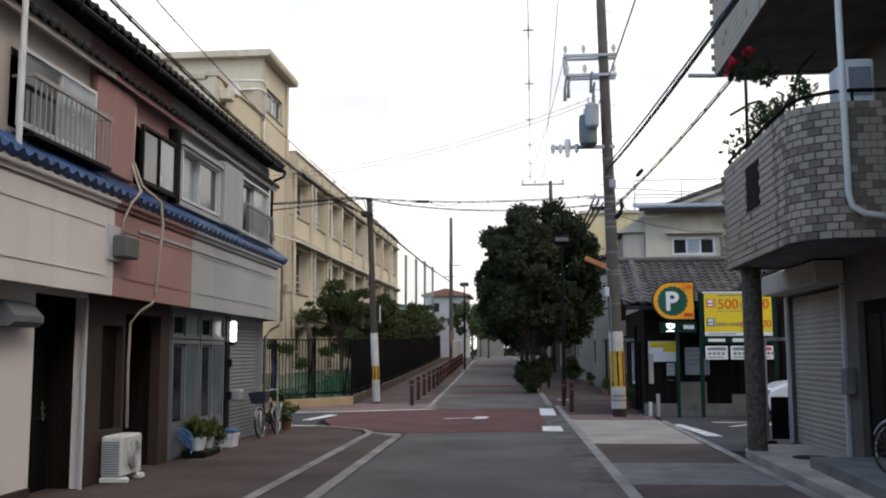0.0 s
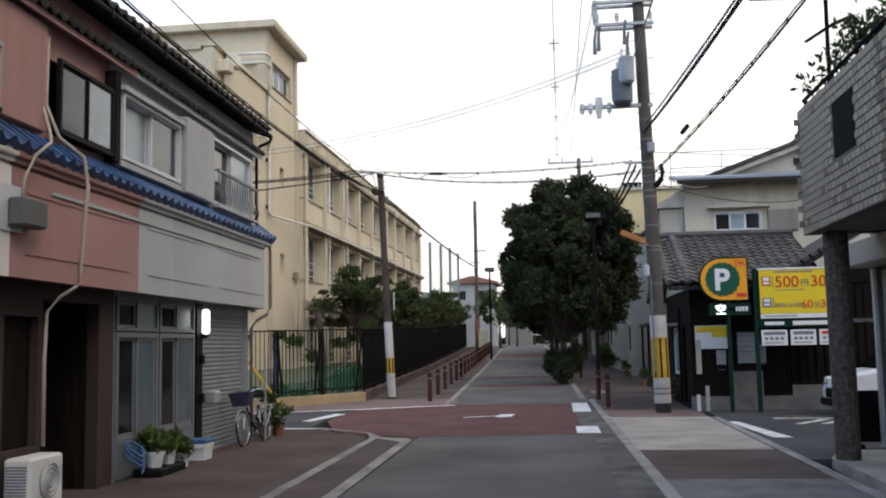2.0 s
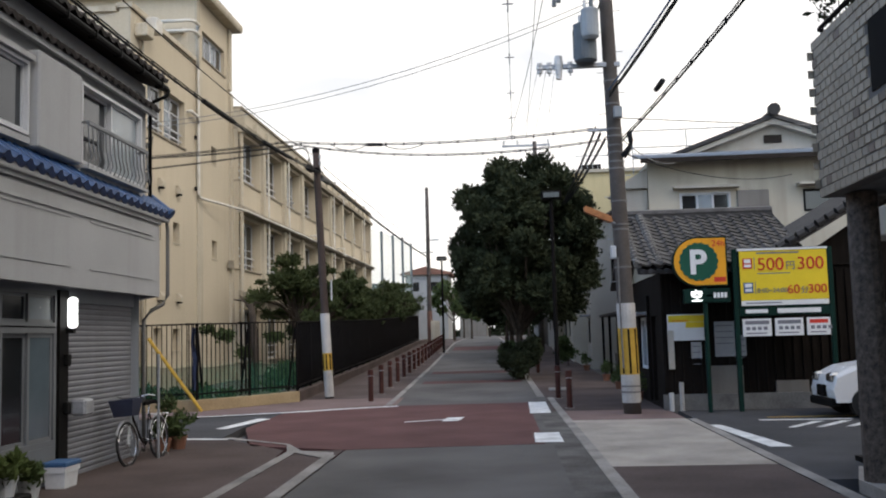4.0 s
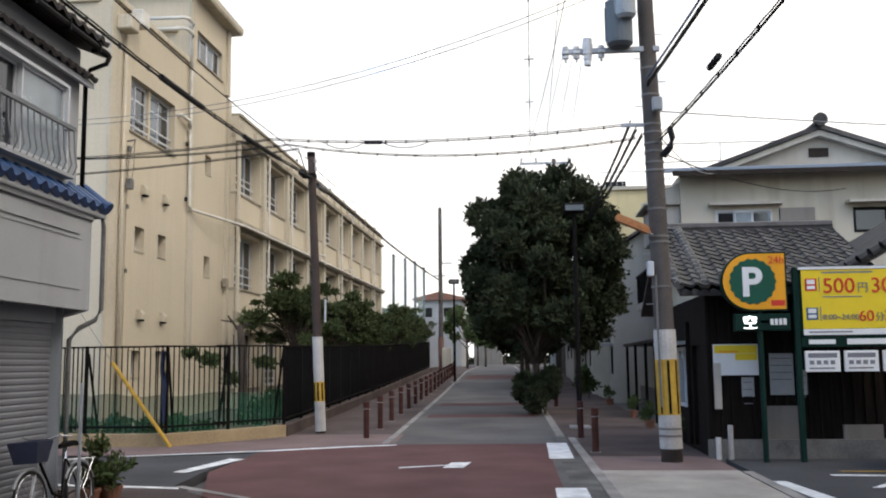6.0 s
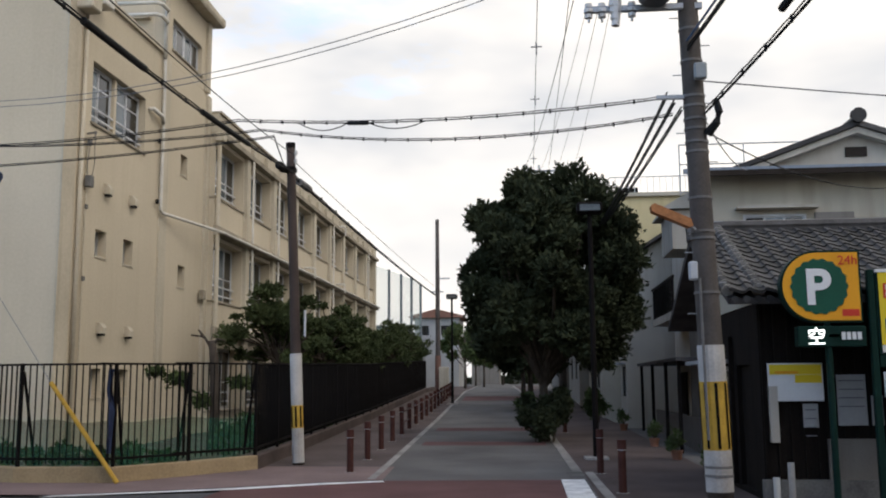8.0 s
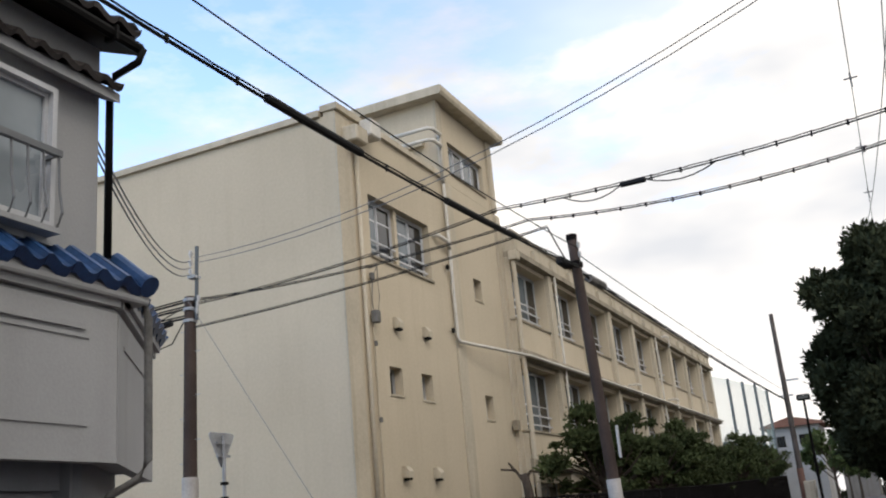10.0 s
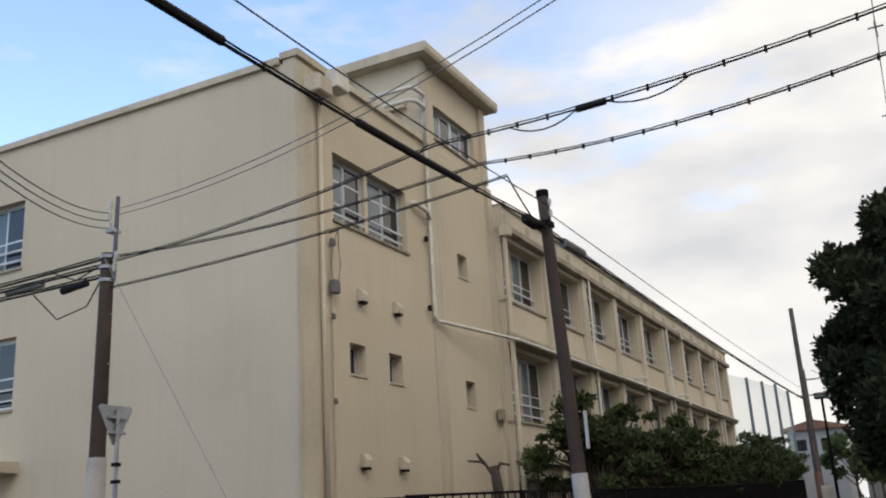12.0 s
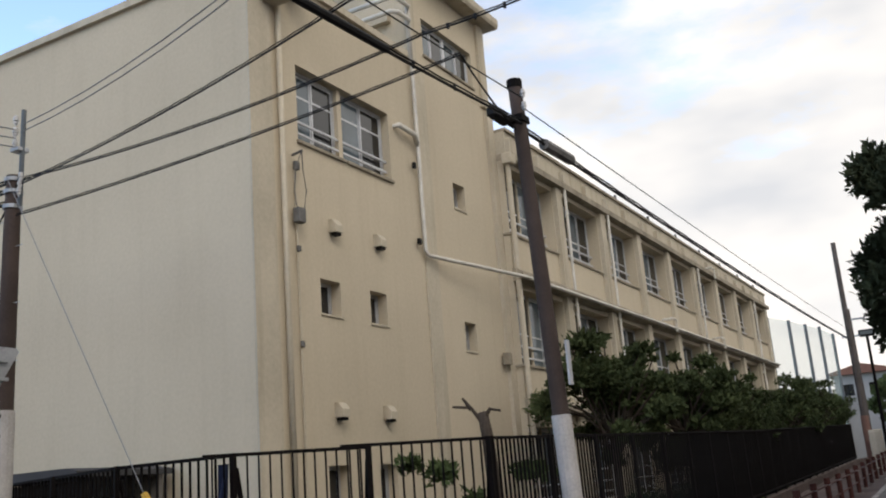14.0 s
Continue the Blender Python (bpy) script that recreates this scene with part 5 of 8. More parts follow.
for cx, cy, z0, z1, r, m in ((2.62, 24.62, 7.5, 8.25, 0.24, trafo_dark), (2.72, 24.4, 7.95, 8.5, 0.18, trafo_grey)):
    bm = bm_new()
    rings = []
    for z, k in ((z0 - 0.06, 0.7), (z0, 1.0), (z0 + 0.05, 1.0), (z1 - 0.06, 1.0), (z1, 1.04), (z1 + 0.03, 1.04), (z1 + 0.06, 0.75)):
        rings.append([bm.verts.new((cx + r * k * math.cos(a), cy + r * k * math.sin(a), z)) for a in [2 * math.pi * i / 18 for i in range(18)]])
    loft(bm, rings, True)
    tr = part("transformer", bm, m, rp, "grey steel transformer drum", smooth=False)
    for a in (0.6, 1.8, 3.2, 4.4):
        bm = bm_new()
        box(bm, cx + r * math.cos(a) - 0.02, cy + r * math.sin(a) - 0.02, z0 + 0.05, cx + r * math.cos(a) + 0.02, cy + r * math.sin(a) + 0.02, z1 - 0.08)
        part("cooling_fin", bm, m, tr)
    bm = bm_new()
    rod(bm, (cx - 0.1, cy, z1 + 0.05), (cx - 0.1, cy, z1 + 0.25), 0.035, 7)
    part("bushing", bm, porcelain, tr)
gbox("cable_box", 3.16, 24.6, 6.25, 3.34, 24.72, 6.5, trafo_grey, rp, 0.02)
gbox("cable_arm", 2.62, 24.84, 6.02, 3.3, 24.9, 6.08, galv, rp)
bm = bm_new()
tube(bm, [(3.34, 24.8, 5.45), (3.46, 24.7, 5.6), (3.5, 24.68, 5.75), (3.46, 24.7, 5.95)], 0.07, 8, 0.05)
part("closure", bm, rubber, rp, "black cable joint closure")
gbox("meter", 2.98, 24.72, 3.28, 3.1, 24.86, 3.55, alu_white, rp, 0.02)
bm = bm_new()
tube(bm, [(3.12, 24.72, 3.3), (3.12, 24.7, 2.4), (3.14, 24.7, 1.0)], 0.02, 6)
part("riser_pipe", bm, band_grey, rp)
lamp = thing("street_lamp", (3.1, 24.8, 4.05), "slanting street lamp with a rust-orange hood on the pole", "street lamp")
bm = bm_new()
prism(bm, [(2.45, 4.36), (2.5, 4.4), (3.02, 4.16), (3.05, 4.05), (2.98, 4.04), (2.46, 4.28)], 24.62, 24.8, "y")
bmesh.ops.recalc_face_normals(bm, faces=bm.faces)
part("hood", bm, mat("lamp_orange", (0.42, 0.17, 0.06), 0.6, 0.3, 5), lamp)
bm = bm_new()
rod(bm, (2.98, 24.71, 4.08), (3.18, 24.86, 3.98), 0.025, 7)
part("arm", bm, galv, lamp)

for o in (rp, lamp):
    o.location = far(o.location)
    o.scale = (1.03, 1.03, 1.03)

# pole at the school corner
LB, LT = Vector((-4.53, 32.4, 0.0)), Vector((-4.84, 32.45, 7.38))
lp = thing("utility_pole", LB, "slim brown utility pole with a white foot at the school corner", "utility pole", "utility poles")
tapered_pole(lp, LB, LT, 0.125, 0.1, pole_dark)
at_l = lambda z: LB.lerp(LT, (z - LB.z) / (LT.z - LB.z))
bm = bm_new()
tube(bm, [at_l(0.1), at_l(2.52)], 0.135, 14)
part("pole_sleeve", bm, pole_sleeve, lp)
stripes(lp, LB, LT, 0.86, 1.36, 0.14)
bm = bm_new()
disc(bm, LT, (0, 0, 1), 0.115, 0.12, 12)
part("cap", bm, black_metal, lp)
gbox("clamp", LT.x - 0.14, LT.y - 0.16, 6.75, LT.x + 0.14, LT.y + 0.1, 6.85, black_metal, lp)
gbox("cable_closure", LT.x - 0.18, LT.y - 0.7, 6.68, LT.x - 0.02, LT.y - 0.2, 6.86, rubber, lp, 0.04)
for dz in (0.0, -0.2):
    insulator(lp, LT.x + 0.14, LT.y - 0.05, 7.15 + dz, 0.6)
bm = bm_new()
box(bm, -4.43, 32.3, 2.9, -4.4, 32.4, 3.5)
part("sign_strip", bm, alu_white, lp)

# pole and give-way sign in the side street
PB, PT = Vector((-12.5, 29.7, -0.1)), Vector((-12.41, 29.7, 7.02))
pp = thing("utility_pole", PB, "brown utility pole with a white foot and cable clamps", "utility pole", "utility poles")
tapered_pole(pp, PB, PT, 0.16, 0.12, pole_dark)
bm = bm_new()
tube(bm, [PB.lerp(PT, 0.01), PB.lerp(PT, 0.48)], 0.165, 14)
part("pole_sleeve", bm, pole_sleeve, pp)
step_bolts(pp, PB, PT, 3.6, 6.5, 0.13)
bm = bm_new()
tube(bm, [(-12.25, 29.7, 6.5), (-12.22, 29.7, 8.1)], 0.04, 8)
part("extension_pipe", bm, trafo_dark, pp)
for z in (6.5, 6.75, 6.95):
    bm = bm_new()
    disc(bm, PB.lerp(PT, (z + 0.1) / 7.12), (0, 0, 1), 0.15, 0.06, 12)
    part("band", bm, galv, pp)
for z in (7.5, 7.7, 7.9):
    insulator(pp, -12.35, 29.65, z, 0.7)
gbox("clamp", -12.4, 29.6, 7.4, -12.2, 29.8, 7.46, galv, pp)
for k in range(3):
    insulator(pp, -12.15 + 0.02 * k, 29.6, 6.65 + 0.12 * k, 0.6)
gs = thing("road_sign", (-10.28, 28.0, 0), "grey back of a triangular give-way sign on a post", "road sign")
bm = bm_new()
rod(bm, (-10.28, 28.0, 0), (-10.28, 28.0, 3.8), 0.035, 10)
part("post", bm, galv, gs)
bm = bm_new()
prism(bm, [(27.66, 3.8), (27.7, 3.85), (28.3, 3.85), (28.34, 3.8), (28.03, 3.26), (27.97, 3.26)], -10.335, -10.32, "x")
bmesh.ops.recalc_face_normals(bm, faces=bm.faces)
part("sign_plate", bm, galv, gs)
for z in (3.65, 3.42):
    gbox("bracket", -10.318, 27.83, z, -10.27, 28.17, z + 0.04, galv, gs)
for z in (2.4, 2.7, 2.95):
    gbox("strap", -10.33, 27.95, z, -10.23, 28.05, z + 0.05, alu_dark, gs)

# far poles
for nm, x, yy, z1, r, m, lab in (("utility_pole", -5.15, 72.5, 12.5, 0.17, pole_concrete, "tall grey concrete utility pole beside the fence"), ("utility_pole", -6.0, 82.0, 10.3, 0.15, pole_concrete, "far grey utility pole with small arms"), ("utility_pole", 2.4, 60.0, 13.0, 0.17, pole_concrete, "utility pole with a crossarm above the street tree")):
    o = thing(nm, (x, yy, gz(yy)), lab, "utility pole", "utility poles")
    tapered_pole(o, (x, yy, gz(yy) - 0.2), (x, yy, z1), r, r * 0.7, m)
    if yy < 65:
        gbox("crossarm", x - 1.9, yy - 0.05, 12.72, x + 0.9, yy + 0.05, 12.84, galv, o)
        for dx in (-1.8, -1.0, 0.8):
            insulator(o, x + dx, yy, 12.9, 1.3)
    elif yy > 80:
        gbox("crossarm", x - 0.2, yy - 0.05, 9.6, x + 0.9, yy + 0.05, 9.7, galv, o)
        gbox("crossarm", x - 0.6, yy - 0.05, 8.6, x + 0.4, yy + 0.05, 8.7, galv, o)
    else:
        bm = bm_new()
        tube(bm, [(x, yy, gz(yy)), (x, yy, 3.6)], 0.19, 12)
        part("pole_sleeve", bm, mat("pole_brown_paint", (0.2, 0.11, 0.08), 0.8, 0.2), o)

# dark street lamps
for x, yy, h in ((2.15, 33.7, 5.75), (-3.4, 62.0, 5.6)):
    s = thing("street_lamp", (x, yy, gz(yy)), "dark brown street lamp with a flat box head", "street lamp", "brown street lamps")
    z = gz(yy)
    bm = bm_new()
    tube(bm, [(x, yy, z), (x, yy, z + h)], 0.075, 10, 0.055)
    part("post", bm, black_metal, s)
    bm = bm_new()
    box(bm, x - 0.3, yy - 0.2, z + h, x + 0.3, yy + 0.2, z + h + 0.26, 0.04)
    part("head", bm, black_metal, s)
    gbox("lens", x - 0.24, yy - 0.206, z + h + 0.05, x + 0.24, yy - 0.201, z + h + 0.2, glass_dark, s)
    gbox("foot_plate", x - 0.28, yy - 0.28, z - 0.02, x + 0.28, yy + 0.28, z + 0.06, kerbstone, s, 0.02)
bx = thing("control_cabinet", (-4.7, 71.6, gz(71)), "pale metal control cabinet beside a pole", "cabinet")
gbox("cabinet_body", -5.0, 71.4, gz(71), -4.4, 71.9, gz(71) + 1.9, school_trim, bx, 0.03)
gbox("cabinet_door", -4.96, 71.37, gz(71) + 0.15, -4.44, 71.398, gz(71) + 1.8, school_trim, bx, 0.01)

# ---- overhead cables ----


def cable(p, q, sag, r, material=None, label="black overhead cable across the street", n=14, beads=0, twist=0.0):
    p, q = (far(e) if abs(e[1] - 24.9) < 0.35 and 1.4 < e[0] < 3.6 else Vector(e) for e in (p, q))
    pts = [p.lerp(q, i / n) - Vector((0, 0, sag * 4 * (i / n) * (1 - i / n))) for i in range(n + 1)]
    t = thing("overhead_cable", p, label, "cable", "overhead cables")
    bm = bm_new()
    tube(bm, pts, r, 5)
    part("cable", bm, material or rubber, t)
    if twist:
        bm = bm_new()
        m = n * 3
        tube(bm, [p.lerp(q, i / m) - Vector((0, 0, sag * 4 * (i / m) * (1 - i / m) - twist * (1 + 0.12 * math.sin(i * 2.1)))) for i in range(m + 1)], r * 0.7, 4)
        part("messenger_wire", bm, material or rubber, t)
    if beads:
        for i in range(1, beads):
            c = p.lerp(q, i / beads) - Vector((0, 0, sag * 4 * (i / beads) * (1 - i / beads)))
            bm = bm_new()
            box(bm, c.x - 0.014, c.y - 0.014, c.z - 0.03, c.x + 0.014, c.y + 0.014, c.z + twist + 0.01)
            part("spacer", bm, material or rubber, t)
    return t


# along the row houses to the school corner
main_cable = cable((-4.6, -8, 8.88), (-4.72, 32.3, 6.69), 1.37, 0.02, label="thick black cable along the row houses", twist=0.05, beads=40, n=40)
cable((-4.35, -8, 9.4), (-4.7, 32.3, 7.1), 1.3, 0.01, label="thin cable above the row houses", n=30)
for y0, y1 in ((21.7, 23.6), (26.0, 28.7)):
    bm = bm_new()
    pts = []
    for k in range(5):
        f = (y0 + (y1 - y0) * k / 4 + 8) / 40.3
        pts.append((-4.6 - 0.12 * f, -8 + 40.3 * f, 8.88 - 2.19 * f - 1.37 * 4 * f * (1 - f) + 0.02))
    tube(bm, pts, 0.05, 8)
    part("sleeve", bm, rubber, main_cable)
# school corner onward along the facade
cable((-4.85, 32.5, 6.72), (-5.15, 72.5, 7.4), 0.15, 0.028, label="thick black cable along the school fence", twist=0.06, n=24)
cable((-4.85, 32.5, 7.1), (-5.15, 72.5, 7.95), 0.1, 0.01, n=24, label="thin cable along the school fence")
cable((-5.15, 72.5, 7.6), (-6.0, 82, 8.6), 0.3, 0.02)
bm = bm_new()
tube(bm, [(-4.86, 33.4, 6.72), (-4.86, 34.5, 6.76)], 0.09, 8)
solo("cable_closure", bm, concrete_old, "grey cable joint closure by the corner pole", "cable closure")
# across the side street to the parking pole
TIE_A, TIE_B, END_A, END_B = (-4.68, 27.96, 6.715), (-4.68, 29.5, 6.95), (2.825, 25.9, 6.27), (3.0, 26.1, 6.05)
spaced = "black cable across the street with hanging spacers"
cable(TIE_A, (-12.37, 29.67, 6.83), 0.12, 0.013, label=spaced, twist=0.035, n=20)
cable(END_A, TIE_A, 0.17, 0.012, label=spaced, twist=0.035, beads=17, n=20)
cable(TIE_B, (-12.37, 29.67, 6.93), 0.16, 0.013, label=spaced, twist=0.03, n=20)
cable(END_B, TIE_B, 0.3, 0.012, label=spaced, twist=0.03, beads=17, n=20)
cable((-4.7, 30.5, 7.08), (-12.37, 29.67, 6.34), 0.1, 0.013, label="black cable from the side street to the corner pole", twist=0.03, n=20)
cable((-4.7, 30.5, 7.08), (-4.82, 32.3, 6.62), 0.06, 0.014, label="black cable hanging beside the corner pole", n=10)
up_a, up_b = Vector(END_A), Vector(TIE_A)
for f0, f1, r, drop, m, lab in ((0.66, 0.71, 0.045, 0.0, rubber, "black cable joint over the street"), (0.52, 0.66, 0.01, 0.12, rubber, "hanging loop of black cable over the street"), (0.71, 0.84, 0.01, 0.14, rubber, "hanging loop of black cable over the street")):
    bm = bm_new()
    pts = []
    for k in range(7):
        f = f0 + (f1 - f0) * k / 6
        pts.append(up_a.lerp(up_b, f) - Vector((0, 0, 0.17 * 4 * f * (1 - f) + drop * 4 * (k / 6) * (1 - k / 6))))
    tube(bm, pts, r, 7)
    solo("cable_loop", bm, m, lab, "cable")
# to the upper left from the side street pole
for dz, r in ((0.0, 0.009), (0.12, 0.009)):
    cable((-12.32, 29.72, 7.75 + dz), (2.9, 24.9, 8.8 + dz), 0.85, r, cable_grey, "thin service wire above the side street")
for k in range(3):
    cable((-12.38, 29.67, 7.5 + 0.15 * k), (-5.17, 19.5, 5.65 + 0.08 * k), 0.55, 0.011, cable_grey, "thin service wire to the row house")
for k, zz in enumerate((6.65, 6.5, 6.3)):
    cable((-12.42, 29.72, zz + 0.3), (-40, 27.5, 6.4 + 0.2 * k), 0.35, 0.024, None, "black cable along the side street", twist=0.05)
bm = bm_new()
tube(bm, [(-12.92, 29.7, 6.55), (-13.52, 29.68, 6.48)], 0.075, 8)
solo("cable_closure", bm, rubber, "black cable joint closure beside a pole", "cable closure")
bm = bm_new()
tube(bm, [(-14.02, 29.64, 6.7), (-14.92, 29.59, 6.65)], 0.07, 8)
solo("cable_closure", bm, concrete_old, "grey cable joint closure beside a pole", "cable closure")
for pts in ([(-12.62, 29.72, 6.5), (-12.92, 29.72, 6.1), (-13.62, 29.67, 5.95), (-14.22, 29.62, 6.5)], [(-12.72, 29.72, 6.8), (-13.22, 29.72, 6.65), (-13.62, 29.67, 6.8), (-13.92, 29.67, 6.95)]):
    bm = bm_new()
    tube(bm, pts, 0.014, 5)
    solo("cable_loop", bm, rubber, "hanging loop of black cable beside a pole", "cable")
# over the parking side, toward the viewer
cable((2.95, 24.85, 8.7), (3.2, -12, 8.9), 0.5, 0.02, cable_grey, "power line above the pavement", n=20)
cable((3.1, 24.8, 6.75), (4.1, 8.5, 6.75), 0.15, 0.022, None, "bundle of black cables to the tiled building", twist=0.05, n=18)
cable((3.1, 24.8, 6.9), (4.2, 8.5, 6.95), 0.12, 0.02, plastic_blue, "blue cable to the tiled building", n=18)
cable((3.3, 24.75, 5.75), (4.6, 15.4, 6.6), 0.1, 0.02, None, "black cable to the tiled building", twist=0.06, beads=12)
bm = bm_new()
tube(bm, [(3.62, 21.9, 6.1), (3.68, 21.5, 6.15)], 0.05, 7)
solo("cable_closure", bm, rubber, "small black cable joint", "cable closure")
# along the street beyond the pole
for k in range(3):
    cable((2.8 + 0.1 * k, 24.95, 6.1 - 0.12 * k), (2.4, 60, 7.6 + 0.3 * k), 0.6, 0.02, None, "black cable bundle down the street", twist=0.06, n=22)
for dx in (-1.8, -1.0):
    cable((2.9 + dx, 60, 12.95), (2.7 + dx, -14, 11.0), 0.9, 0.012, cable_grey, "high-voltage wire along the street", n=26)
for i in range(9):
    f = 0.04 + 0.085 * i
    p = Vector((1.1, 60, 12.95)).lerp(Vector((0.9, -14, 11.0)), f)
    z = p.z - 0.9 * 4 * f * (1 - f)
    bm = bm_new()
    rod(bm, (p.x - 0.16, p.y, z + 0.02), (p.x + 0.16, p.y, z + 0.02), 0.022, 5)
    rod(bm, (p.x, p.y, z - 0.22), (p.x, p.y, z + 0.16), 0.024, 5)
    solo("line_marker", bm, cable_grey, "small grey cross-shaped spacer on a power line", "line spacer", "spacers on the power line")
cable((2.05, 24.72, 10.2), (0.6, 60, 12.95), 0.8, 0.012, cable_grey, "high-voltage wire along the street", n=18)
for k in range(3):
    cable((1.6 + 0.18 * k, 24.8, 7.4), (0.6 + 0.9 * k, 60, 11.8), 0.9, 0.005, cable_grey, "thin power line down the street", n=18)
cable((3.3, 24.9, 6.3), (30, 34, 7.5), 0.4, 0.012, cable_grey, "thin service wire to the houses")
cable((3.2, 24.9, 6.0), (6.0, 34.2, 6.9), 0.25, 0.012, cable_grey, "thin service wire to the cream house")
cable((3.2, 24.9, 5.6), (9.5, 34.2, 6.4), 0.35, 0.012, rubber, "thin service wire to the cream house")

# ---- tiled building on the east side ----
apt = thing("tiled_building", (8, 12, 0), "grey-brown tiled apartment building with rounded balconies", "building")
BX, BY0, BY1, RC = 4.45, 11.1, 15.75, 0.72


def balcony_path(y1, x_end=9.0):
    """Plan line of a balcony parapet: back edge, far corner, street face, round corner, near face. Gives point and outward normal."""
    pts = [(7.5, y1), (BX, y1), (BX, BY0 + RC)]
    for i in range(1, 9):
        a = math.pi / 2 * i / 8
        pts.append((BX + RC - RC * math.cos(a), BY0 + RC - RC * math.sin(a)))
    pts.append((x_end, BY0))
    return pts


def parapet(y1, z0, z1, hole=None):
    pts = balcony_path(y1)
    bm = bm_new()
    th = 0.16
    n = len(pts)
    inner = []
    for i, (x, y) in enumerate(pts):
        a, c = Vector((*pts[max(i - 1, 0)], 0)), Vector((*pts[min(i + 1, n - 1)], 0))
        d1 = (Vector((x, y, 0)) - a).normalized() if i else (c - Vector((x, y, 0))).normalized()
        d2 = (c - Vector((x, y, 0))).normalized() if i < n - 1 else d1
        d = (d1 + d2).normalized()
        s = Vector((-d.y, d.x, 0)) / max(0.5, d.dot(d1))
        inner.append((x + s.x * th, y + s.y * th))
    rings = []
    for (x, y), (u, v) in zip(pts, inner):
        rings.append([bm.verts.new((x, y, z0)), bm.verts.new((x, y, z1)), bm.verts.new((u, v, z1)), bm.verts.new((u, v, z0))])
    loft(bm, rings, True)
    bmesh.ops.recalc_face_normals(bm, faces=bm.faces)
    p = part("parapet", bm, grout, apt)
    bm = bm_new()
    bm.faces.new([bm.verts.new((x, y, z0 + 0.02)) for x, y in pts])
    r = bmesh.ops.extrude_face_region(bm, geom=bm.faces[:])
    for v in [g for g in r["geom"] if isinstance(g, bmesh.types.BMVert)]:
        v.co.z += 0.18
    bmesh.ops.recalc_face_normals(bm, faces=bm.faces)
    for v in bm.verts:
        v.co.x += 0.02
        v.co.y = v.co.y + 0.02 if v.co.y < 13 else v.co.y - 0.02
    part("balcony_floor", bm, concrete_old, apt)
    return p


par_low = parapet(BY1, 3.2, 5.0)
par_up = parapet(BY1 + 0.45, 6.85, 8.6)
# body of the building
b = bm_new()
wall(b, "x", 5.85, 8.0, 17.4, -0.1, 3.2, 0.2, [(14.05, 17.2, 0.05, 2.8), (11.9, 13.4, 0.2, 2.5)])
part("ground_wall", b, tile_wall, apt)
b = bm_new()
wall(b, "x", 6.6, 4.0, 15.6, 3.4, 13.0, 0.2, [(12.5, 14.6, 3.5, 5.6), (12.5, 14.6, 7.0, 9.2)])
part("upper_wall", b, tile_wall, apt)
gbox("far_wall", 6.802, 15.4, 3.4, 14, 15.6, 13.0, house_grey, apt)
gbox("side_wall", 6.052, 17.2, -0.1, 14, 17.4, 3.2, house_grey, apt)
gbox("storey_slab", 5.86, 8.0, 3.202, 14, 17.4, 3.38, concrete_old, apt)
gbox("near_wall", 6.802, 4.0, -0.1, 14, 4.2, 13.0, house_grey, apt)
gbox("rear_wall", 13.8, 4.21, -0.1, 14, 15.39, 13.0, house_grey, apt)
gbox("flat_roof", 6.5, 4.0, 13.002, 14, 15.6, 13.2, concrete_old, apt)
gbox("south_wall", 5.2, 8.0, -0.1, 5.84, 8.2, 13.0, house_grey, apt)
gbox("south_block", 5.2, 3.0, -0.1, 6.79, 7.99, 13.0, house_grey, apt)
window_unit(apt, "x", 6.62, 12.5, 14.6, 3.5, 5.6, 2, alu_dark, [glass_dark], depth=-0.1)
# near-black back, room shade given as colour
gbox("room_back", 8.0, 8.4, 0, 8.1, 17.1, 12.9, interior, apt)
# shutter and its casing
sh = shutter_slats(apt, 5.93, 14.06, 17.18, 0.06, 2.78, shutter_beige, 0.09, -0.014, 1)
gbox("shutter_casing", 5.4, 13.9, 2.82, 5.848, 17.35, 3.19, house_white, apt, 0.02)
gbox("shutter_guide", 5.8, 13.92, 0.06, 5.848, 14.04, 2.8, alu, apt)
gbox("shutter_guide", 5.8, 17.2, 0.06, 5.848, 17.32, 2.8, alu, apt)
gbox("dark_door", 5.95, 11.9, 0.2, 6.0, 13.4, 2.5, wood_dark, apt)
for yy in (12.1, 12.72):
    gbox("door_panel", 5.935, yy, 0.4, 5.949, yy + 0.5, 2.3, alu_dark, apt)
gbox("letter_box", 5.7, 13.55, 1.1, 5.845, 13.85, 1.5, concrete_old, apt, 0.02)
# mosaic column
bm = bm_new()
tube(bm, [(4.78, 15.45, 0.05 + 0.35 * k) for k in range(10)], 0.165, 14)
part("column", bm, mosaic, apt, "column clad in brown mosaic tiles")
# hatch in the low parapet: a near-black sheet stands in for its shaded hollow
bm = bm_new()
box(bm, BX - 0.012, 13.22, 3.99, BX + 0.01, 14.05, 4.71)
part("parapet_grille", bm, interior, par_low)
# rail on the low parapet
bm = bm_new()
pp_ = [(x, y, 5.14) for x, y in balcony_path(BY1 - 0.06, 6.2)[1:]]
tube(bm, [(x + 0.07, y, z) for x, y, z in pp_], 0.028, 6)
part("hand_rail", bm, black_metal, par_low)
for x, y in ((BX + 0.07, 15.6), (BX + 0.07, 14.2), (BX + 0.07, 12.8), (5.2, 11.2)):
    bm = bm_new()
    rod(bm, (x, y, 4.98), (x, y, 5.14), 0.02, 6)
    part("rail_post", bm, black_metal, par_low)
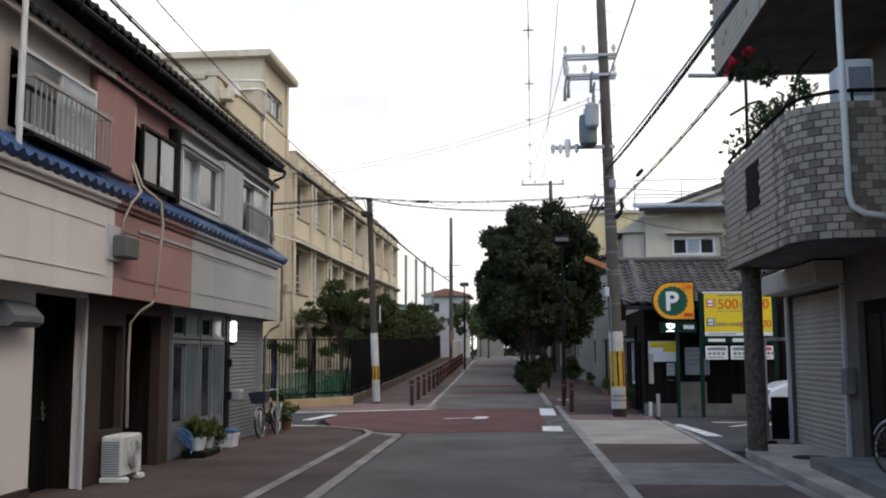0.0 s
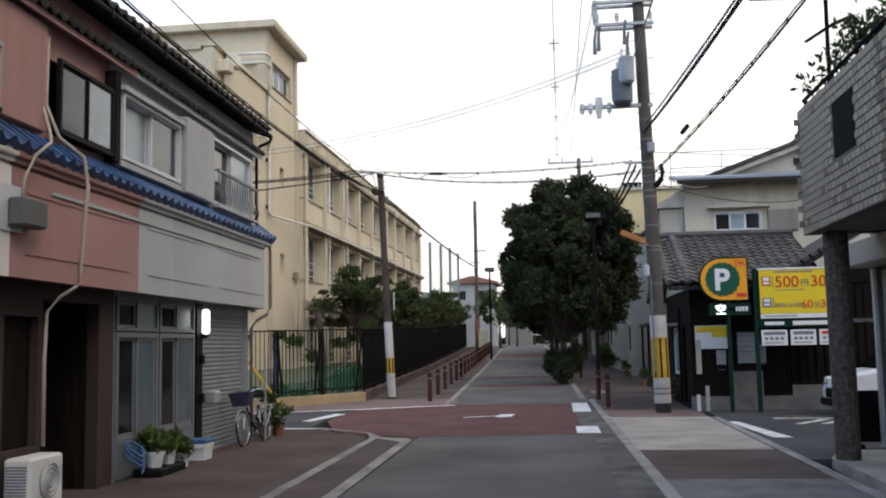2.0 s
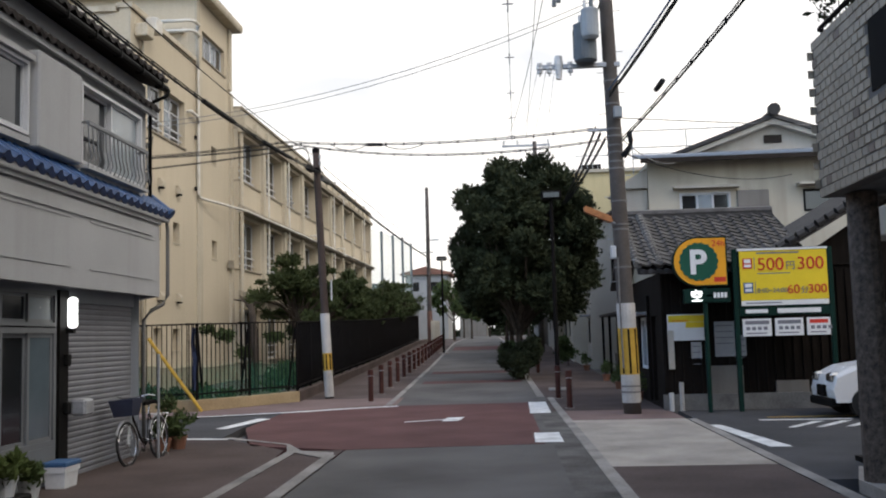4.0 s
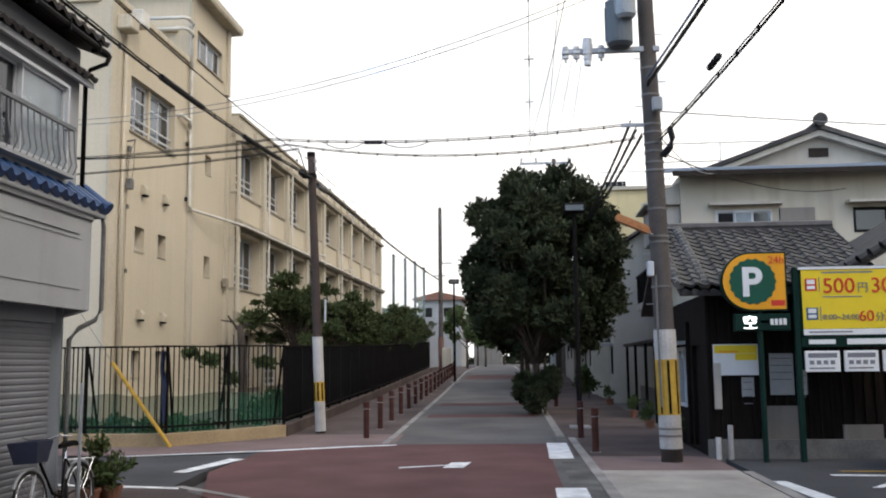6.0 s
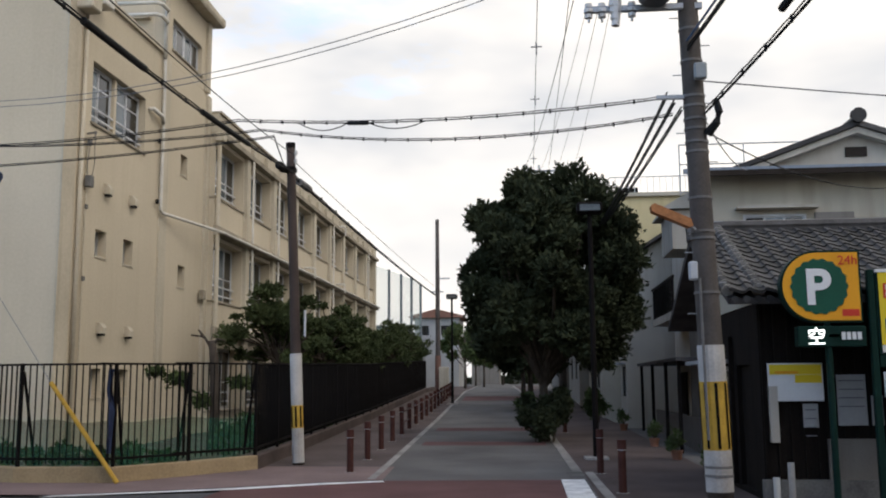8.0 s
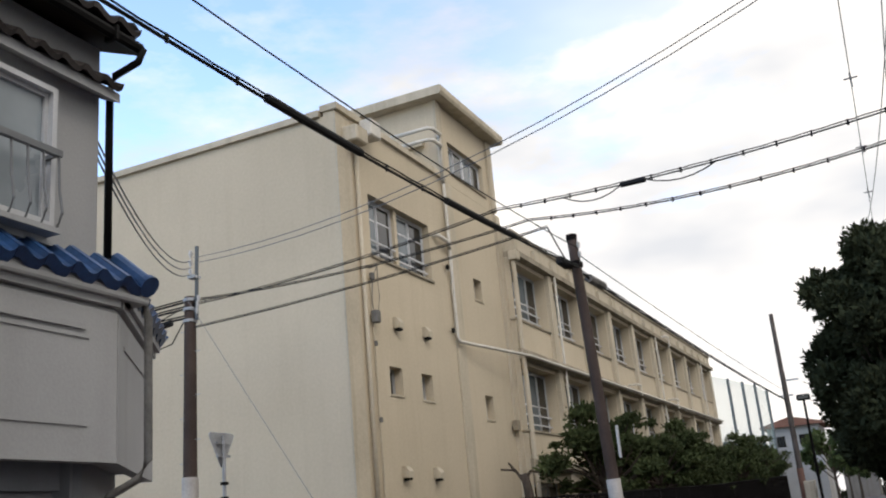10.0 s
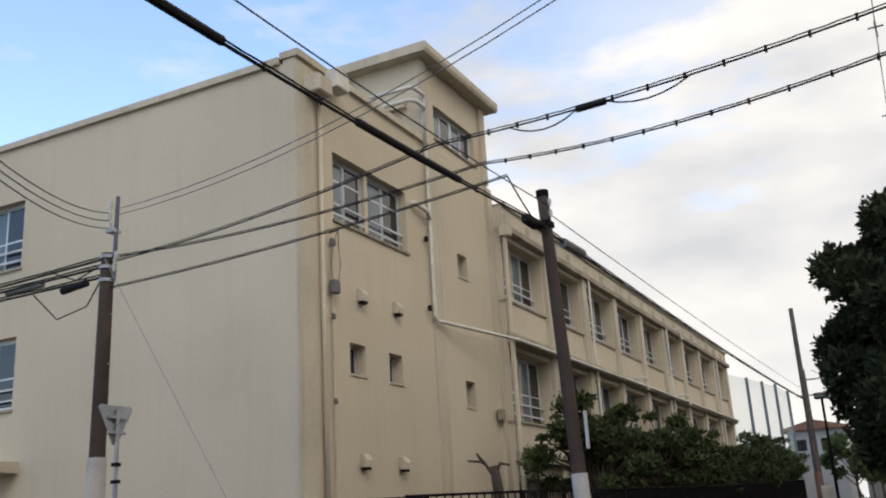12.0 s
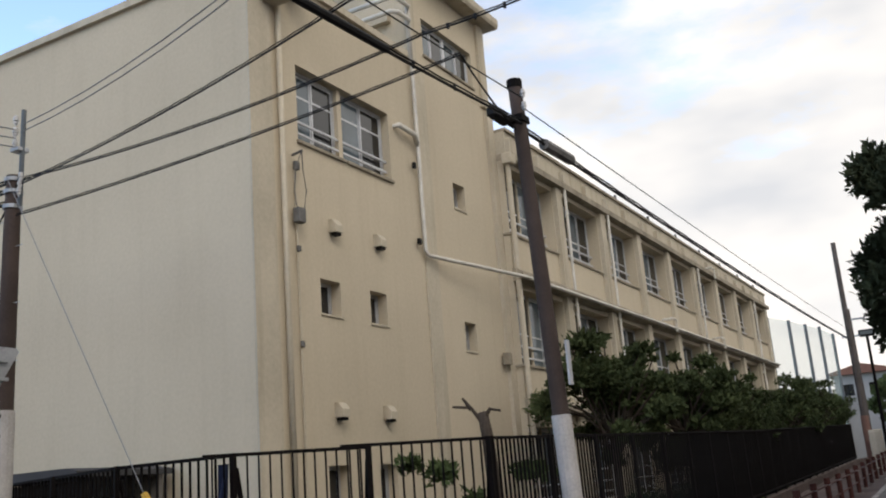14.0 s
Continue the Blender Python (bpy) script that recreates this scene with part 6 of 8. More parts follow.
# white downpipe on the round corner
bm = bm_new()
tube(bm, [(5.0, 10.98, 9.0), (5.02, 10.98, 3.75), (5.06, 10.98, 3.6), (5.2, 10.98, 3.5), (7.0, 10.98, 3.2)], 0.045, 8)
solo("downpipe", bm, pipe_white, "white rain downpipe on the tiled balcony", "pipe", smooth=True)
ac = thing("air_conditioner", (5.55, 11.9, 5.02), "white outdoor air conditioner unit on the balcony", "air conditioner")
gbox("casing", 5.25, 11.6, 5.1, 5.65, 12.3, 5.72, ac_white, ac, 0.03)
gbox("bracket", 4.95, 11.62, 5.02, 5.6, 11.68, 5.09, black_metal, ac)
gbox("bracket", 4.95, 12.2, 5.02, 5.6, 12.26, 5.09, black_metal, ac)
gbox("side_grille", 5.3, 11.585, 5.2, 5.6, 11.598, 5.6, sign_grey, ac)
# clothes pole with a bent bar
cp = thing("laundry_pole", (4.7, 14.9, 5.0), "dark metal laundry pole with bent arms on the balcony", "laundry pole")
bm = bm_new()
rod(bm, (4.7, 15.0, 4.9), (4.72, 15.0, 6.85), 0.028, 6)
part("post", bm, black_metal, cp)
bm = bm_new()
tube(bm, [(4.5, 15.3, 5.9), (4.7, 14.6, 5.92), (4.75, 14.2, 5.85), (4.76, 14.0, 5.6), (4.76, 13.95, 5.3)], 0.022, 6)
part("arm", bm, black_metal, cp)
bm = bm_new()
tube(bm, [(5.0, 13.2, 5.1), (5.0, 13.1, 5.75), (5.0, 12.8, 5.95), (5.0, 12.0, 5.98)], 0.022, 6)
part("arm", bm, black_metal, cp)
bm = bm_new()
tube(bm, [(4.45, 16.2, 6.88), (3.95, 16.2, 6.9)], 0.04, 7)
solo("cable_bracket", bm, galv, "small metal cable bracket on the upper balcony", "bracket")


def leaf_cloud(bm, blobs, n, size, seed, up=0.5, shell=0.55):
    """Leaf quads, thrown into and on uneven lobes. Each leaf is bent along its rib."""
    rng = random.Random(seed)
    tot = sum(b[3] ** 2 for b in blobs)
    verts, faces = [], []
    for bx_, by_, bz_, br_, sq in blobs:
        k = int(n * br_ ** 2 / tot)
        for _ in range(k):
            th, ph = rng.uniform(0, 2 * math.pi), math.acos(rng.uniform(-1, 1))
            d = Vector((math.sin(ph) * math.cos(th), math.sin(ph) * math.sin(th), math.cos(ph)))
            q = d * br_
            wob = 0.72 + 0.5 * noise.noise(Vector((bx_, by_, bz_)) + d * 2.3)
            rr = br_ * wob * (shell + (1 - shell) * rng.random() ** 0.5) * rng.uniform(0.86, 1.1)
            c = Vector((bx_ + d.x * rr, by_ + d.y * rr, bz_ + d.z * rr * sq))
            s = size * rng.uniform(0.6, 1.35)
            t1 = (d + Vector((rng.uniform(-1, 1), rng.uniform(-1, 1), rng.uniform(-1, 1) + up))).normalized()
            t2 = t1.cross(Vector((rng.uniform(-1, 1), rng.uniform(-1, 1), rng.uniform(-1, 1)))).normalized()
            nn = t1.cross(t2)
            i = len(verts)
            verts += [c - t1 * s, c + t2 * s * 0.45 + nn * s * 0.12, c + t1 * s, c - t2 * s * 0.45 + nn * s * 0.12]
            faces += [(i, i + 1, i + 2), (i, i + 2, i + 3)]
    return verts, faces


def leaves(name, parent, blobs, n, size, seed, material, label="", **kw):
    v, f = leaf_cloud(None, blobs, n, size, seed, **kw)
    me = bpy.data.meshes.new(name)
    o = ORIGIN.get(parent, Vector((0, 0, 0)))
    me.from_pydata([p - o for p in v], [], f)
    me.materials.append(material)
    ob = new(name, me)
    ob.parent = parent
    ORIGIN[ob] = o
    if label:
        ob["label"] = label
    return ob


def pot_plant(x, y, z, r, h, label, leaf, seed, n=260, pot=True, potmat=None, size=0.05):
    t = thing("potted_plant", (x, y, z), label, "plant", "potted plants")
    if pot:
        bm = bm_new()
        ph = 0.22
        rings = []
        for zz, k in ((0, 0.75), (ph * 0.8, 1.0), (ph * 0.8, 1.1), (ph, 1.1), (ph, 0.92), (ph * 0.8, 0.9)):
            rings.append([bm.verts.new((x + 0.13 * k * math.cos(a), y + 0.13 * k * math.sin(a), z + zz)) for a in [2 * math.pi * i / 12 for i in range(12)]])
        loft(bm, rings, True)
        part("pot", bm, potmat or terracotta, t)
    for k in range(4):
        bm = bm_new()
        rg = random.Random(seed + k)
        tube(bm, [(x, y, z + 0.15), (x + rg.uniform(-0.5, 0.5) * r, y + rg.uniform(-0.5, 0.5) * r, z + h * 0.7)], 0.012, 5, 0.005)
        part("stem", bm, bark, t)
    rg = random.Random(seed)
    blobs = [(x + rg.uniform(-0.5, 0.5) * r, y + rg.uniform(-0.5, 0.5) * r, z + h * rg.uniform(0.45, 0.9), r * rg.uniform(0.45, 0.75), 0.9) for _ in range(6)]
    leaves("foliage", t, blobs, n, size, seed, leaf, shell=0.3)
    return t


for i, (x, y, h, r) in enumerate(((4.72, 15.55, 0.7, 0.5), (4.7, 14.4, 0.9, 0.4), (4.75, 13.7, 0.9, 0.45), (4.8, 13.0, 0.8, 0.4), (4.95, 12.2, 0.7, 0.4))):
    pot_plant(x, y, 4.9, r, h, "leafy potted plant on the tiled balcony", leaf_mid if i else leaf_dark, 40 + i, 190)
t = thing("flowers", (4.6, 15.0, 6.4), "red geranium flowers hanging below the upper balcony", "flowers")
leaves("foliage", t, [(4.62, 15.2, 6.62, 0.25, 0.8), (4.7, 14.7, 6.5, 0.3, 0.8), (4.85, 14.2, 6.3, 0.3, 0.8)], 300, 0.06, 77, leaf_dark)
leaves("blossom", t, [(4.5, 15.3, 6.68, 0.14, 0.8), (4.5, 14.9, 6.74, 0.13, 0.8), (4.6, 14.2, 6.7, 0.12, 0.8)], 130, 0.045, 78, flower_red, "red blossoms")

# post and gate at the side of the shutter
g = thing("gate", (5.5, 17.7, 0), "dark sliding gate with a grey post at the parking lot", "gate")
bm = bm_new()
tube(bm, [(5.45, 17.6, 0), (5.45, 17.6, 2.02)], 0.05, 9)
part("post", bm, galv, g)
gbox("post_foot", 5.3, 17.45, 0.004, 5.6, 17.75, 0.07, black_metal, g)
gbox("gate_leaf", 5.55, 17.58, 0.1, 9.0, 17.64, 0.9, black_metal, g)
gbox("top_rail", 5.4, 17.57, 1.98, 6.0, 17.63, 2.04, galv, g)

# plain unseen blocks that close the street behind, added to cut sun and sky
for x0, x1, y0, y1, h, m in ((5.2, 15.0, -14.0, 2.9, 8.5, house_grey), (5.0, 15.0, -32.0, -14.5, 6.5, house_white), (-15.0, -5.2, -20.0, -3.3, 6.6, cream), (-15.0, -5.0, -36.0, -20.5, 7.5, house_grey)):
    cb = thing("street_house", ((x0 + x1) / 2, (y0 + y1) / 2, 0), "plain unseen block behind the viewer, added to shade the street", "house", "houses closing the street")
    gbox("house_wall", x0, y0, -0.1, x1, y1, h, m, cb)
    gbox("house_roof", x0 - 0.3, y0 - 0.1, h + 0.004, x1 + 0.3, y1 + 0.1, h + 0.2, concrete_old, cb)

# ---- parking signs ----
ps = thing("parking_sign", (5.0, 25.45, 0), "round green and orange parking sign on a dark green post", "sign")
bm = bm_new()
tube(bm, [(5.0, 25.5, 0), (5.0, 25.5, 2.75)], 0.05, 10)
part("post", bm, green_metal, ps)
SC = (4.87, 3.2)


def d_shape(r, right, ztop, zbot, n=20):
    pts = [(SC[0] + right, SC[1] + zbot), (SC[0] + right, SC[1] + ztop)]
    for i in range(n + 1):
        a = math.pi / 2 + math.pi * i / n
        pts.append((SC[0] + r * math.cos(a), SC[1] + r * math.sin(a)))
    return pts


bm = bm_new()
prism(bm, d_shape(0.53, 0.62, 0.53, -0.53), 25.42, 25.6, "y")
bmesh.ops.recalc_face_normals(bm, faces=bm.faces)
part("sign_case", bm, green_metal, ps)
bm = bm_new()
prism(bm, d_shape(0.5, 0.59, 0.5, -0.5), 25.405, 25.419, "y")
bmesh.ops.recalc_face_normals(bm, faces=bm.faces)
part("sign_face", bm, sign_orange, ps, "orange sign face")
bm = bm_new()
pts = []
for i in range(72):
    a = 2 * math.pi * i / 72
    r = 0.405 + 0.014 * math.cos(18 * a)
    pts.append((SC[0] + 0.02 + r * math.cos(a), SC[1] + r * math.sin(a)))
prism(bm, pts, 25.393, 25.404, "y")
bmesh.ops.recalc_face_normals(bm, faces=bm.faces)
part("green_disc", bm, sign_green, ps, "scalloped green disc")
letters("P", (SC[0] - 0.19, 25.385, SC[1] - 0.25), 0.72, sign_white, ps).data.offset = 0.02
letters("24h", (SC[0] + 0.3, 25.4, SC[1] + 0.32), 0.19, sign_red, ps)
gbox("logo_bar", SC[0] + 0.33, 25.398, SC[1] - 0.44, SC[0] + 0.57, 25.404, SC[1] - 0.34, sign_red, ps)
gbox("lower_box", 4.55, 25.42, 2.32, 5.52, 25.6, 2.62, green_metal, ps, 0.01)
letters("空", (4.68, 25.41, 2.37), 0.27, lit_white, ps)
for k in range(3):
    gbox("logo_bar", 4.98 + 0.02, 25.412, 2.44 + 0.02, 5.14, 25.418, 2.5, sign_green, ps)
for k in range(4):
    gbox("logo_bar", 5.17 + 0.075 * k, 25.41, 2.42, 5.225 + 0.075 * k, 25.418, 2.53, sign_white, ps)

ys = thing("price_sign", (6.7, 25.5, 0), "yellow parking price board on dark green posts", "sign")
for x in (5.66, 7.65):
    gbox("post", x - 0.05, 25.5, 0, x + 0.05, 25.6, 3.45, green_metal, ys, 0.01)
gbox("board_frame", 5.72, 25.5, 2.2, 7.6, 25.6, 3.46, green_metal, ys, 0.01)
gbox("yellow_board", 5.76, 25.485, 2.34, 7.58, 25.499, 3.4, sign_yellow, ys)
gbox("white_strip", 5.76, 25.484, 2.23, 7.58, 25.498, 2.335, sign_white, ys)
gbox("white_strip", 5.72, 25.47, 3.405, 7.6, 25.6, 3.45, sign_white, ys)
letters("500", (6.12, 25.478, 2.98), 0.38, sign_red, ys)
letters("円", (6.72, 25.478, 3.0), 0.2, sign_grey, ys)
letters("300", (6.95, 25.478, 2.98), 0.38, sign_red, ys)
letters("60", (6.72, 25.478, 2.47), 0.27, sign_red, ys)
letters("分", (7.0, 25.478, 2.48), 0.17, sign_grey, ys)
letters("300", (7.15, 25.478, 2.47), 0.27, sign_red, ys)
letters("8:00~24:00", (6.1, 25.478, 2.5), 0.14, sign_grey, ys)
for z, m in ((3.02, sign_red), (2.5, plastic_blue)):
    tile_ = gbox("symbol_box", 5.82, 25.476, z, 6.02, 25.484, z + 0.22, m, ys)
    gbox("symbol_bar", 5.85, 25.47, z + 0.12, 5.99, 25.475, z + 0.2, sign_white, tile_)
    gbox("symbol_bar", 5.85, 25.47, z + 0.03, 5.99, 25.475, z + 0.09, sign_white, tile_)
    gbox("divider", 6.06, 25.478, z - 0.02, 6.075, 25.484, z + 0.24, sign_grey, ys)
gbox("text_bar", 6.12, 25.478, 3.33, 7.0, 25.484, 3.36, sign_grey, ys)
gbox("text_bar", 6.12, 25.478, 2.9, 6.8, 25.484, 2.92, sign_grey, ys)
gbox("text_bar", 5.85, 25.478, 2.27, 6.6, 25.4835, 2.295, sign_grey, ys)
gbox("logo_panel", 5.72, 25.5, 2.02, 7.6, 25.56, 2.195, green_metal, ys)
gbox("logo_bar", 5.84, 25.49, 2.07, 6.3, 25.499, 2.15, sign_white, ys)
gbox("text_bar", 6.5, 25.49, 2.06, 7.4, 25.499, 2.16, sign_white, ys)
for x0, x1 in ((5.76, 6.36), (6.44, 7.02), (7.1, 7.58)):
    bd = gbox("notice_board", x0, 25.49, 1.58, x1, 25.55, 1.95, sign_white, ys, 0.006)
    gbox("text_bar", x0 + 0.05, 25.484, 1.83, x1 - 0.05, 25.489, 1.91, sign_grey if x0 < 7 else sign_red, bd)
    for k in range(4):
        gbox("text_bar", x0 + 0.07 + 0.12 * k, 25.484, 1.71, x0 + 0.15 + 0.12 * k, 25.489, 1.78, sign_grey, bd)
    gbox("text_bar", x0 + 0.06, 25.484, 1.63, x1 - 0.1, 25.489, 1.655, sign_grey, bd)

# ---- white car ----
car = thing("car", (8.6, 24.2, 0), "small white hatchback parked in the parking lot", "car")
bm = bm_new()
prof = [(6.95, 0.3), (6.9, 0.55), (6.98, 0.82), (7.3, 0.98), (7.75, 1.05), (8.25, 1.48), (8.7, 1.55), (9.8, 1.52), (10.2, 1.1), (10.3, 0.8), (10.25, 0.3)]
rings = []
for y, k, dz in ((23.45, 0.88, -0.12), (23.48, 0.96, -0.04), (23.6, 1.0, 0.0), (24.7, 1.0, 0.0), (24.82, 0.96, -0.04), (24.85, 0.88, -0.12)):
    rings.append([bm.verts.new((8.6 + (x - 8.6) * (0.97 + 0.03 * k), y, z if z < 0.4 else z + dz * (z - 0.3))) for x, z in prof])
loft(bm, rings, True)
bmesh.ops.recalc_face_normals(bm, faces=bm.faces)
part("body", bm, car_white, car, smooth=False)
bm = bm_new()
prism(bm, [(7.86, 1.06), (8.3, 1.44), (9.7, 1.44), (9.95, 1.06)], 23.42, 23.47, "y")
bmesh.ops.recalc_face_normals(bm, faces=bm.faces)
part("side_window", bm, glass_dark, car)
bm = bm_new()
bm.faces.new([bm.verts.new(p) for p in ((7.72, 23.58, 1.06), (8.2, 23.62, 1.49), (8.2, 24.68, 1.49), (7.72, 24.72, 1.06))])
bmesh.ops.solidify(bm, geom=bm.faces[:], thickness=0.02)
part("windscreen", bm, glass_dark, car)
for y0, y1 in ((23.55, 23.85), (24.45, 24.75)):
    gbox("headlight", 6.885, y0, 0.68, 7.1, y1, 0.86, chrome, car, 0.04)
gbox("grille", 6.87, 23.9, 0.4, 6.95, 24.4, 0.62, black_metal, car, 0.02)
gbox("bumper", 6.85, 23.5, 0.22, 7.05, 24.8, 0.38, alu_dark, car, 0.03)
for wx in (7.5, 9.65):
    for wy in (23.52, 24.78):
        bm = bm_new()
        disc(bm, (wx, wy, 0.285), (0, 1, 0), 0.285, 0.17, 20)
        wh = part("wheel", bm, tyre_mat, car)
        bm = bm_new()
        disc(bm, (wx, wy + (-0.09 if wy < 24 else 0.09), 0.285), (0, 1, 0), 0.18, 0.02, 14)
        part("rim", bm, chrome, wh)

# ---- old wooden house ----
old = thing("wooden_house", (6.5, 29, 0), "old dark wooden house with a grey clay tile roof", "house")
b = bm_new()
wall(b, "y", 26.35, 4.2, 9.6, -0.1, 3.1, 0.14)
part("south_wall", b, wood_dark, old)
for i in range(27):
    x = 4.22 + 0.2 * i
    gbox("batten", x, 26.315, 0.35, x + 0.03, 26.349, 3.0, wood_dark, old)
gbox("plinth", 4.15, 26.2, -0.1, 9.6, 26.345, 0.34, concrete_old, old)
gbox("wall_panel", 5.15, 26.28, 0.34, 5.9, 26.347, 0.95, house_grey, old)
gbox("wall_panel", 6.6, 26.28, 0.3, 7.3, 26.347, 0.6, house_grey, old)
b = bm_new()
wall(b, "x", 4.2, 26.49, 31.5, -0.1, 3.1, 0.14, [(27.0, 28.0, 0.1, 2.1), (28.6, 30.3, 0.8, 2.1)])
part("west_wall", b, wood_dark, old)
gbox("sliding_door", 4.28, 27.0, 0.1, 4.32, 28.0, 2.1, wood_dark, old)
gbox("awning", 3.75, 28.3, 2.15, 4.19, 30.6, 2.22, galv, old)
gbox("corner_post", 4.12, 28.2, 0.1, 4.19, 28.32, 2.6, wood_dark, old)
gbox("white_post", 4.3, 26.22, 0.9, 4.42, 26.34, 1.75, house_white, old)
window_unit(old, "x", 4.24, 28.6, 30.3, 0.8, 2.1, 2, alu_white, [glass_dark, glass_pale], depth=-0.08)
gbox("north_wall", 4.35, 31.36, -0.1, 9.6, 31.5, 3.1, house_grey, old)
gbox("east_wall", 9.46, 26.5, -0.1, 9.6, 31.35, 3.4, house_grey, old)
b = bm_new()
prism(b, [(25.75, 2.98), (25.75, 3.08), (28.9, 4.5), (32.0, 3.0), (32.0, 2.9), (28.9, 4.33)], 3.65, 7.4, "x")
bmesh.ops.recalc_face_normals(b, faces=b.faces)
roof_main = part("roof", b, brown_tile, old)
b = bm_new()
for dy in (0,):
    tube(b, [(3.6, 28.9, 4.68), (7.4, 28.9, 4.68)], 0.11, 8)
    box(b, 3.62, 28.75, 4.4, 7.4, 29.05, 4.62)
part("ridge", b, grey_tile, old)
b = bm_new()
prism(b, [(6.35, 3.15), (6.35, 3.27), (9.8, 5.25), (13.2, 3.3), (13.2, 3.18), (9.8, 5.1)], 25.7, 31, "y")
bmesh.ops.recalc_face_normals(b, faces=b.faces)
roof_wing = part("wing_roof", b, brown_tile, old)
b = bm_new()
prism(b, [(7.0, 3.1), (9.8, 4.9), (12.6, 3.1)], 26.3, 26.36, "y")
bmesh.ops.recalc_face_normals(b, faces=b.faces)
part("wing_gable", b, wood_dark, old)
gbox("wing_wall", 9.61, 26.3, -0.1, 12.6, 26.42, 3.1, wood_dark, old)
gbox("wing_east", 12.48, 26.43, -0.1, 12.6, 30.5, 3.2, wood_dark, old)
gbox("verge_board", 6.3, 25.66, 3.1, 6.44, 25.698, 3.25, wood_eave, old)
b = bm_new()
for k in range(16):
    c = Vector((6.4, 25.72, 3.32)).lerp(Vector((9.8, 25.72, 5.32)), (k + 0.5) / 16)
    disc(b, c, (3.4, 0, 2.0), 0.1, 0.17, 8)
part("verge_tiles", b, grey_tile, old)
for k in range(22):
    b = bm_new()
    disc(b, (3.75 + 0.17 * k, 25.74, 3.06), (0, 1, 0), 0.055, 0.06, 8)
    part("eave_tile", b, grey_tile, old)
for vx, vr in ((3.66, 0.1), (4.12, 0.11)):
    for k in range(15):
        c = Vector((vx, 25.82, 3.2)).lerp(Vector((vx, 28.8, 4.62)), (k + 0.5) / 15)
        b = bm_new()
        disc(b, c, (0, 3.0, 1.3), vr, 0.19, 9)
        part("verge_tile", b, grey_tile, old)
        b = bm_new()
        disc(b, c + Vector((0, -0.1, -0.045)), (0, 3.0, 1.3), vr * 0.97, 0.03, 9)
        part("verge_mortar", b, mortar_pale, old)
b = bm_new()
prism(b, [(26.4, 3.05), (28.9, 4.3), (31.4, 3.05)], 4.18, 4.26, "x")
bmesh.ops.recalc_face_normals(b, faces=b.faces)
part("west_gable", b, house_cream, old)
# papers and boards on the wall
nb = thing("notice_board", (4.7, 26.28, 1.5), "faded white notice board with a yellow heading", "notice board")
gbox("board", 4.3, 26.26, 1.52, 5.12, 26.31, 2.1, sign_white, nb, 0.005)
gbox("heading", 4.32, 26.255, 1.93, 5.1, 26.259, 2.08, sign_yellow, nb)
gbox("heading", 4.7, 26.255, 1.8, 5.1, 26.259, 1.925, sign_yellow, nb)
gbox("text_bar", 4.4, 26.25, 1.94, 4.75, 26.254, 1.98, sign_orange, nb)
for x0, x1, z0, z1 in ((4.8, 5.03, 1.12, 1.48), (5.32, 5.76, 1.15, 1.92), (5.82, 6.0, 1.15, 1.6)):
    bm = bm_new()
    sheet(bm, [0, 0.5, 1], [0, 0.5, 1], lambda u, v: (x0 + (x1 - x0) * u, 26.3 - 0.006 * math.sin(3 * u + 2 * v), z0 + (z1 - z0) * v))
    bmesh.ops.solidify(bm, geom=bm.faces[:], thickness=0.004)
    o = solo("poster", bm, paper, "weathered paper poster on the wooden wall", "poster", "posters on the wooden wall")
    for k in range(4):
        gbox("text_bar", x0 + 0.03, 26.287, z1 - 0.1 - 0.13 * k, x1 - 0.04, 26.29, z1 - 0.085 - 0.13 * k, sign_grey, o)
for x, m in ((4.28, ac_white), (4.5, pole_sleeve)):
    bm = bm_new()
    rod(bm, (x, 26.0, 0.0), (x, 26.0, 0.62 if x > 4.4 else 0.4), 0.05, 9)
    solo("stub_post", bm, m, "short pale post by the wooden wall", "post")
# ---- cream two-storey house behind ----
ch = thing("cream_house", (10, 38, 0), "cream two-storey house with blue metal and grey tile roofs", "house")
b = bm_new()
wall(b, "y", 34.4, 5.0, 16.0, -0.1, 7.15, 0.15, [(5.95, 7.5, 5.45, 6.1), (9.7, 11.5, 5.4, 6.1)])
part("south_wall", b, house_cream, ch)
gbox("west_wall", 5.0, 34.552, -0.1, 5.15, 40, 7.15, house_white, ch)
gbox("north_wall", 5.0, 40.0, -0.1, 16.0, 40.15, 7.15, house_white, ch)
gbox("east_wall", 15.85, 34.552, -0.1, 16.0, 39.99, 7.15, house_white, ch)
window_unit(ch, "y", 34.38, 5.95, 7.5, 5.45, 6.1, 3, alu_white, [glass_dark, glass_pale], depth=-0.1)
gbox("window_hood", 5.75, 34.1, 6.22, 7.75, 34.39, 6.29, house_white, ch)
gbox("storm_shutter", 7.7, 34.3, 5.42, 8.65, 34.396, 6.12, house_grey, ch, 0.01)
window_unit(ch, "y", 34.38, 9.7, 11.5, 5.4, 6.1, 2, alu_dark, [glass_dark], depth=-0.1)
gbox("window_hood", 9.5, 34.0, 6.2, 11.7, 34.39, 6.27, house_white, ch)
b = bm_new()
prism(b, [(33.7, 7.1), (33.7, 7.2), (35.6, 7.6), (35.6, 7.45)], 4.7, 16.3, "x")
bmesh.ops.recalc_face_normals(b, faces=b.faces)
part("lower_roof", b, roof_blue, ch)
gbox("roof_fascia", 4.7, 33.66, 6.98, 16.3, 33.7, 7.12, wood_eave, ch)
b = bm_new()
prism(b, [(5.7, 7.2), (9.1, 8.42), (12.5, 7.2)], 35.3, 35.42, "y")
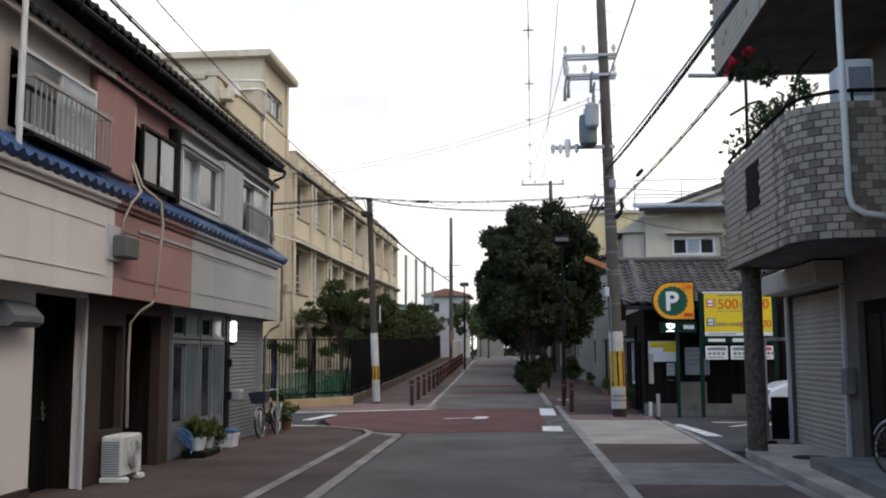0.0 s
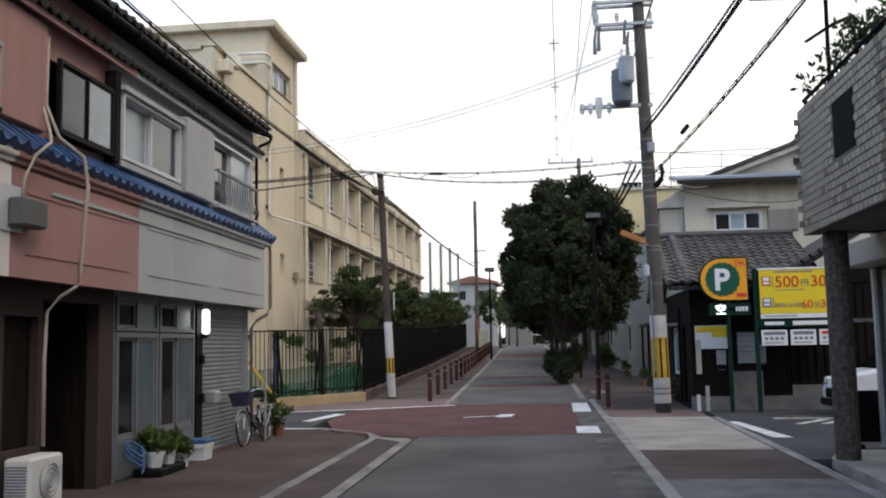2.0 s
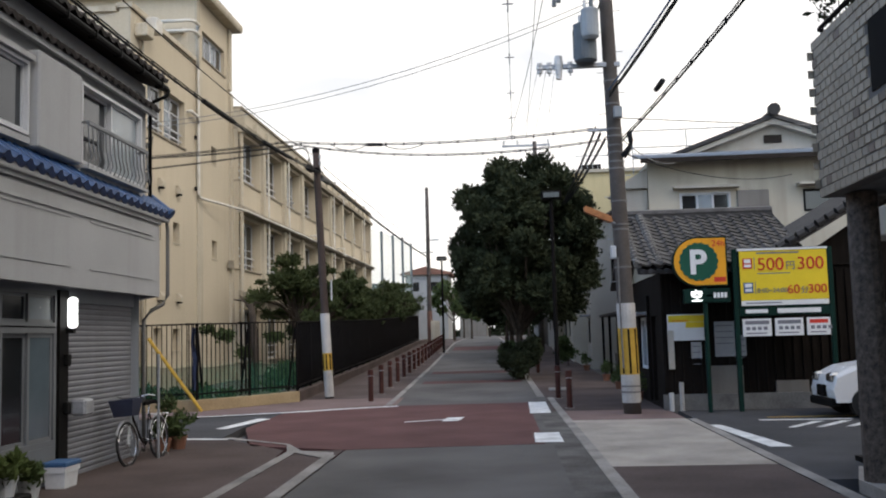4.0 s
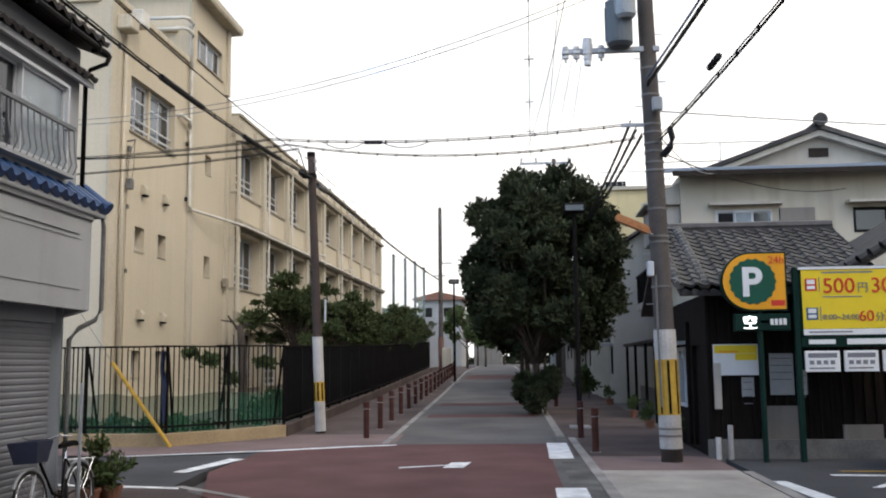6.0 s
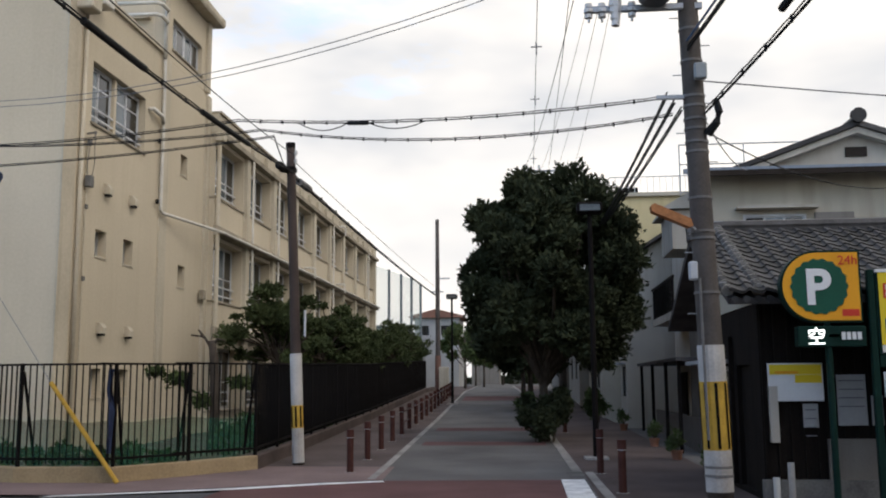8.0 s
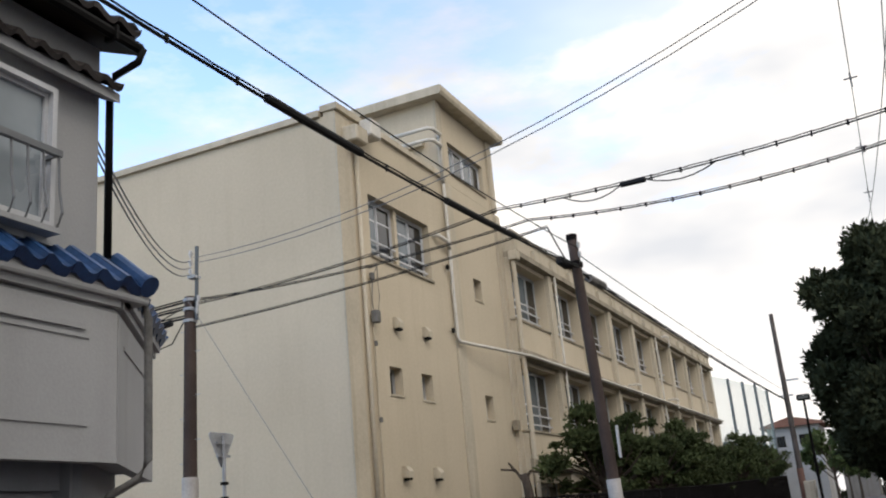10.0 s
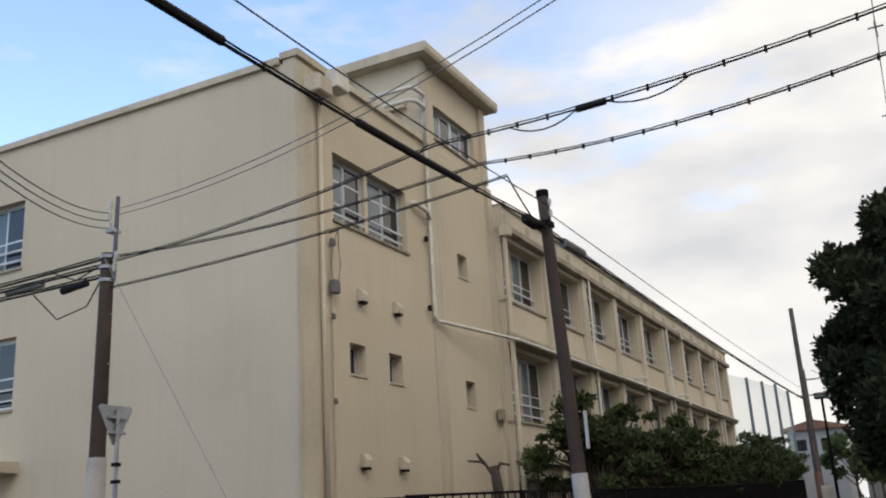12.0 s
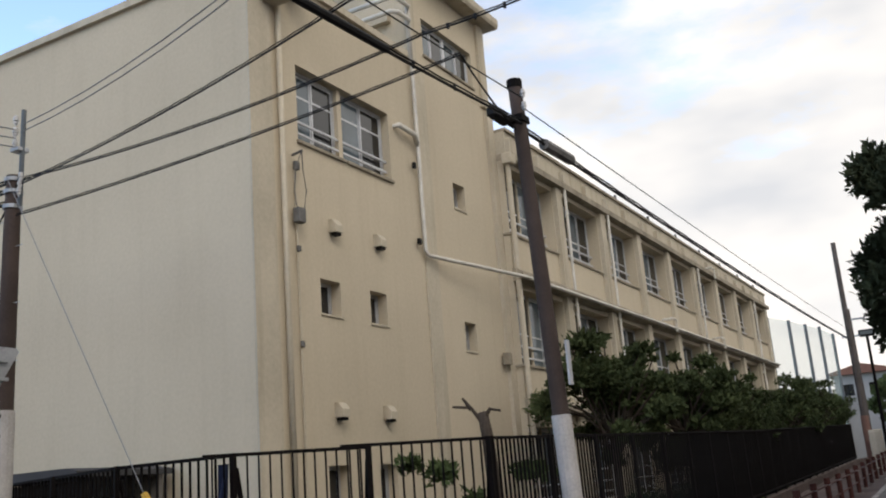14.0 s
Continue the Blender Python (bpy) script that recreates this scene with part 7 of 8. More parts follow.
bmesh.ops.recalc_face_normals(b, faces=b.faces)
part("gable", b, house_white, ch)
for s in (-1, 1):
    b = bm_new()
    prism(b, [(9.1, 8.5), (9.1, 8.64), (9.1 + s * 4.0, 7.2), (9.1 + s * 4.0, 7.08)], 34.9, 40.4, "y")
    bmesh.ops.recalc_face_normals(b, faces=b.faces)
    part("gable_roof", b, grey_tile, ch)
    b = bm_new()
    prism(b, [(9.1, 8.32), (9.1, 8.49), (9.1 + s * 3.8, 7.12), (9.1 + s * 3.8, 6.98)], 35.0, 35.28, "y")
    bmesh.ops.recalc_face_normals(b, faces=b.faces)
    part("barge_board", b, house_white, ch)
b = bm_new()
tube(b, [(9.1, 34.85, 8.7), (9.1, 40.4, 8.7)], 0.1, 8)
disc(b, (9.1, 34.85, 8.74), (0, 1, 0), 0.2, 0.14, 10)
part("ridge", b, grey_tile, ch)
gbox("gable_vent", 8.85, 35.25, 7.75, 9.4, 35.298, 8.0, wood_eave, ch)
gbox("bay_side", 4.2, 34.6, 5.3, 4.99, 36.5, 6.3, house_white, ch)
b = bm_new()
prism(b, [(4.0, 6.32), (4.0, 6.38), (4.99, 6.95), (4.99, 6.32)], 34.45, 36.8, "y")
bmesh.ops.recalc_face_normals(b, faces=b.faces)
part("bay_roof", b, house_white, ch)

# ---- houses further along the east side ----


def plain_house(x0, x1, y0, y1, h, rise, m, roof_m, label, wins, seed):
    z = gz(y0)
    t = thing("street_house", ((x0 + x1) / 2, (y0 + y1) / 2, z), label, "house", "houses along the east side")
    b = bm_new()
    wall(b, "x", x0, y0, y1, z - 0.3, z + h, 0.15, wins)
    part("west_wall", b, m, t)
    for nm, a in (("south_wall", y0), ("north_wall", y1 - 0.15)):
        b = bm_new()
        prism(b, [(x0 + 0.152, z - 0.3), (x1, z - 0.3), (x1, z + h), ((x0 + x1) / 2, z + h + rise), (x0 + 0.152, z + h)], a, a + 0.15, "y")
        bmesh.ops.recalc_face_normals(b, faces=b.faces)
        part(nm, b, m, t)
    gbox("east_wall", x1 - 0.15, y0 + 0.16, z - 0.3, x1 - 0.002, y1 - 0.16, z + h, m, t)
    for s, xe in ((-1, x0 - 0.45), (1, x1 + 0.45)):
        xm = (x0 + x1) / 2
        k = rise / (xm - x0)
        b = bm_new()
        prism(b, [(xm, z + h + rise + 0.02), (xm, z + h + rise + 0.16), (xe, z + h - 0.45 * k + 0.14), (xe, z + h - 0.45 * k + 0.02)], y0 - 0.35, y1 + 0.3, "y")
        bmesh.ops.recalc_face_normals(b, faces=b.faces)
        part("roof", b, roof_m, t)
    for u0, u1, v0, v1 in wins:
        window_unit(t, "x", x0 + 0.04, u0, u1, v0, v1, 2, alu_dark, [glass_dark, glass_blue], depth=-0.08)
        gbox("window_hood", x0 - 0.35, u0 - 0.1, v1 + 0.08, x0 - 0.002, u1 + 0.1, v1 + 0.14, galv, t)
    return t


h1 = ch
window_unit(ch, "x", 4.985, 35.5, 37.5, 0.9, 2.2, 2, alu_dark, [glass_dark], depth=-0.08)
gbox("balcony", 4.2, 34.9, 3.55, 4.99, 39.0, 3.75, house_white, h1)
for k in range(16):
    yy = 34.92 + 0.26 * k
    gbox("balcony_bar", 4.2, yy, 3.752, 4.23, yy + 0.05, 4.6, black_metal, h1)
gbox("balcony_rail", 4.18, 34.9, 4.6, 4.25, 39.0, 4.66, black_metal, h1)
# lean-to drawn further out to shade the wall below
gbox("lean_to", 3.8, 32.2, 2.4, 4.99, 40.0, 2.48, brown_tile, h1)
for yy in (32.5, 34.6, 37.2, 39.7):
    gbox("lean_to_post", 3.86, yy, -0.1, 3.94, yy + 0.08, 2.398, wood_dark, h1)
# near-black boards added to darken the shaded lower wall
for y0, y1 in ((34.1, 35.3), (38.0, 39.4)):
    gbox("wooden_shutter", 4.93, y0, 0.1, 4.978, y1, 2.2, wood_dark, h1, 0.006)
# low walls given a darker colour for the shade they stand in
gbox("porch_wall", 4.3, 32.3, -0.1, 4.4, 39.8, 1.1, tile_wall, h1)
gbox("link_wall", 4.4, 31.6, -0.1, 4.98, 33.9, 3.2, tile_wall, h1)
BACK = Vector((0.95, 3.3, 1.77))
ch.location = BACK + 1.15 * (ch.location - BACK) + Vector((0.25, 0, -0.12))
ch.scale = (1.15, 1.15, 1.15)
h2 = plain_house(4.2, 9, 46.5, 48.8, 5.9, 1.5, house_white, brown_tile, "pale two-storey house with small windows", [(46.9, 48.3, 1.3, 2.4)], 2)
h3 = plain_house(3.6, 9, 50.0, 58.5, 5.6, 1.2, house_cream, grey_tile, "cream two-storey house beside the street", [(51.5, 53.2, 1.6, 2.8), (55, 57, 1.6, 2.8)], 3)
h4 = plain_house(3.2, 9, 60, 72, 5.8, 1.3, house_white, brown_tile, "pale two-storey house further along the street", [(62, 64, 2.0, 3.2), (67, 69, 2.0, 3.2)], 4)
h5 = plain_house(2.6, 9, 74, 92, 6.0, 1.4, house_grey, brown_tile, "grey house near the end of the street", [(76, 79, 2.4, 3.6)], 5)
yb = thing("apartment_block", (7, 52, 0), "yellowish flat-roofed apartment block with a roof railing", "building")
gbox("wall", 3.75, 48.9, 5.0, 14, 49.1, 9.15, mat("yellow_render", (0.55, 0.46, 0.26), 0.9, 0.12, 0.6, 40, 0.2, streak=0.3), yb)
gbox("wall_west", 3.75, 49.11, 5.0, 3.95, 60, 9.15, house_cream, yb)
gbox("roof_edge", 3.6, 48.75, 9.152, 14, 60, 9.3, house_cream, yb)
for k in range(30):
    gbox("rail_bar", 4.0 + 0.25 * k, 48.95, 9.302, 4.02 + 0.25 * k, 48.97, 9.95, alu_white, yb)
gbox("top_rail", 4.0, 48.94, 9.95, 11.6, 48.98, 9.99, alu_white, yb)
gbox("roof_unit", 4.3, 49.5, 9.302, 5.2, 50.2, 9.65, alu_dark, yb)
# thin frame on a roof further back
bm = bm_new()
for x in (6.0, 8.2, 10.4):
    rod(bm, (x, 44, 8.2), (x, 44, 10.0), 0.025, 5)
for z in (9.3, 10.0):
    rod(bm, (6.0, 44, z), (10.4, 44, z), 0.025, 5)
solo("roof_frame", bm, galv, "thin metal drying frame on a roof", "drying frame")

# ---- trees ----


def tree(x, y, trunk_h, lobes, n, size, label, leaf, seed, r0=0.16, group="street trees", shell=0.55):
    """Trunk, limbs toward the lobes, and a crown of leaves on uneven lobes with gaps."""
    z = gz(y)
    t = thing("tree", (x, y, z), label, "tree", group)
    rg = random.Random(seed)
    bm = bm_new()
    tube(bm, [(x, y, z - 0.1), (x + 0.03, y, z + trunk_h * 0.4), (x - 0.02, y + 0.03, z + trunk_h), (x, y, z + trunk_h * 1.8)], r0, 9, r0 * 0.45)
    part("trunk", bm, bark, t, smooth=True)
    for lx, ly, lz, lr, sq in lobes:
        bm = bm_new()
        a = Vector((x, y, z + trunk_h * rg.uniform(0.7, 1.1)))
        c = Vector((lx, ly, lz))
        tube(bm, [a, a.lerp(c, 0.5) + Vector((rg.uniform(-0.2, 0.2), rg.uniform(-0.2, 0.2), 0.15)), c], r0 * 0.4, 6, 0.02)
        part("limb", bm, bark, t)
    leaves("crown", t, lobes, n, size, seed, leaf, shell=shell)
    return t


def lobes_in(cx, cy, cz, rx, rz, k, seed, lr):
    """Lobes scattered over a crown that is wide below and rounded above."""
    rg = random.Random(seed)
    out = [(cx, cy, cz, min(rx, rz) * 0.72, rz / rx)]
    for i in range(k):
        a = 2.399 * i + rg.uniform(-0.3, 0.3)
        h = -0.85 + 1.75 * (i + 0.5) / k
        w = math.sqrt(max(0.05, 1 - abs(h) ** 2.4)) * rx * rg.uniform(0.66, 0.86)
        out.append((cx + w * math.cos(a), cy + w * math.sin(a), cz + h * rz * 0.82, lr * rg.uniform(0.75, 1.2), rg.uniform(0.7, 1.0)))
    return out


tree(1.05, 38.9, 2.0, lobes_in(1.35, 38.9, 4.95, 2.6, 3.0, 34, 5, 0.95) + [(-0.6, 38.7, 6.6, 0.75, 0.9), (0.6, 38.9, 7.6, 0.8, 0.8), (1.9, 39.0, 7.7, 0.85, 0.8)], 95000, 0.085,
     "dense dark green broadleaf street tree", leaf_dark, 11, 0.17)
tree(0.7, 56, 2.2, lobes_in(0.5, 56, 4.6, 2.3, 2.8, 20, 6, 1.0), 15000, 0.17, "dark green street tree further along", leaf_dark, 12)
tree(0.3, 70, 2.2, lobes_in(0.2, 70, 5.0, 2.4, 3.0, 18, 7, 1.0), 9000, 0.2, "dark green street tree further along", leaf_dark, 13)
# shrubs round the foot of the tree
for x, yy, r, h, s in ((0.8, 38.4, 0.44, 1.4, 21), (1.3, 38.4, 0.46, 1.6, 22), (1.05, 38.2, 0.46, 1.0, 23), (0.8, 39.2, 0.44, 1.5, 24), (1.35, 39.3, 0.46, 1.8, 25), (0.5, 55.5, 0.5, 0.8, 26), (1.3, 46.5, 0.4, 0.7, 27), (3.2, 47, 0.5, 1.4, 28)):
    z = gz(yy)
    t = thing("shrub", (x, yy, z), "leafy green shrub in a planting pocket", "shrub", "shrubs along the street")
    rg = random.Random(s)
    for k in range(3):
        bm = bm_new()
        tube(bm, [(x, yy, z), (x + rg.uniform(-0.2, 0.2), yy + rg.uniform(-0.2, 0.2), z + h * 0.7)], 0.015, 5, 0.006)
        part("stem", bm, bark, t)
    leaves("foliage", t, [(x + rg.uniform(-0.3, 0.3), yy + rg.uniform(-0.3, 0.3), z + h * rg.uniform(0.25, 0.85), r * rg.uniform(0.6, 0.9), 0.9) for _ in range(7)], 1900, 0.07, s, leaf_dark if s < 26 else leaf_mid, shell=0.3)
slab("planter_kerb", [(0.35, 37.5), (1.75, 37.5), (1.75, 40.2), (0.35, 40.2)], 0.02, 0.1, concrete_old)
tagged(bpy.data.objects["planter_kerb"], "pale kerb of a tree pocket", "kerb", kind="structure")

# school garden trees behind the fence
for i, (x, yy, h, r, n) in enumerate(((-8.3, 44.6, 5.5, 1.65, 8000), (-7.6, 49.0, 4.9, 1.4, 6000), (-8.0, 53.0, 4.7, 1.5, 6000), (-8.4, 58.0, 4.5, 1.4, 5000), (-7.8, 64.0, 4.9, 1.5, 5000), (-7.9, 70.0, 4.9, 1.5, 4000), (-8.0, 77.0, 5.3, 1.6, 4000))):
    z = gz(yy)
    cz = z + h - r * 0.95
    tree(x, yy, h * 0.45, [(a + 0.35 * math.sin(7 * k + i), b_ + 0.35 * math.cos(5 * k), c + 0.45 * math.sin(11 * k + 2 * i), d * (0.95 + 0.6 * math.sin(3 * k + i)), 0.7 + 0.25 * math.sin(13 * k)) for k, (a, b_, c, d, e) in enumerate(lobes_in(x, yy, cz - 0.45, r * 1.2, r * 1.1, 30, 30 + i, 0.5)[1:])] + [(x + 0.5 * math.sin(3 * k + i), yy + 0.9 * math.cos(2 * k), cz - 0.5 + 0.35 * k, r * (0.95 - 0.18 * k), 0.55) for k in range(3)], int(n * 1.9), 0.085, "pruned garden tree behind the school fence", leaf_garden, 60 + i, 0.1, "school garden trees", 0.12)
# cut-back trunk with a few shoots
t = thing("tree", (-8.0, 36.9, gz(37)), "pruned bare trunk with a few leafy shoots", "tree", "school garden trees")
bm = bm_new()
tube(bm, [(-8.0, 36.9, 0.0), (-7.98, 36.9, 1.5), (-8.05, 36.9, 2.6), (-8.12, 36.92, 3.05)], 0.15, 9, 0.1)
part("trunk", bm, bark, t, smooth=True)
for pts in ([(-8.1, 36.9, 2.8), (-8.3, 36.8, 3.15), (-8.65, 36.7, 3.2)], [(-8.1, 36.9, 2.9), (-7.95, 36.9, 3.1), (-7.75, 36.95, 3.05)], [(-8.3, 36.8, 3.12), (-8.45, 36.75, 3.35)]):
    bm = bm_new()
    tube(bm, pts, 0.05, 6, 0.025)
    part("limb", bm, bark, t)
leaves("foliage", t, [(-8.9, 36.5, 2.0, 0.5, 0.6), (-9.4, 36.2, 2.2, 0.4, 0.6), (-7.4, 37.3, 1.9, 0.5, 0.6), (-8.3, 36.7, 1.4, 0.4, 0.8)], 900, 0.09, 71, leaf_mid, shell=0.25)
# low planting along the inside of the fence
for i in range(13):
    yy = 33.2 + 2.2 * i
    x = -6.1 - 0.03 * (yy - 31)
    z = gz(yy)
    t = thing("shrub", (x, yy, z), "low clipped shrub behind the school fence", "shrub", "shrubs behind the school fence")
    leaves("foliage", t, [(x + 0.2 * math.sin(3 * i + k), yy + 0.7 * (k - 1), z + 0.55 + 0.15 * math.sin(2 * i + k), 0.55, 0.9) for k in range(3)], 900, 0.085, 90 + i, leaf_mid, shell=0.35)
for i in range(6):
    x, yy = -8.0 - 1.7 * i, 31.3 + 0.5 * i
    t = thing("shrub", (x, yy, 0), "low weeds and shrubs inside the school fence", "shrub", "shrubs behind the school fence")
    leaves("foliage", t, [(x, yy, 0.3, 0.5, 0.8), (x + 0.7, yy + 0.1, 0.25, 0.4, 0.8)], 700, 0.08, 130 + i, leaf_mid, shell=0.3)
slab("school_yard", [(-5.4, 31.7), (-7.35, 29.05), (-9.2, 29.05), (-40, 38.8), (-40, 90), (-7.0, 90)], -0.06, 0.001, soil)
tagged(bpy.data.objects["school_yard"], "bare brown soil of the school garden", "ground", kind="structure")
# far greenery and houses at the end of the street
for i, (x, yy, h, r) in enumerate(((-5.2, 100, 6.5, 2.4), (-4.0, 112, 7.0, 2.6), (-9.5, 88, 5.0, 1.8), (2.2, 98, 5.0, 2.2), (3.5, 120, 7, 3), (-2.6, 135, 7, 3.0), (-6.5, 142, 8, 3.2), (1.0, 150, 6.5, 3.0), (-4.2, 165, 8, 3.5), (0.0, 172, 7, 3.2), (5.5, 140, 8, 3.5))):
    tree(x, yy, h * 0.4, lobes_in(x, yy, gz(yy) + h - r, r, r * 0.9, 10, 50 + i, 0.9)[1:], 2600, 0.22, "far green tree at the end of the street", leaf_mid, 160 + i, 0.14, "far trees")

nt = thing("ball_net", (-11.5, 95, 0), "tall green posts with a pale ball net behind the school", "net fence")
for i, (x, z1) in enumerate(((-13.1, 12.4), (-12.0, 12.0), (-11.2, 11.6), (-10.5, 11.3), (-9.85, 10.6))):
    yy = 95 + 3.2 * i
    bm = bm_new()
    tube(bm, [(x - 0.03 * 3 * i, yy, 0.8), (x - 0.03 * 3 * i, yy, z1 + 0.35 * i)], 0.13, 8)
    part("net_post", bm, trafo_dark, nt)
bm = bm_new()
line = [(-16, 92, 12.4), (-13.1, 95, 12.4), (-12.1, 98.2, 12.3), (-11.4, 101.4, 12.2), (-10.8, 104.6, 12.2), (-10.2, 107.8, 11.9)]
for a, c in zip(line, line[1:]):
    sheet(bm, [0, 1], [0, 1], lambda u, v: (a[0] + (c[0] - a[0]) * u, a[1] + (c[1] - a[1]) * u, 0.8 if v == 0 else a[2] + (c[2] - a[2]) * u))
part("net", bm, net_pale, nt)


def far_house(x0, x1, y0, y1, z0, h, rise, m, rm, label):
    t = thing("far_house", ((x0 + x1) / 2, y0, z0), label, "house", "houses at the end of the street")
    b = bm_new()
    wins = [(x0 + (x1 - x0) * k, x0 + (x1 - x0) * (k + 0.18), z0 + h - 2.0, z0 + h - 0.9) for k in (0.15, 0.6)]
    wall(b, "y", y0, x0, x1, z0 - 1, z0 + h, 0.2, wins)
    part("front_wall", b, m, t)
    gbox("side_wall", x0, y0 + 0.21, z0 - 1, x0 + 0.2, y1, z0 + h, m, t)
    gbox("side_wall", x1 - 0.2, y0 + 0.21, z0 - 1, x1, y1, z0 + h, m, t)
    gbox("rear_wall", x0, y1 + 0.01, z0 - 1, x1, y1 + 0.2, z0 + h, m, t)
    for w_ in wins:
        window_unit(t, "y", y0 + 0.06, *w_, 2, alu_dark, [glass_dark], depth=-0.1)
    b = bm_new()
    xm = (x0 + x1) / 2
    prism(b, [(x0 - 0.6, z0 + h), (x0 - 0.6, z0 + h + 0.2), (xm, z0 + h + rise), (x1 + 0.6, z0 + h + 0.2), (x1 + 0.6, z0 + h)], y0 - 0.5, y1 + 0.5, "y")
    bmesh.ops.recalc_face_normals(b, faces=b.faces)
    part("roof", b, rm, t)


far_house(-12.3, -7.2, 120, 128, 1.4, 7.9, 1.0, far_wall, mat("roof_rust", (0.2, 0.1, 0.07), 0.8, 0.2), "pale far house with a rust-brown roof")
far_house(-18, -12.8, 112, 120, 1.4, 6.0, 0.6, far_wall, grey_tile, "pale far building behind the school")
far_house(-7.5, -3.5, 150, 158, 1.6, 5.5, 1.2, house_grey, grey_tile, "small pale house at the end of the street")
far_house(-3.0, 3.0, 185, 195, 1.8, 6.5, 1.4, house_grey, grey_tile, "pale house closing the street far away")
far_house(-34, -24.5, 38, 60, 0.0, 9.2, 0.25, house_white, concrete_old, "pale flat-roofed building beside the school")
hedge = thing("far_hedge", (-2, 100, 1.2), "dark green planting closing the far end of the street", "hedge", kind="stuff")
leaves("foliage", hedge, [(-14 + 2.2 * k, 178 + 3 * math.sin(k), 2.6 + math.sin(2.3 * k), 2.0, 0.9) for k in range(14)], 9000, 0.3, 303, leaf_dark)

# ---- small things before the row houses ----
ac = thing("air_conditioner", (-5.1, 12.1, 0), "white outdoor air conditioner unit on the pavement", "air conditioner")
AX0, AX1, AY0, AY1, AZ0, AZ1 = -5.26, -4.96, 11.78, 12.48, 0.09, 0.64
gbox("casing", AX0, AY0, AZ0, AX1, AY1, AZ1, ac_white, ac, 0.025)
bm = bm_new()
disc(bm, (AX1 + 0.012, 12.16, 0.37), (1, 0, 0), 0.2, 0.02, 24)
part("fan_grille", bm, trafo_grey, ac)
for r in (0.05, 0.1, 0.15, 0.19):
    bm = bm_new()
    tube(bm, [(AX1 + 0.03, 12.16 + r * math.cos(a), 0.37 + r * math.sin(a)) for a in [2 * math.pi * i / 24 for i in range(25)]], 0.006, 4)
    part("grille_ring", bm, ac_white, ac)
for k in range(14):
    z = 0.13 + 0.032 * k
    gbox("side_slat", AX0 + 0.03, AY0 - 0.008, z, AX1 - 0.04, AY0 - 0.001, z + 0.018, sign_grey, ac)
for yy in (11.84, 12.4):
    gbox("foot", AX0 - 0.02, yy - 0.06, 0.004, AX1 + 0.07, yy + 0.06, 0.088, ac_white, ac, 0.02)
bm = bm_new()
box(bm, -5.26, 15.0, 0.004, -4.86, 15.95, 0.12, 0.02)
solo("plant_crate", bm, alu_dark, "dark crate under potted plants", "crate")
pot_plant(-5.05, 15.25, 0.12, 0.3, 0.55, "leafy yellow-green potted plant on a crate", leaf_lite, 201, 700, potmat=plastic_white, size=0.06)
pot_plant(-5.03, 15.65, 0.12, 0.3, 0.5, "leafy yellow-green potted plant on a crate", leaf_lite, 202, 600, potmat=plastic_white, size=0.06)
pot_plant(-5.05, 16.25, 0.0, 0.22, 0.4, "small potted plant by the sliding doors", leaf_mid, 203, 300, potmat=plastic_white)
bm = bm_new()
tube(bm, [(-5.08 + 0.1 * math.cos(a), 14.65 + 0.2 * math.sin(a), 0.12 + 0.25 * abs(math.sin(a * 0.5)) + 0.01 * a) for a in [i * 0.5 for i in range(40)]], 0.018, 6)
solo("hose", bm, plastic_blue, "coiled blue garden hose by the wall", "hose")
bm = bm_new()
rings = []
for z, k in ((0.0, 0.85), (0.2, 0.95), (0.2, 1.05), (0.27, 1.05), (0.27, 0.9)):
    rings.append([bm.verts.new((-5.06 + 0.14 * k * sx, 17.1 + 0.2 * k * sy, z)) for sx, sy in ((-1, -1), (1, -1), (1, 1), (-1, 1))])
loft(bm, rings, True)
ct = thing("storage_tub", (-5.06, 17.1, 0), "white plastic tub with a blue lid", "tub")
part("tub_body", bm, plastic_white, ct)
gbox("lid", -5.22, 16.88, 0.272, -4.9, 17.32, 0.33, plastic_blue, ct, 0.01)
bm = bm_new()
rod(bm, (-4.82, 19.9, 0), (-4.82, 19.9, 1.6), 0.02, 6)
solo("prop_stick", bm, galv, "thin metal stake by the shutter", "stake")


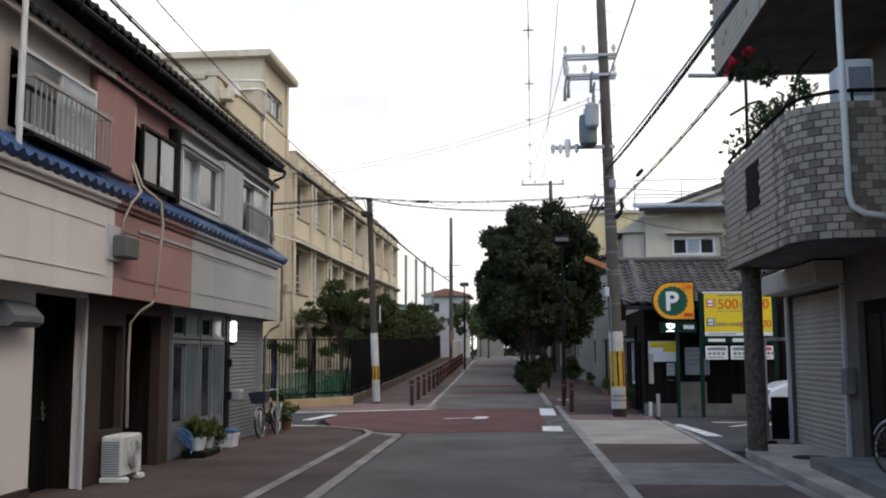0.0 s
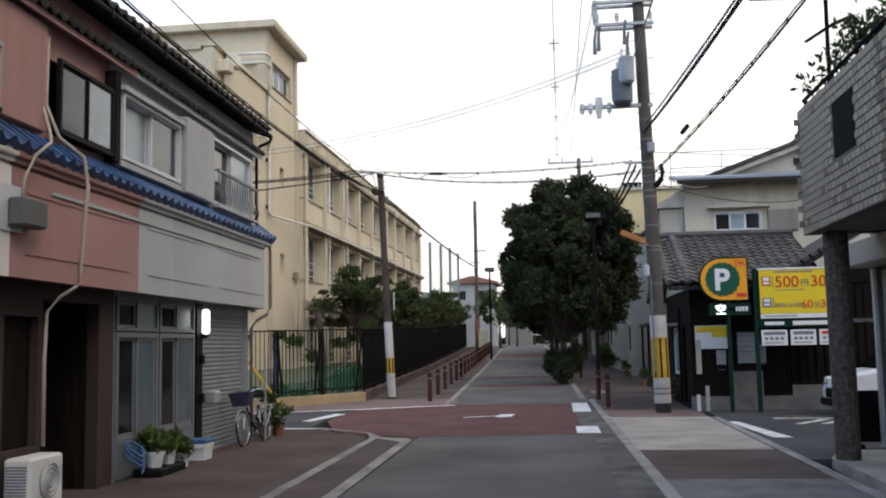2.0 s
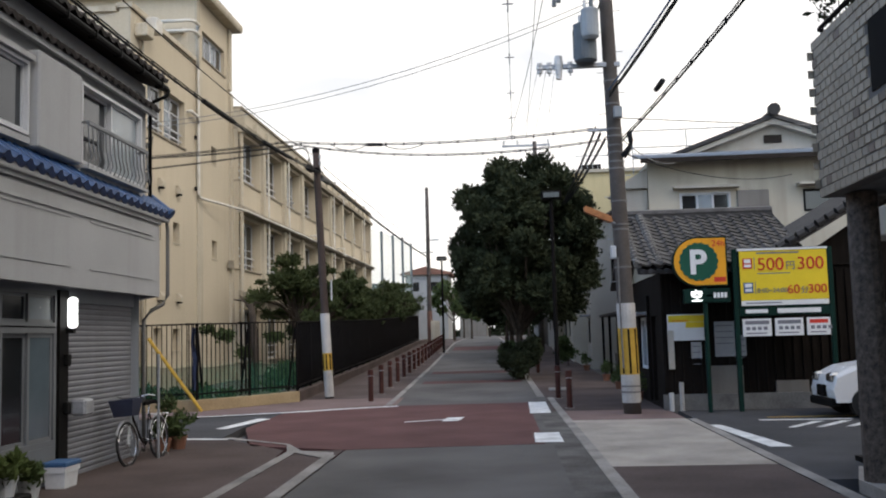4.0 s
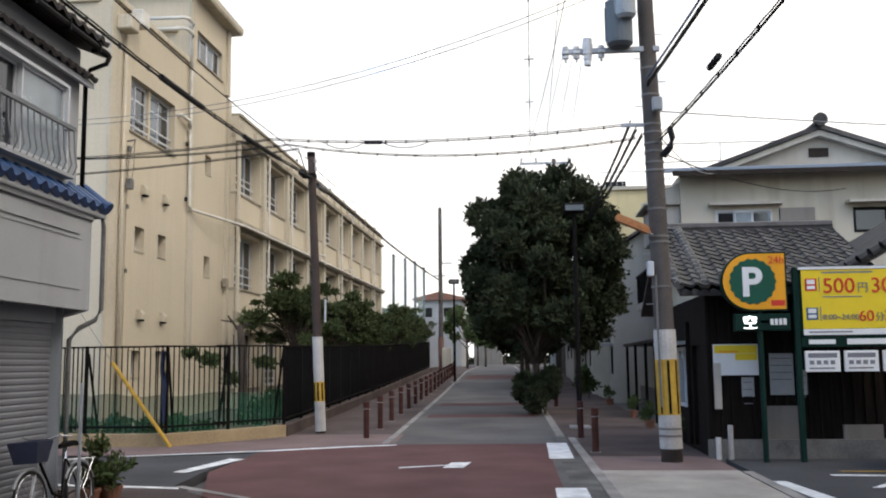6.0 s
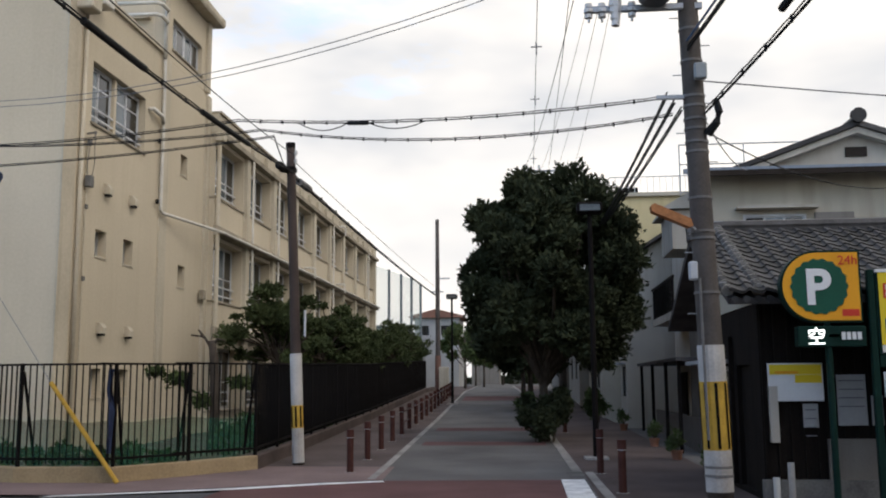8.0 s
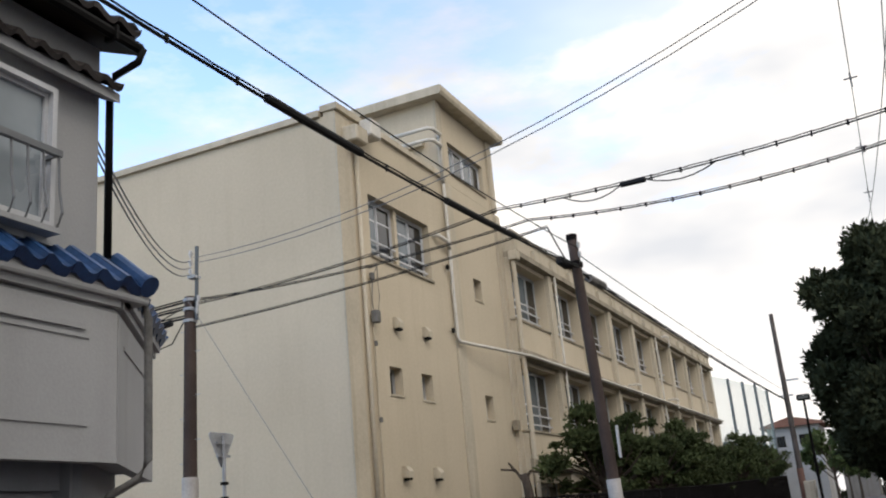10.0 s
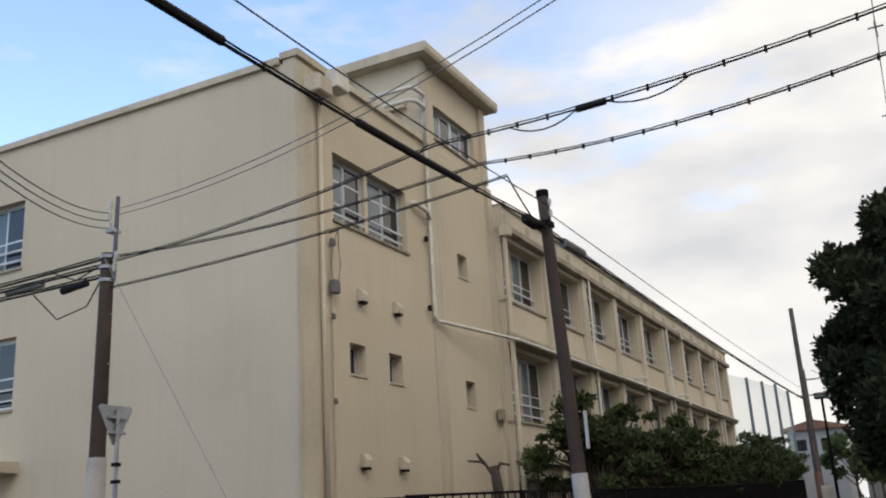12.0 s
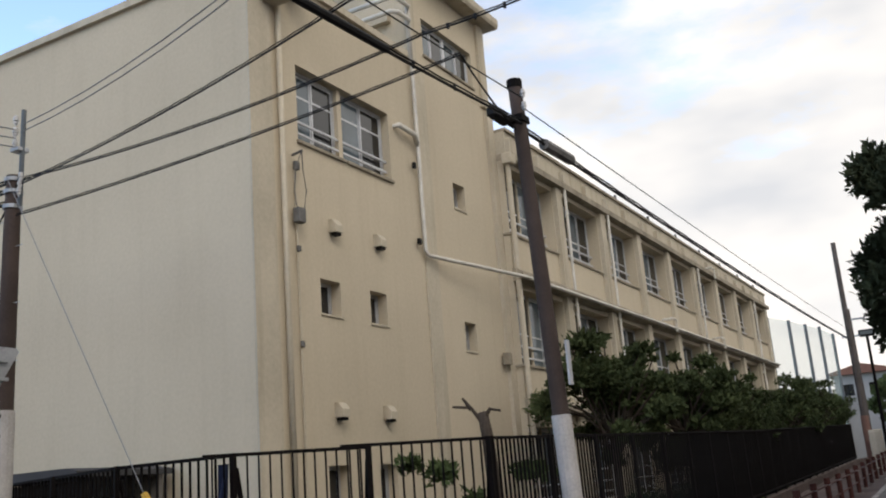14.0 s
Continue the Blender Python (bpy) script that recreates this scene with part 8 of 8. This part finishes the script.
def bicycle(x, y, rz, label, basket=True):
    """A city bicycle along local +y, built at its place: wheels, frame, fork, bars, saddle, basket."""
    t = thing("bicycle", (0, 0, 0), label, "bicycle", "bicycles by the walls")
    R = 0.31
    for yy, nm in ((0.0, "rear_wheel"), (1.05, "front_wheel")):
        bm = bm_new()
        tube(bm, [(0, yy + R * math.cos(a), R + R * math.sin(a)) for a in [2 * math.pi * i / 28 for i in range(29)]], 0.02, 6)
        w = part(nm, bm, tyre_mat, t)
        bm = bm_new()
        tube(bm, [(0, yy + (R - 0.03) * math.cos(a), R + (R - 0.03) * math.sin(a)) for a in [2 * math.pi * i / 28 for i in range(29)]], 0.012, 5)
        part("rim", bm, chrome, w)
        bm = bm_new()
        for i in range(14):
            a = 2 * math.pi * i / 14
            rod(bm, (0, yy, R), (0, yy + (R - 0.03) * math.cos(a), R + (R - 0.03) * math.sin(a)), 0.0025, 3)
        part("spokes", bm, chrome, w)
        bm = bm_new()
        tube(bm, [(0, yy + (R + 0.035) * math.cos(a), R + (R + 0.035) * math.sin(a)) for a in [math.pi * (0.15 + 0.75 * i / 12) for i in range(13)]], 0.016, 5)
        part("mudguard", bm, galv, t)
    bm = bm_new()
    tube(bm, [(0, 0.0, R), (0, 0.42, 0.27), (0, 0.3, 0.72), (0, 0.0, R)], 0.013, 6)
    tube(bm, [(0, 0.42, 0.27), (0, 0.6, 0.33), (0, 0.85, 0.72)], 0.018, 7)
    part("frame", bm, black_metal, t)
    bm = bm_new()
    tube(bm, [(0, 1.05, R), (0, 0.97, 0.5), (0, 0.84, 0.8), (0, 0.82, 0.95)], 0.015, 6)
    part("fork", bm, galv, t)
    bm = bm_new()
    tube(bm, [(-0.27, 0.62, 0.97), (-0.24, 0.8, 1.0), (-0.1, 0.86, 0.97), (0.1, 0.86, 0.97), (0.24, 0.8, 1.0), (0.27, 0.62, 0.97)], 0.012, 6)
    part("handlebar", bm, chrome, t)
    bm = bm_new()
    rings = []
    for yy, w, z in ((0.12, 0.1, 0.84), (0.2, 0.11, 0.86), (0.32, 0.06, 0.84), (0.42, 0.025, 0.83)):
        rings.append([bm.verts.new((sx * w, yy, z + dz)) for sx, dz in ((-1, 0), (1, 0), (0.8, 0.05), (-0.8, 0.05))])
    loft(bm, rings, True)
    part("saddle", bm, black_metal, t)
    bm = bm_new()
    rod(bm, (0, 0.3, 0.7), (0, 0.26, 0.85), 0.014, 6)
    part("seat_post", bm, chrome, t)
    bm = bm_new()
    disc(bm, (0.05, 0.42, 0.27), (1, 0, 0), 0.09, 0.01, 14)
    rod(bm, (0.07, 0.42, 0.27), (0.09, 0.5, 0.14), 0.01, 5)
    part("crank", bm, chrome, t)
    bm = bm_new()
    for s in (-1, 1):
        rod(bm, (s * 0.05, 0.0, R), (s * 0.1, -0.08, 0.0), 0.01, 5)
        rod(bm, (s * 0.06, -0.25, 0.66), (s * 0.04, 0.0, R), 0.007, 4)
        rod(bm, (s * 0.06, -0.3, 0.66), (s * 0.06, 0.25, 0.68), 0.007, 4)
    part("stand_and_rack", bm, chrome, t)
    if basket:
        bm = bm_new()
        rings = []
        for z, w, d in ((0.72, 0.14, 0.11), (0.96, 0.19, 0.16)):
            rings.append([bm.verts.new((sx * w, 1.02 + sy * d, z)) for sx, sy in ((-1, -1), (1, -1), (1, 1), (-1, 1))])
        loft(bm, rings, False)
        bm.faces.new(rings[0][::-1] if False else rings[0])
        bmesh.ops.recalc_face_normals(bm, faces=bm.faces)
        bmesh.ops.solidify(bm, geom=bm.faces[:], thickness=0.01)
        part("basket", bm, mat("basket_navy", (0.03, 0.035, 0.06), 0.7, 0.2, 5, 60, 0.3), t)
    t.matrix_basis = pose(x, y, 0, 0, 4, rz)
    return t


bicycle(-4.85, 20.05, 175, "black city bicycle with a dark front basket by the shutter")
b2 = bicycle(5.72, 10.0, 20, "black city bicycle parked on the entrance step", False)
b2.location.z = 0.24
for x, yy, r, h, s in ((-5.05, 20.75, 0.35, 0.9, 211), (-4.9, 21.1, 0.35, 0.7, 212), (-5.15, 21.2, 0.3, 0.5, 213)):
    pot_plant(x, yy, 0, r, h, "straggly green potted plant at the house corner", leaf_mid, s, 420, potmat=terracotta)
for x, yy, s in ((4.0, 29.5, 221), (3.95, 33.5, 222), (3.9, 37.0, 223), (3.7, 43.0, 224)):
    pot_plant(x, yy, gz(yy), 0.3, 0.7, "potted plant before an old house wall", leaf_mid, s, 300)

# ---- pieces: tiles of eaves, roofs and balcony ----
blue_me = roof_tile_mesh("blue_tile", 0.42, 0.25, 0.065, blue_tile, lip=0.075)
grey_me = roof_tile_mesh("eave_tile", 0.5, 0.27, 0.05, brown_tile)
small_me = roof_tile_mesh("small_tile", 0.26, 0.22, 0.045, brown_tile)
for h, y0, y1 in ((cream_house, 6.0, 11.3), (pink_house, 11.3, 14.43), (grey_house, 14.43, 20.52)):
    n = round((y1 - y0) / 0.25)
    for i in range(n):
        y = y0 + (i + 0.5) * (y1 - y0) / n
        piece("blue_tile", blue_me, pose(-5.19, y, 4.05, 0, 37, 0), h)
    y1r = y1 - 0.05 if y1 > 20 else y1
    n = round((y1r - y0) / 0.27)
    for i in range(n):
        y = y0 + (i + 0.5) * (y1r - y0) / n
        piece("eave_tile", grey_me, pose(-5.34, y, 6.19, 0, 19, 0), h)
        piece("eave_tile", grey_me, pose(-5.74, y, 6.36, 0, 19, 0), h)
        piece("eave_tile", grey_me, pose(-6.09, y, 6.51, 0, 19, 0), h)
    n = round((y1r - 0.1 - y0) / 0.22)
    for i in range(n):
        y = y0 + (i + 0.5) * (y1r - 0.1 - y0) / n
        piece("small_tile", small_me, pose(-5.2, y, 5.63, 0, 28, 0), h)
# round end tile of the blue eave
bm = bm_new()
tube(bm, [(-5.19, 20.55, 4.12), (-4.86, 20.55, 3.85)], 0.07, 10)
disc(bm, (-4.85, 20.55, 3.84), (1, 0, -0.7), 0.09, 0.05, 12)
part("end_tile", bm, blue_tile, grey_house)
for i in range(8):
    piece("blue_tile", blue_me, CUT @ pose(-0.22, 0.2 + 0.25 * i, 4.05, 0, 37, 0), grey_house)
# verge tiles at the end of the row
bm = bm_new()
for k in range(12):
    c = Vector((-4.95, 20.48, 6.1)).lerp(Vector((-8.9, 20.5, 7.76)), (k + 0.5) / 12)
    disc(bm, c, (1, 0, -0.42), 0.085, 0.3, 8)
part("verge_tiles", bm, brown_tile, grey_house)

# clay tiles of the old house, south slope
clay_me = roof_tile_mesh("clay_tile", 0.34, 0.27, 0.05, grey_tile)
ang = math.degrees(math.atan2(1.42, 3.15))
for r in range(12):
    f = (r + 0.5) / 12
    for i in range(14):
        x = 3.78 + 0.265 * i
        p = Vector((x, 28.85, 4.54)).lerp(Vector((x, 25.95, 3.24)), r / 11)
        piece("roof_tile", clay_me, pose(p.x, p.y, p.z, 0, 0, -90) @ pose(0, 0, 0.03, 0, ang - 5, 0), old)
# west slope of the wing, joined
bm = bm_new()
for r in range(11):
    for i in range(18):
        y = 25.85 + 0.28 * i
        p = Vector((9.7, y, 5.22)).lerp(Vector((6.6, y, 3.44)), r / 10)
        m = pose(p.x, p.y, p.z, 0, 0, 180) @ pose(0, 0, 0, 0, 29.9, 0)
        v = [bm.verts.new(m @ Vector(c)) for c in ((0, -0.13, 0.06), (0, 0.0, 0.02), (0, 0.13, 0.06), (0.34, -0.13, 0.06), (0.34, 0.0, 0.02), (0.34, 0.13, 0.06), (0.34, -0.13, 0.0), (0.34, 0.0, -0.03), (0.34, 0.13, 0.0))]
        for q in ((0, 3, 4, 1), (1, 4, 5, 2), (3, 6, 7, 4), (4, 7, 8, 5)):
            bm.faces.new([v[k] for k in q])
tagged(part("wing_tiles", bm, grey_tile, old), kind="stuff")


# facade tiles of the balconies
def tile_box(name, w, h, d, material):
    b = bm_new()
    e = 0.006
    a = [b.verts.new(p) for p in ((-w / 2, 0, -h / 2), (w / 2, 0, -h / 2), (w / 2, 0, h / 2), (-w / 2, 0, h / 2))]
    c = [b.verts.new(p) for p in ((-w / 2 + e, -d, -h / 2 + e), (w / 2 - e, -d, -h / 2 + e), (w / 2 - e, -d, h / 2 - e), (-w / 2 + e, -d, h / 2 - e))]
    loft(b, [a, c], False)
    b.faces.new(c)
    bmesh.ops.recalc_face_normals(b, faces=b.faces)
    me = bpy.data.meshes.new(name)
    b.to_mesh(me)
    b.free()
    me.materials.append(material)
    return me


def along(pts, s):
    for (x0, y0), (x1, y1) in zip(pts, pts[1:]):
        d = math.hypot(x1 - x0, y1 - y0)
        if s <= d:
            k = s / d
            return x0 + (x1 - x0) * k, y0 + (y1 - y0) * k, math.degrees(math.atan2(y1 - y0, x1 - x0))
        s -= d
    return None


tw, th_ = 0.17, 0.105
me_pale, me_brown = tile_box("tile", tw - 0.012, th_ - 0.012, 0.014, tile_pale), tile_box("tile", tw - 0.012, th_ - 0.012, 0.014, tile_brown)
rg = random.Random(9)


def lay_tiles(parent, y1, z0, z1, as_parts):
    pts = balcony_path(y1)
    total = sum(math.hypot(b[0] - a[0], b[1] - a[1]) for a, b in zip(pts, pts[1:]))
    start = math.hypot(pts[1][0] - pts[0][0], pts[1][1] - pts[0][1])
    bms = [bm_new(), bm_new()]
    rows = int((z1 - z0) / th_)
    count = 0
    for r in range(rows):
        z = z0 + (r + 0.5) * (z1 - z0) / rows
        s = 0.06 + (tw / 2 if r % 2 else 0)
        col = 0
        while s < total - tw / 2:
            g = along(pts, s)
            x, y, a = g
            s += tw
            col += 1
            if parent is par_low and x < BX + 0.03 and 13.2 < y < 14.08 and 3.98 < z < 4.72:
                continue
            on_round = s > start + 3.6
            dark = rg.random() < ((0.85 if col % 3 == 0 else 0.12) if on_round else 0.03)
            m = pose(x, y, z, 0, 0, a)
            if as_parts and start + 1.55 < s < start + 5.0 and count < 296:
                count += 1
                piece("tile", me_brown if dark else me_pale, m, parent)
            else:
                b = bms[1 if dark else 0]
                w, h, d = tw - 0.012, (z1 - z0) / rows - 0.012, 0.014
                v = [b.verts.new(m @ Vector(p)) for p in ((-w / 2, 0, -h / 2), (w / 2, 0, -h / 2), (w / 2, 0, h / 2), (-w / 2, 0, h / 2), (-w / 2, -d, -h / 2), (w / 2, -d, -h / 2), (w / 2, -d, h / 2), (-w / 2, -d, h / 2))]
                for q in ((0, 1, 5, 4), (1, 2, 6, 5), (2, 3, 7, 6), (3, 0, 4, 7), (4, 5, 6, 7)):
                    b.faces.new([v[k] for k in q])
    for b, m in zip(bms, (tile_pale, tile_brown)):
        tagged(part("tiles", b, m, parent), kind="stuff")


lay_tiles(par_low, BY1, 3.2, 5.0, True)
lay_tiles(par_up, BY1 + 0.45, 6.85, 8.6, False)

# ---- the row houses follow the street, a little askew to the school ----
ROW = Matrix.Translation((-4.62, 15.42, 0.05)) @ Matrix.Rotation(radians(1.3), 4, "Z") @ Matrix.Translation((4.9, -16, 0))
FLAT = Matrix.Translation((-4.62, 15.42, 0)) @ Matrix.Rotation(radians(1.3), 4, "Z") @ Matrix.Translation((4.9, -16, 0))
ON_WALL = ("row_house", "door", "wall_lamp", "meter_box", "mailbox", "junction_box", "conduit", "cable_duct", "rain_gutter", "balcony_rail", "vent_hood", "downpipe")
ON_GROUND = ("air_conditioner", "plant_crate", "potted_plant", "hose", "storage_tub", "prop_stick", "bicycle")
for ob in [o for o in scene.objects if o.parent is None]:
    kind_name = ob.name.split(".")[0]
    at = ob.matrix_basis @ Vector(ob.bound_box[0]) if ob.type == "MESH" else ob.location
    if -14 < at.x < -4 and at.y < 22 and kind_name in ON_WALL + ON_GROUND:
        ob.matrix_basis = (ROW if kind_name in ON_WALL else FLAT) @ ob.matrix_basis
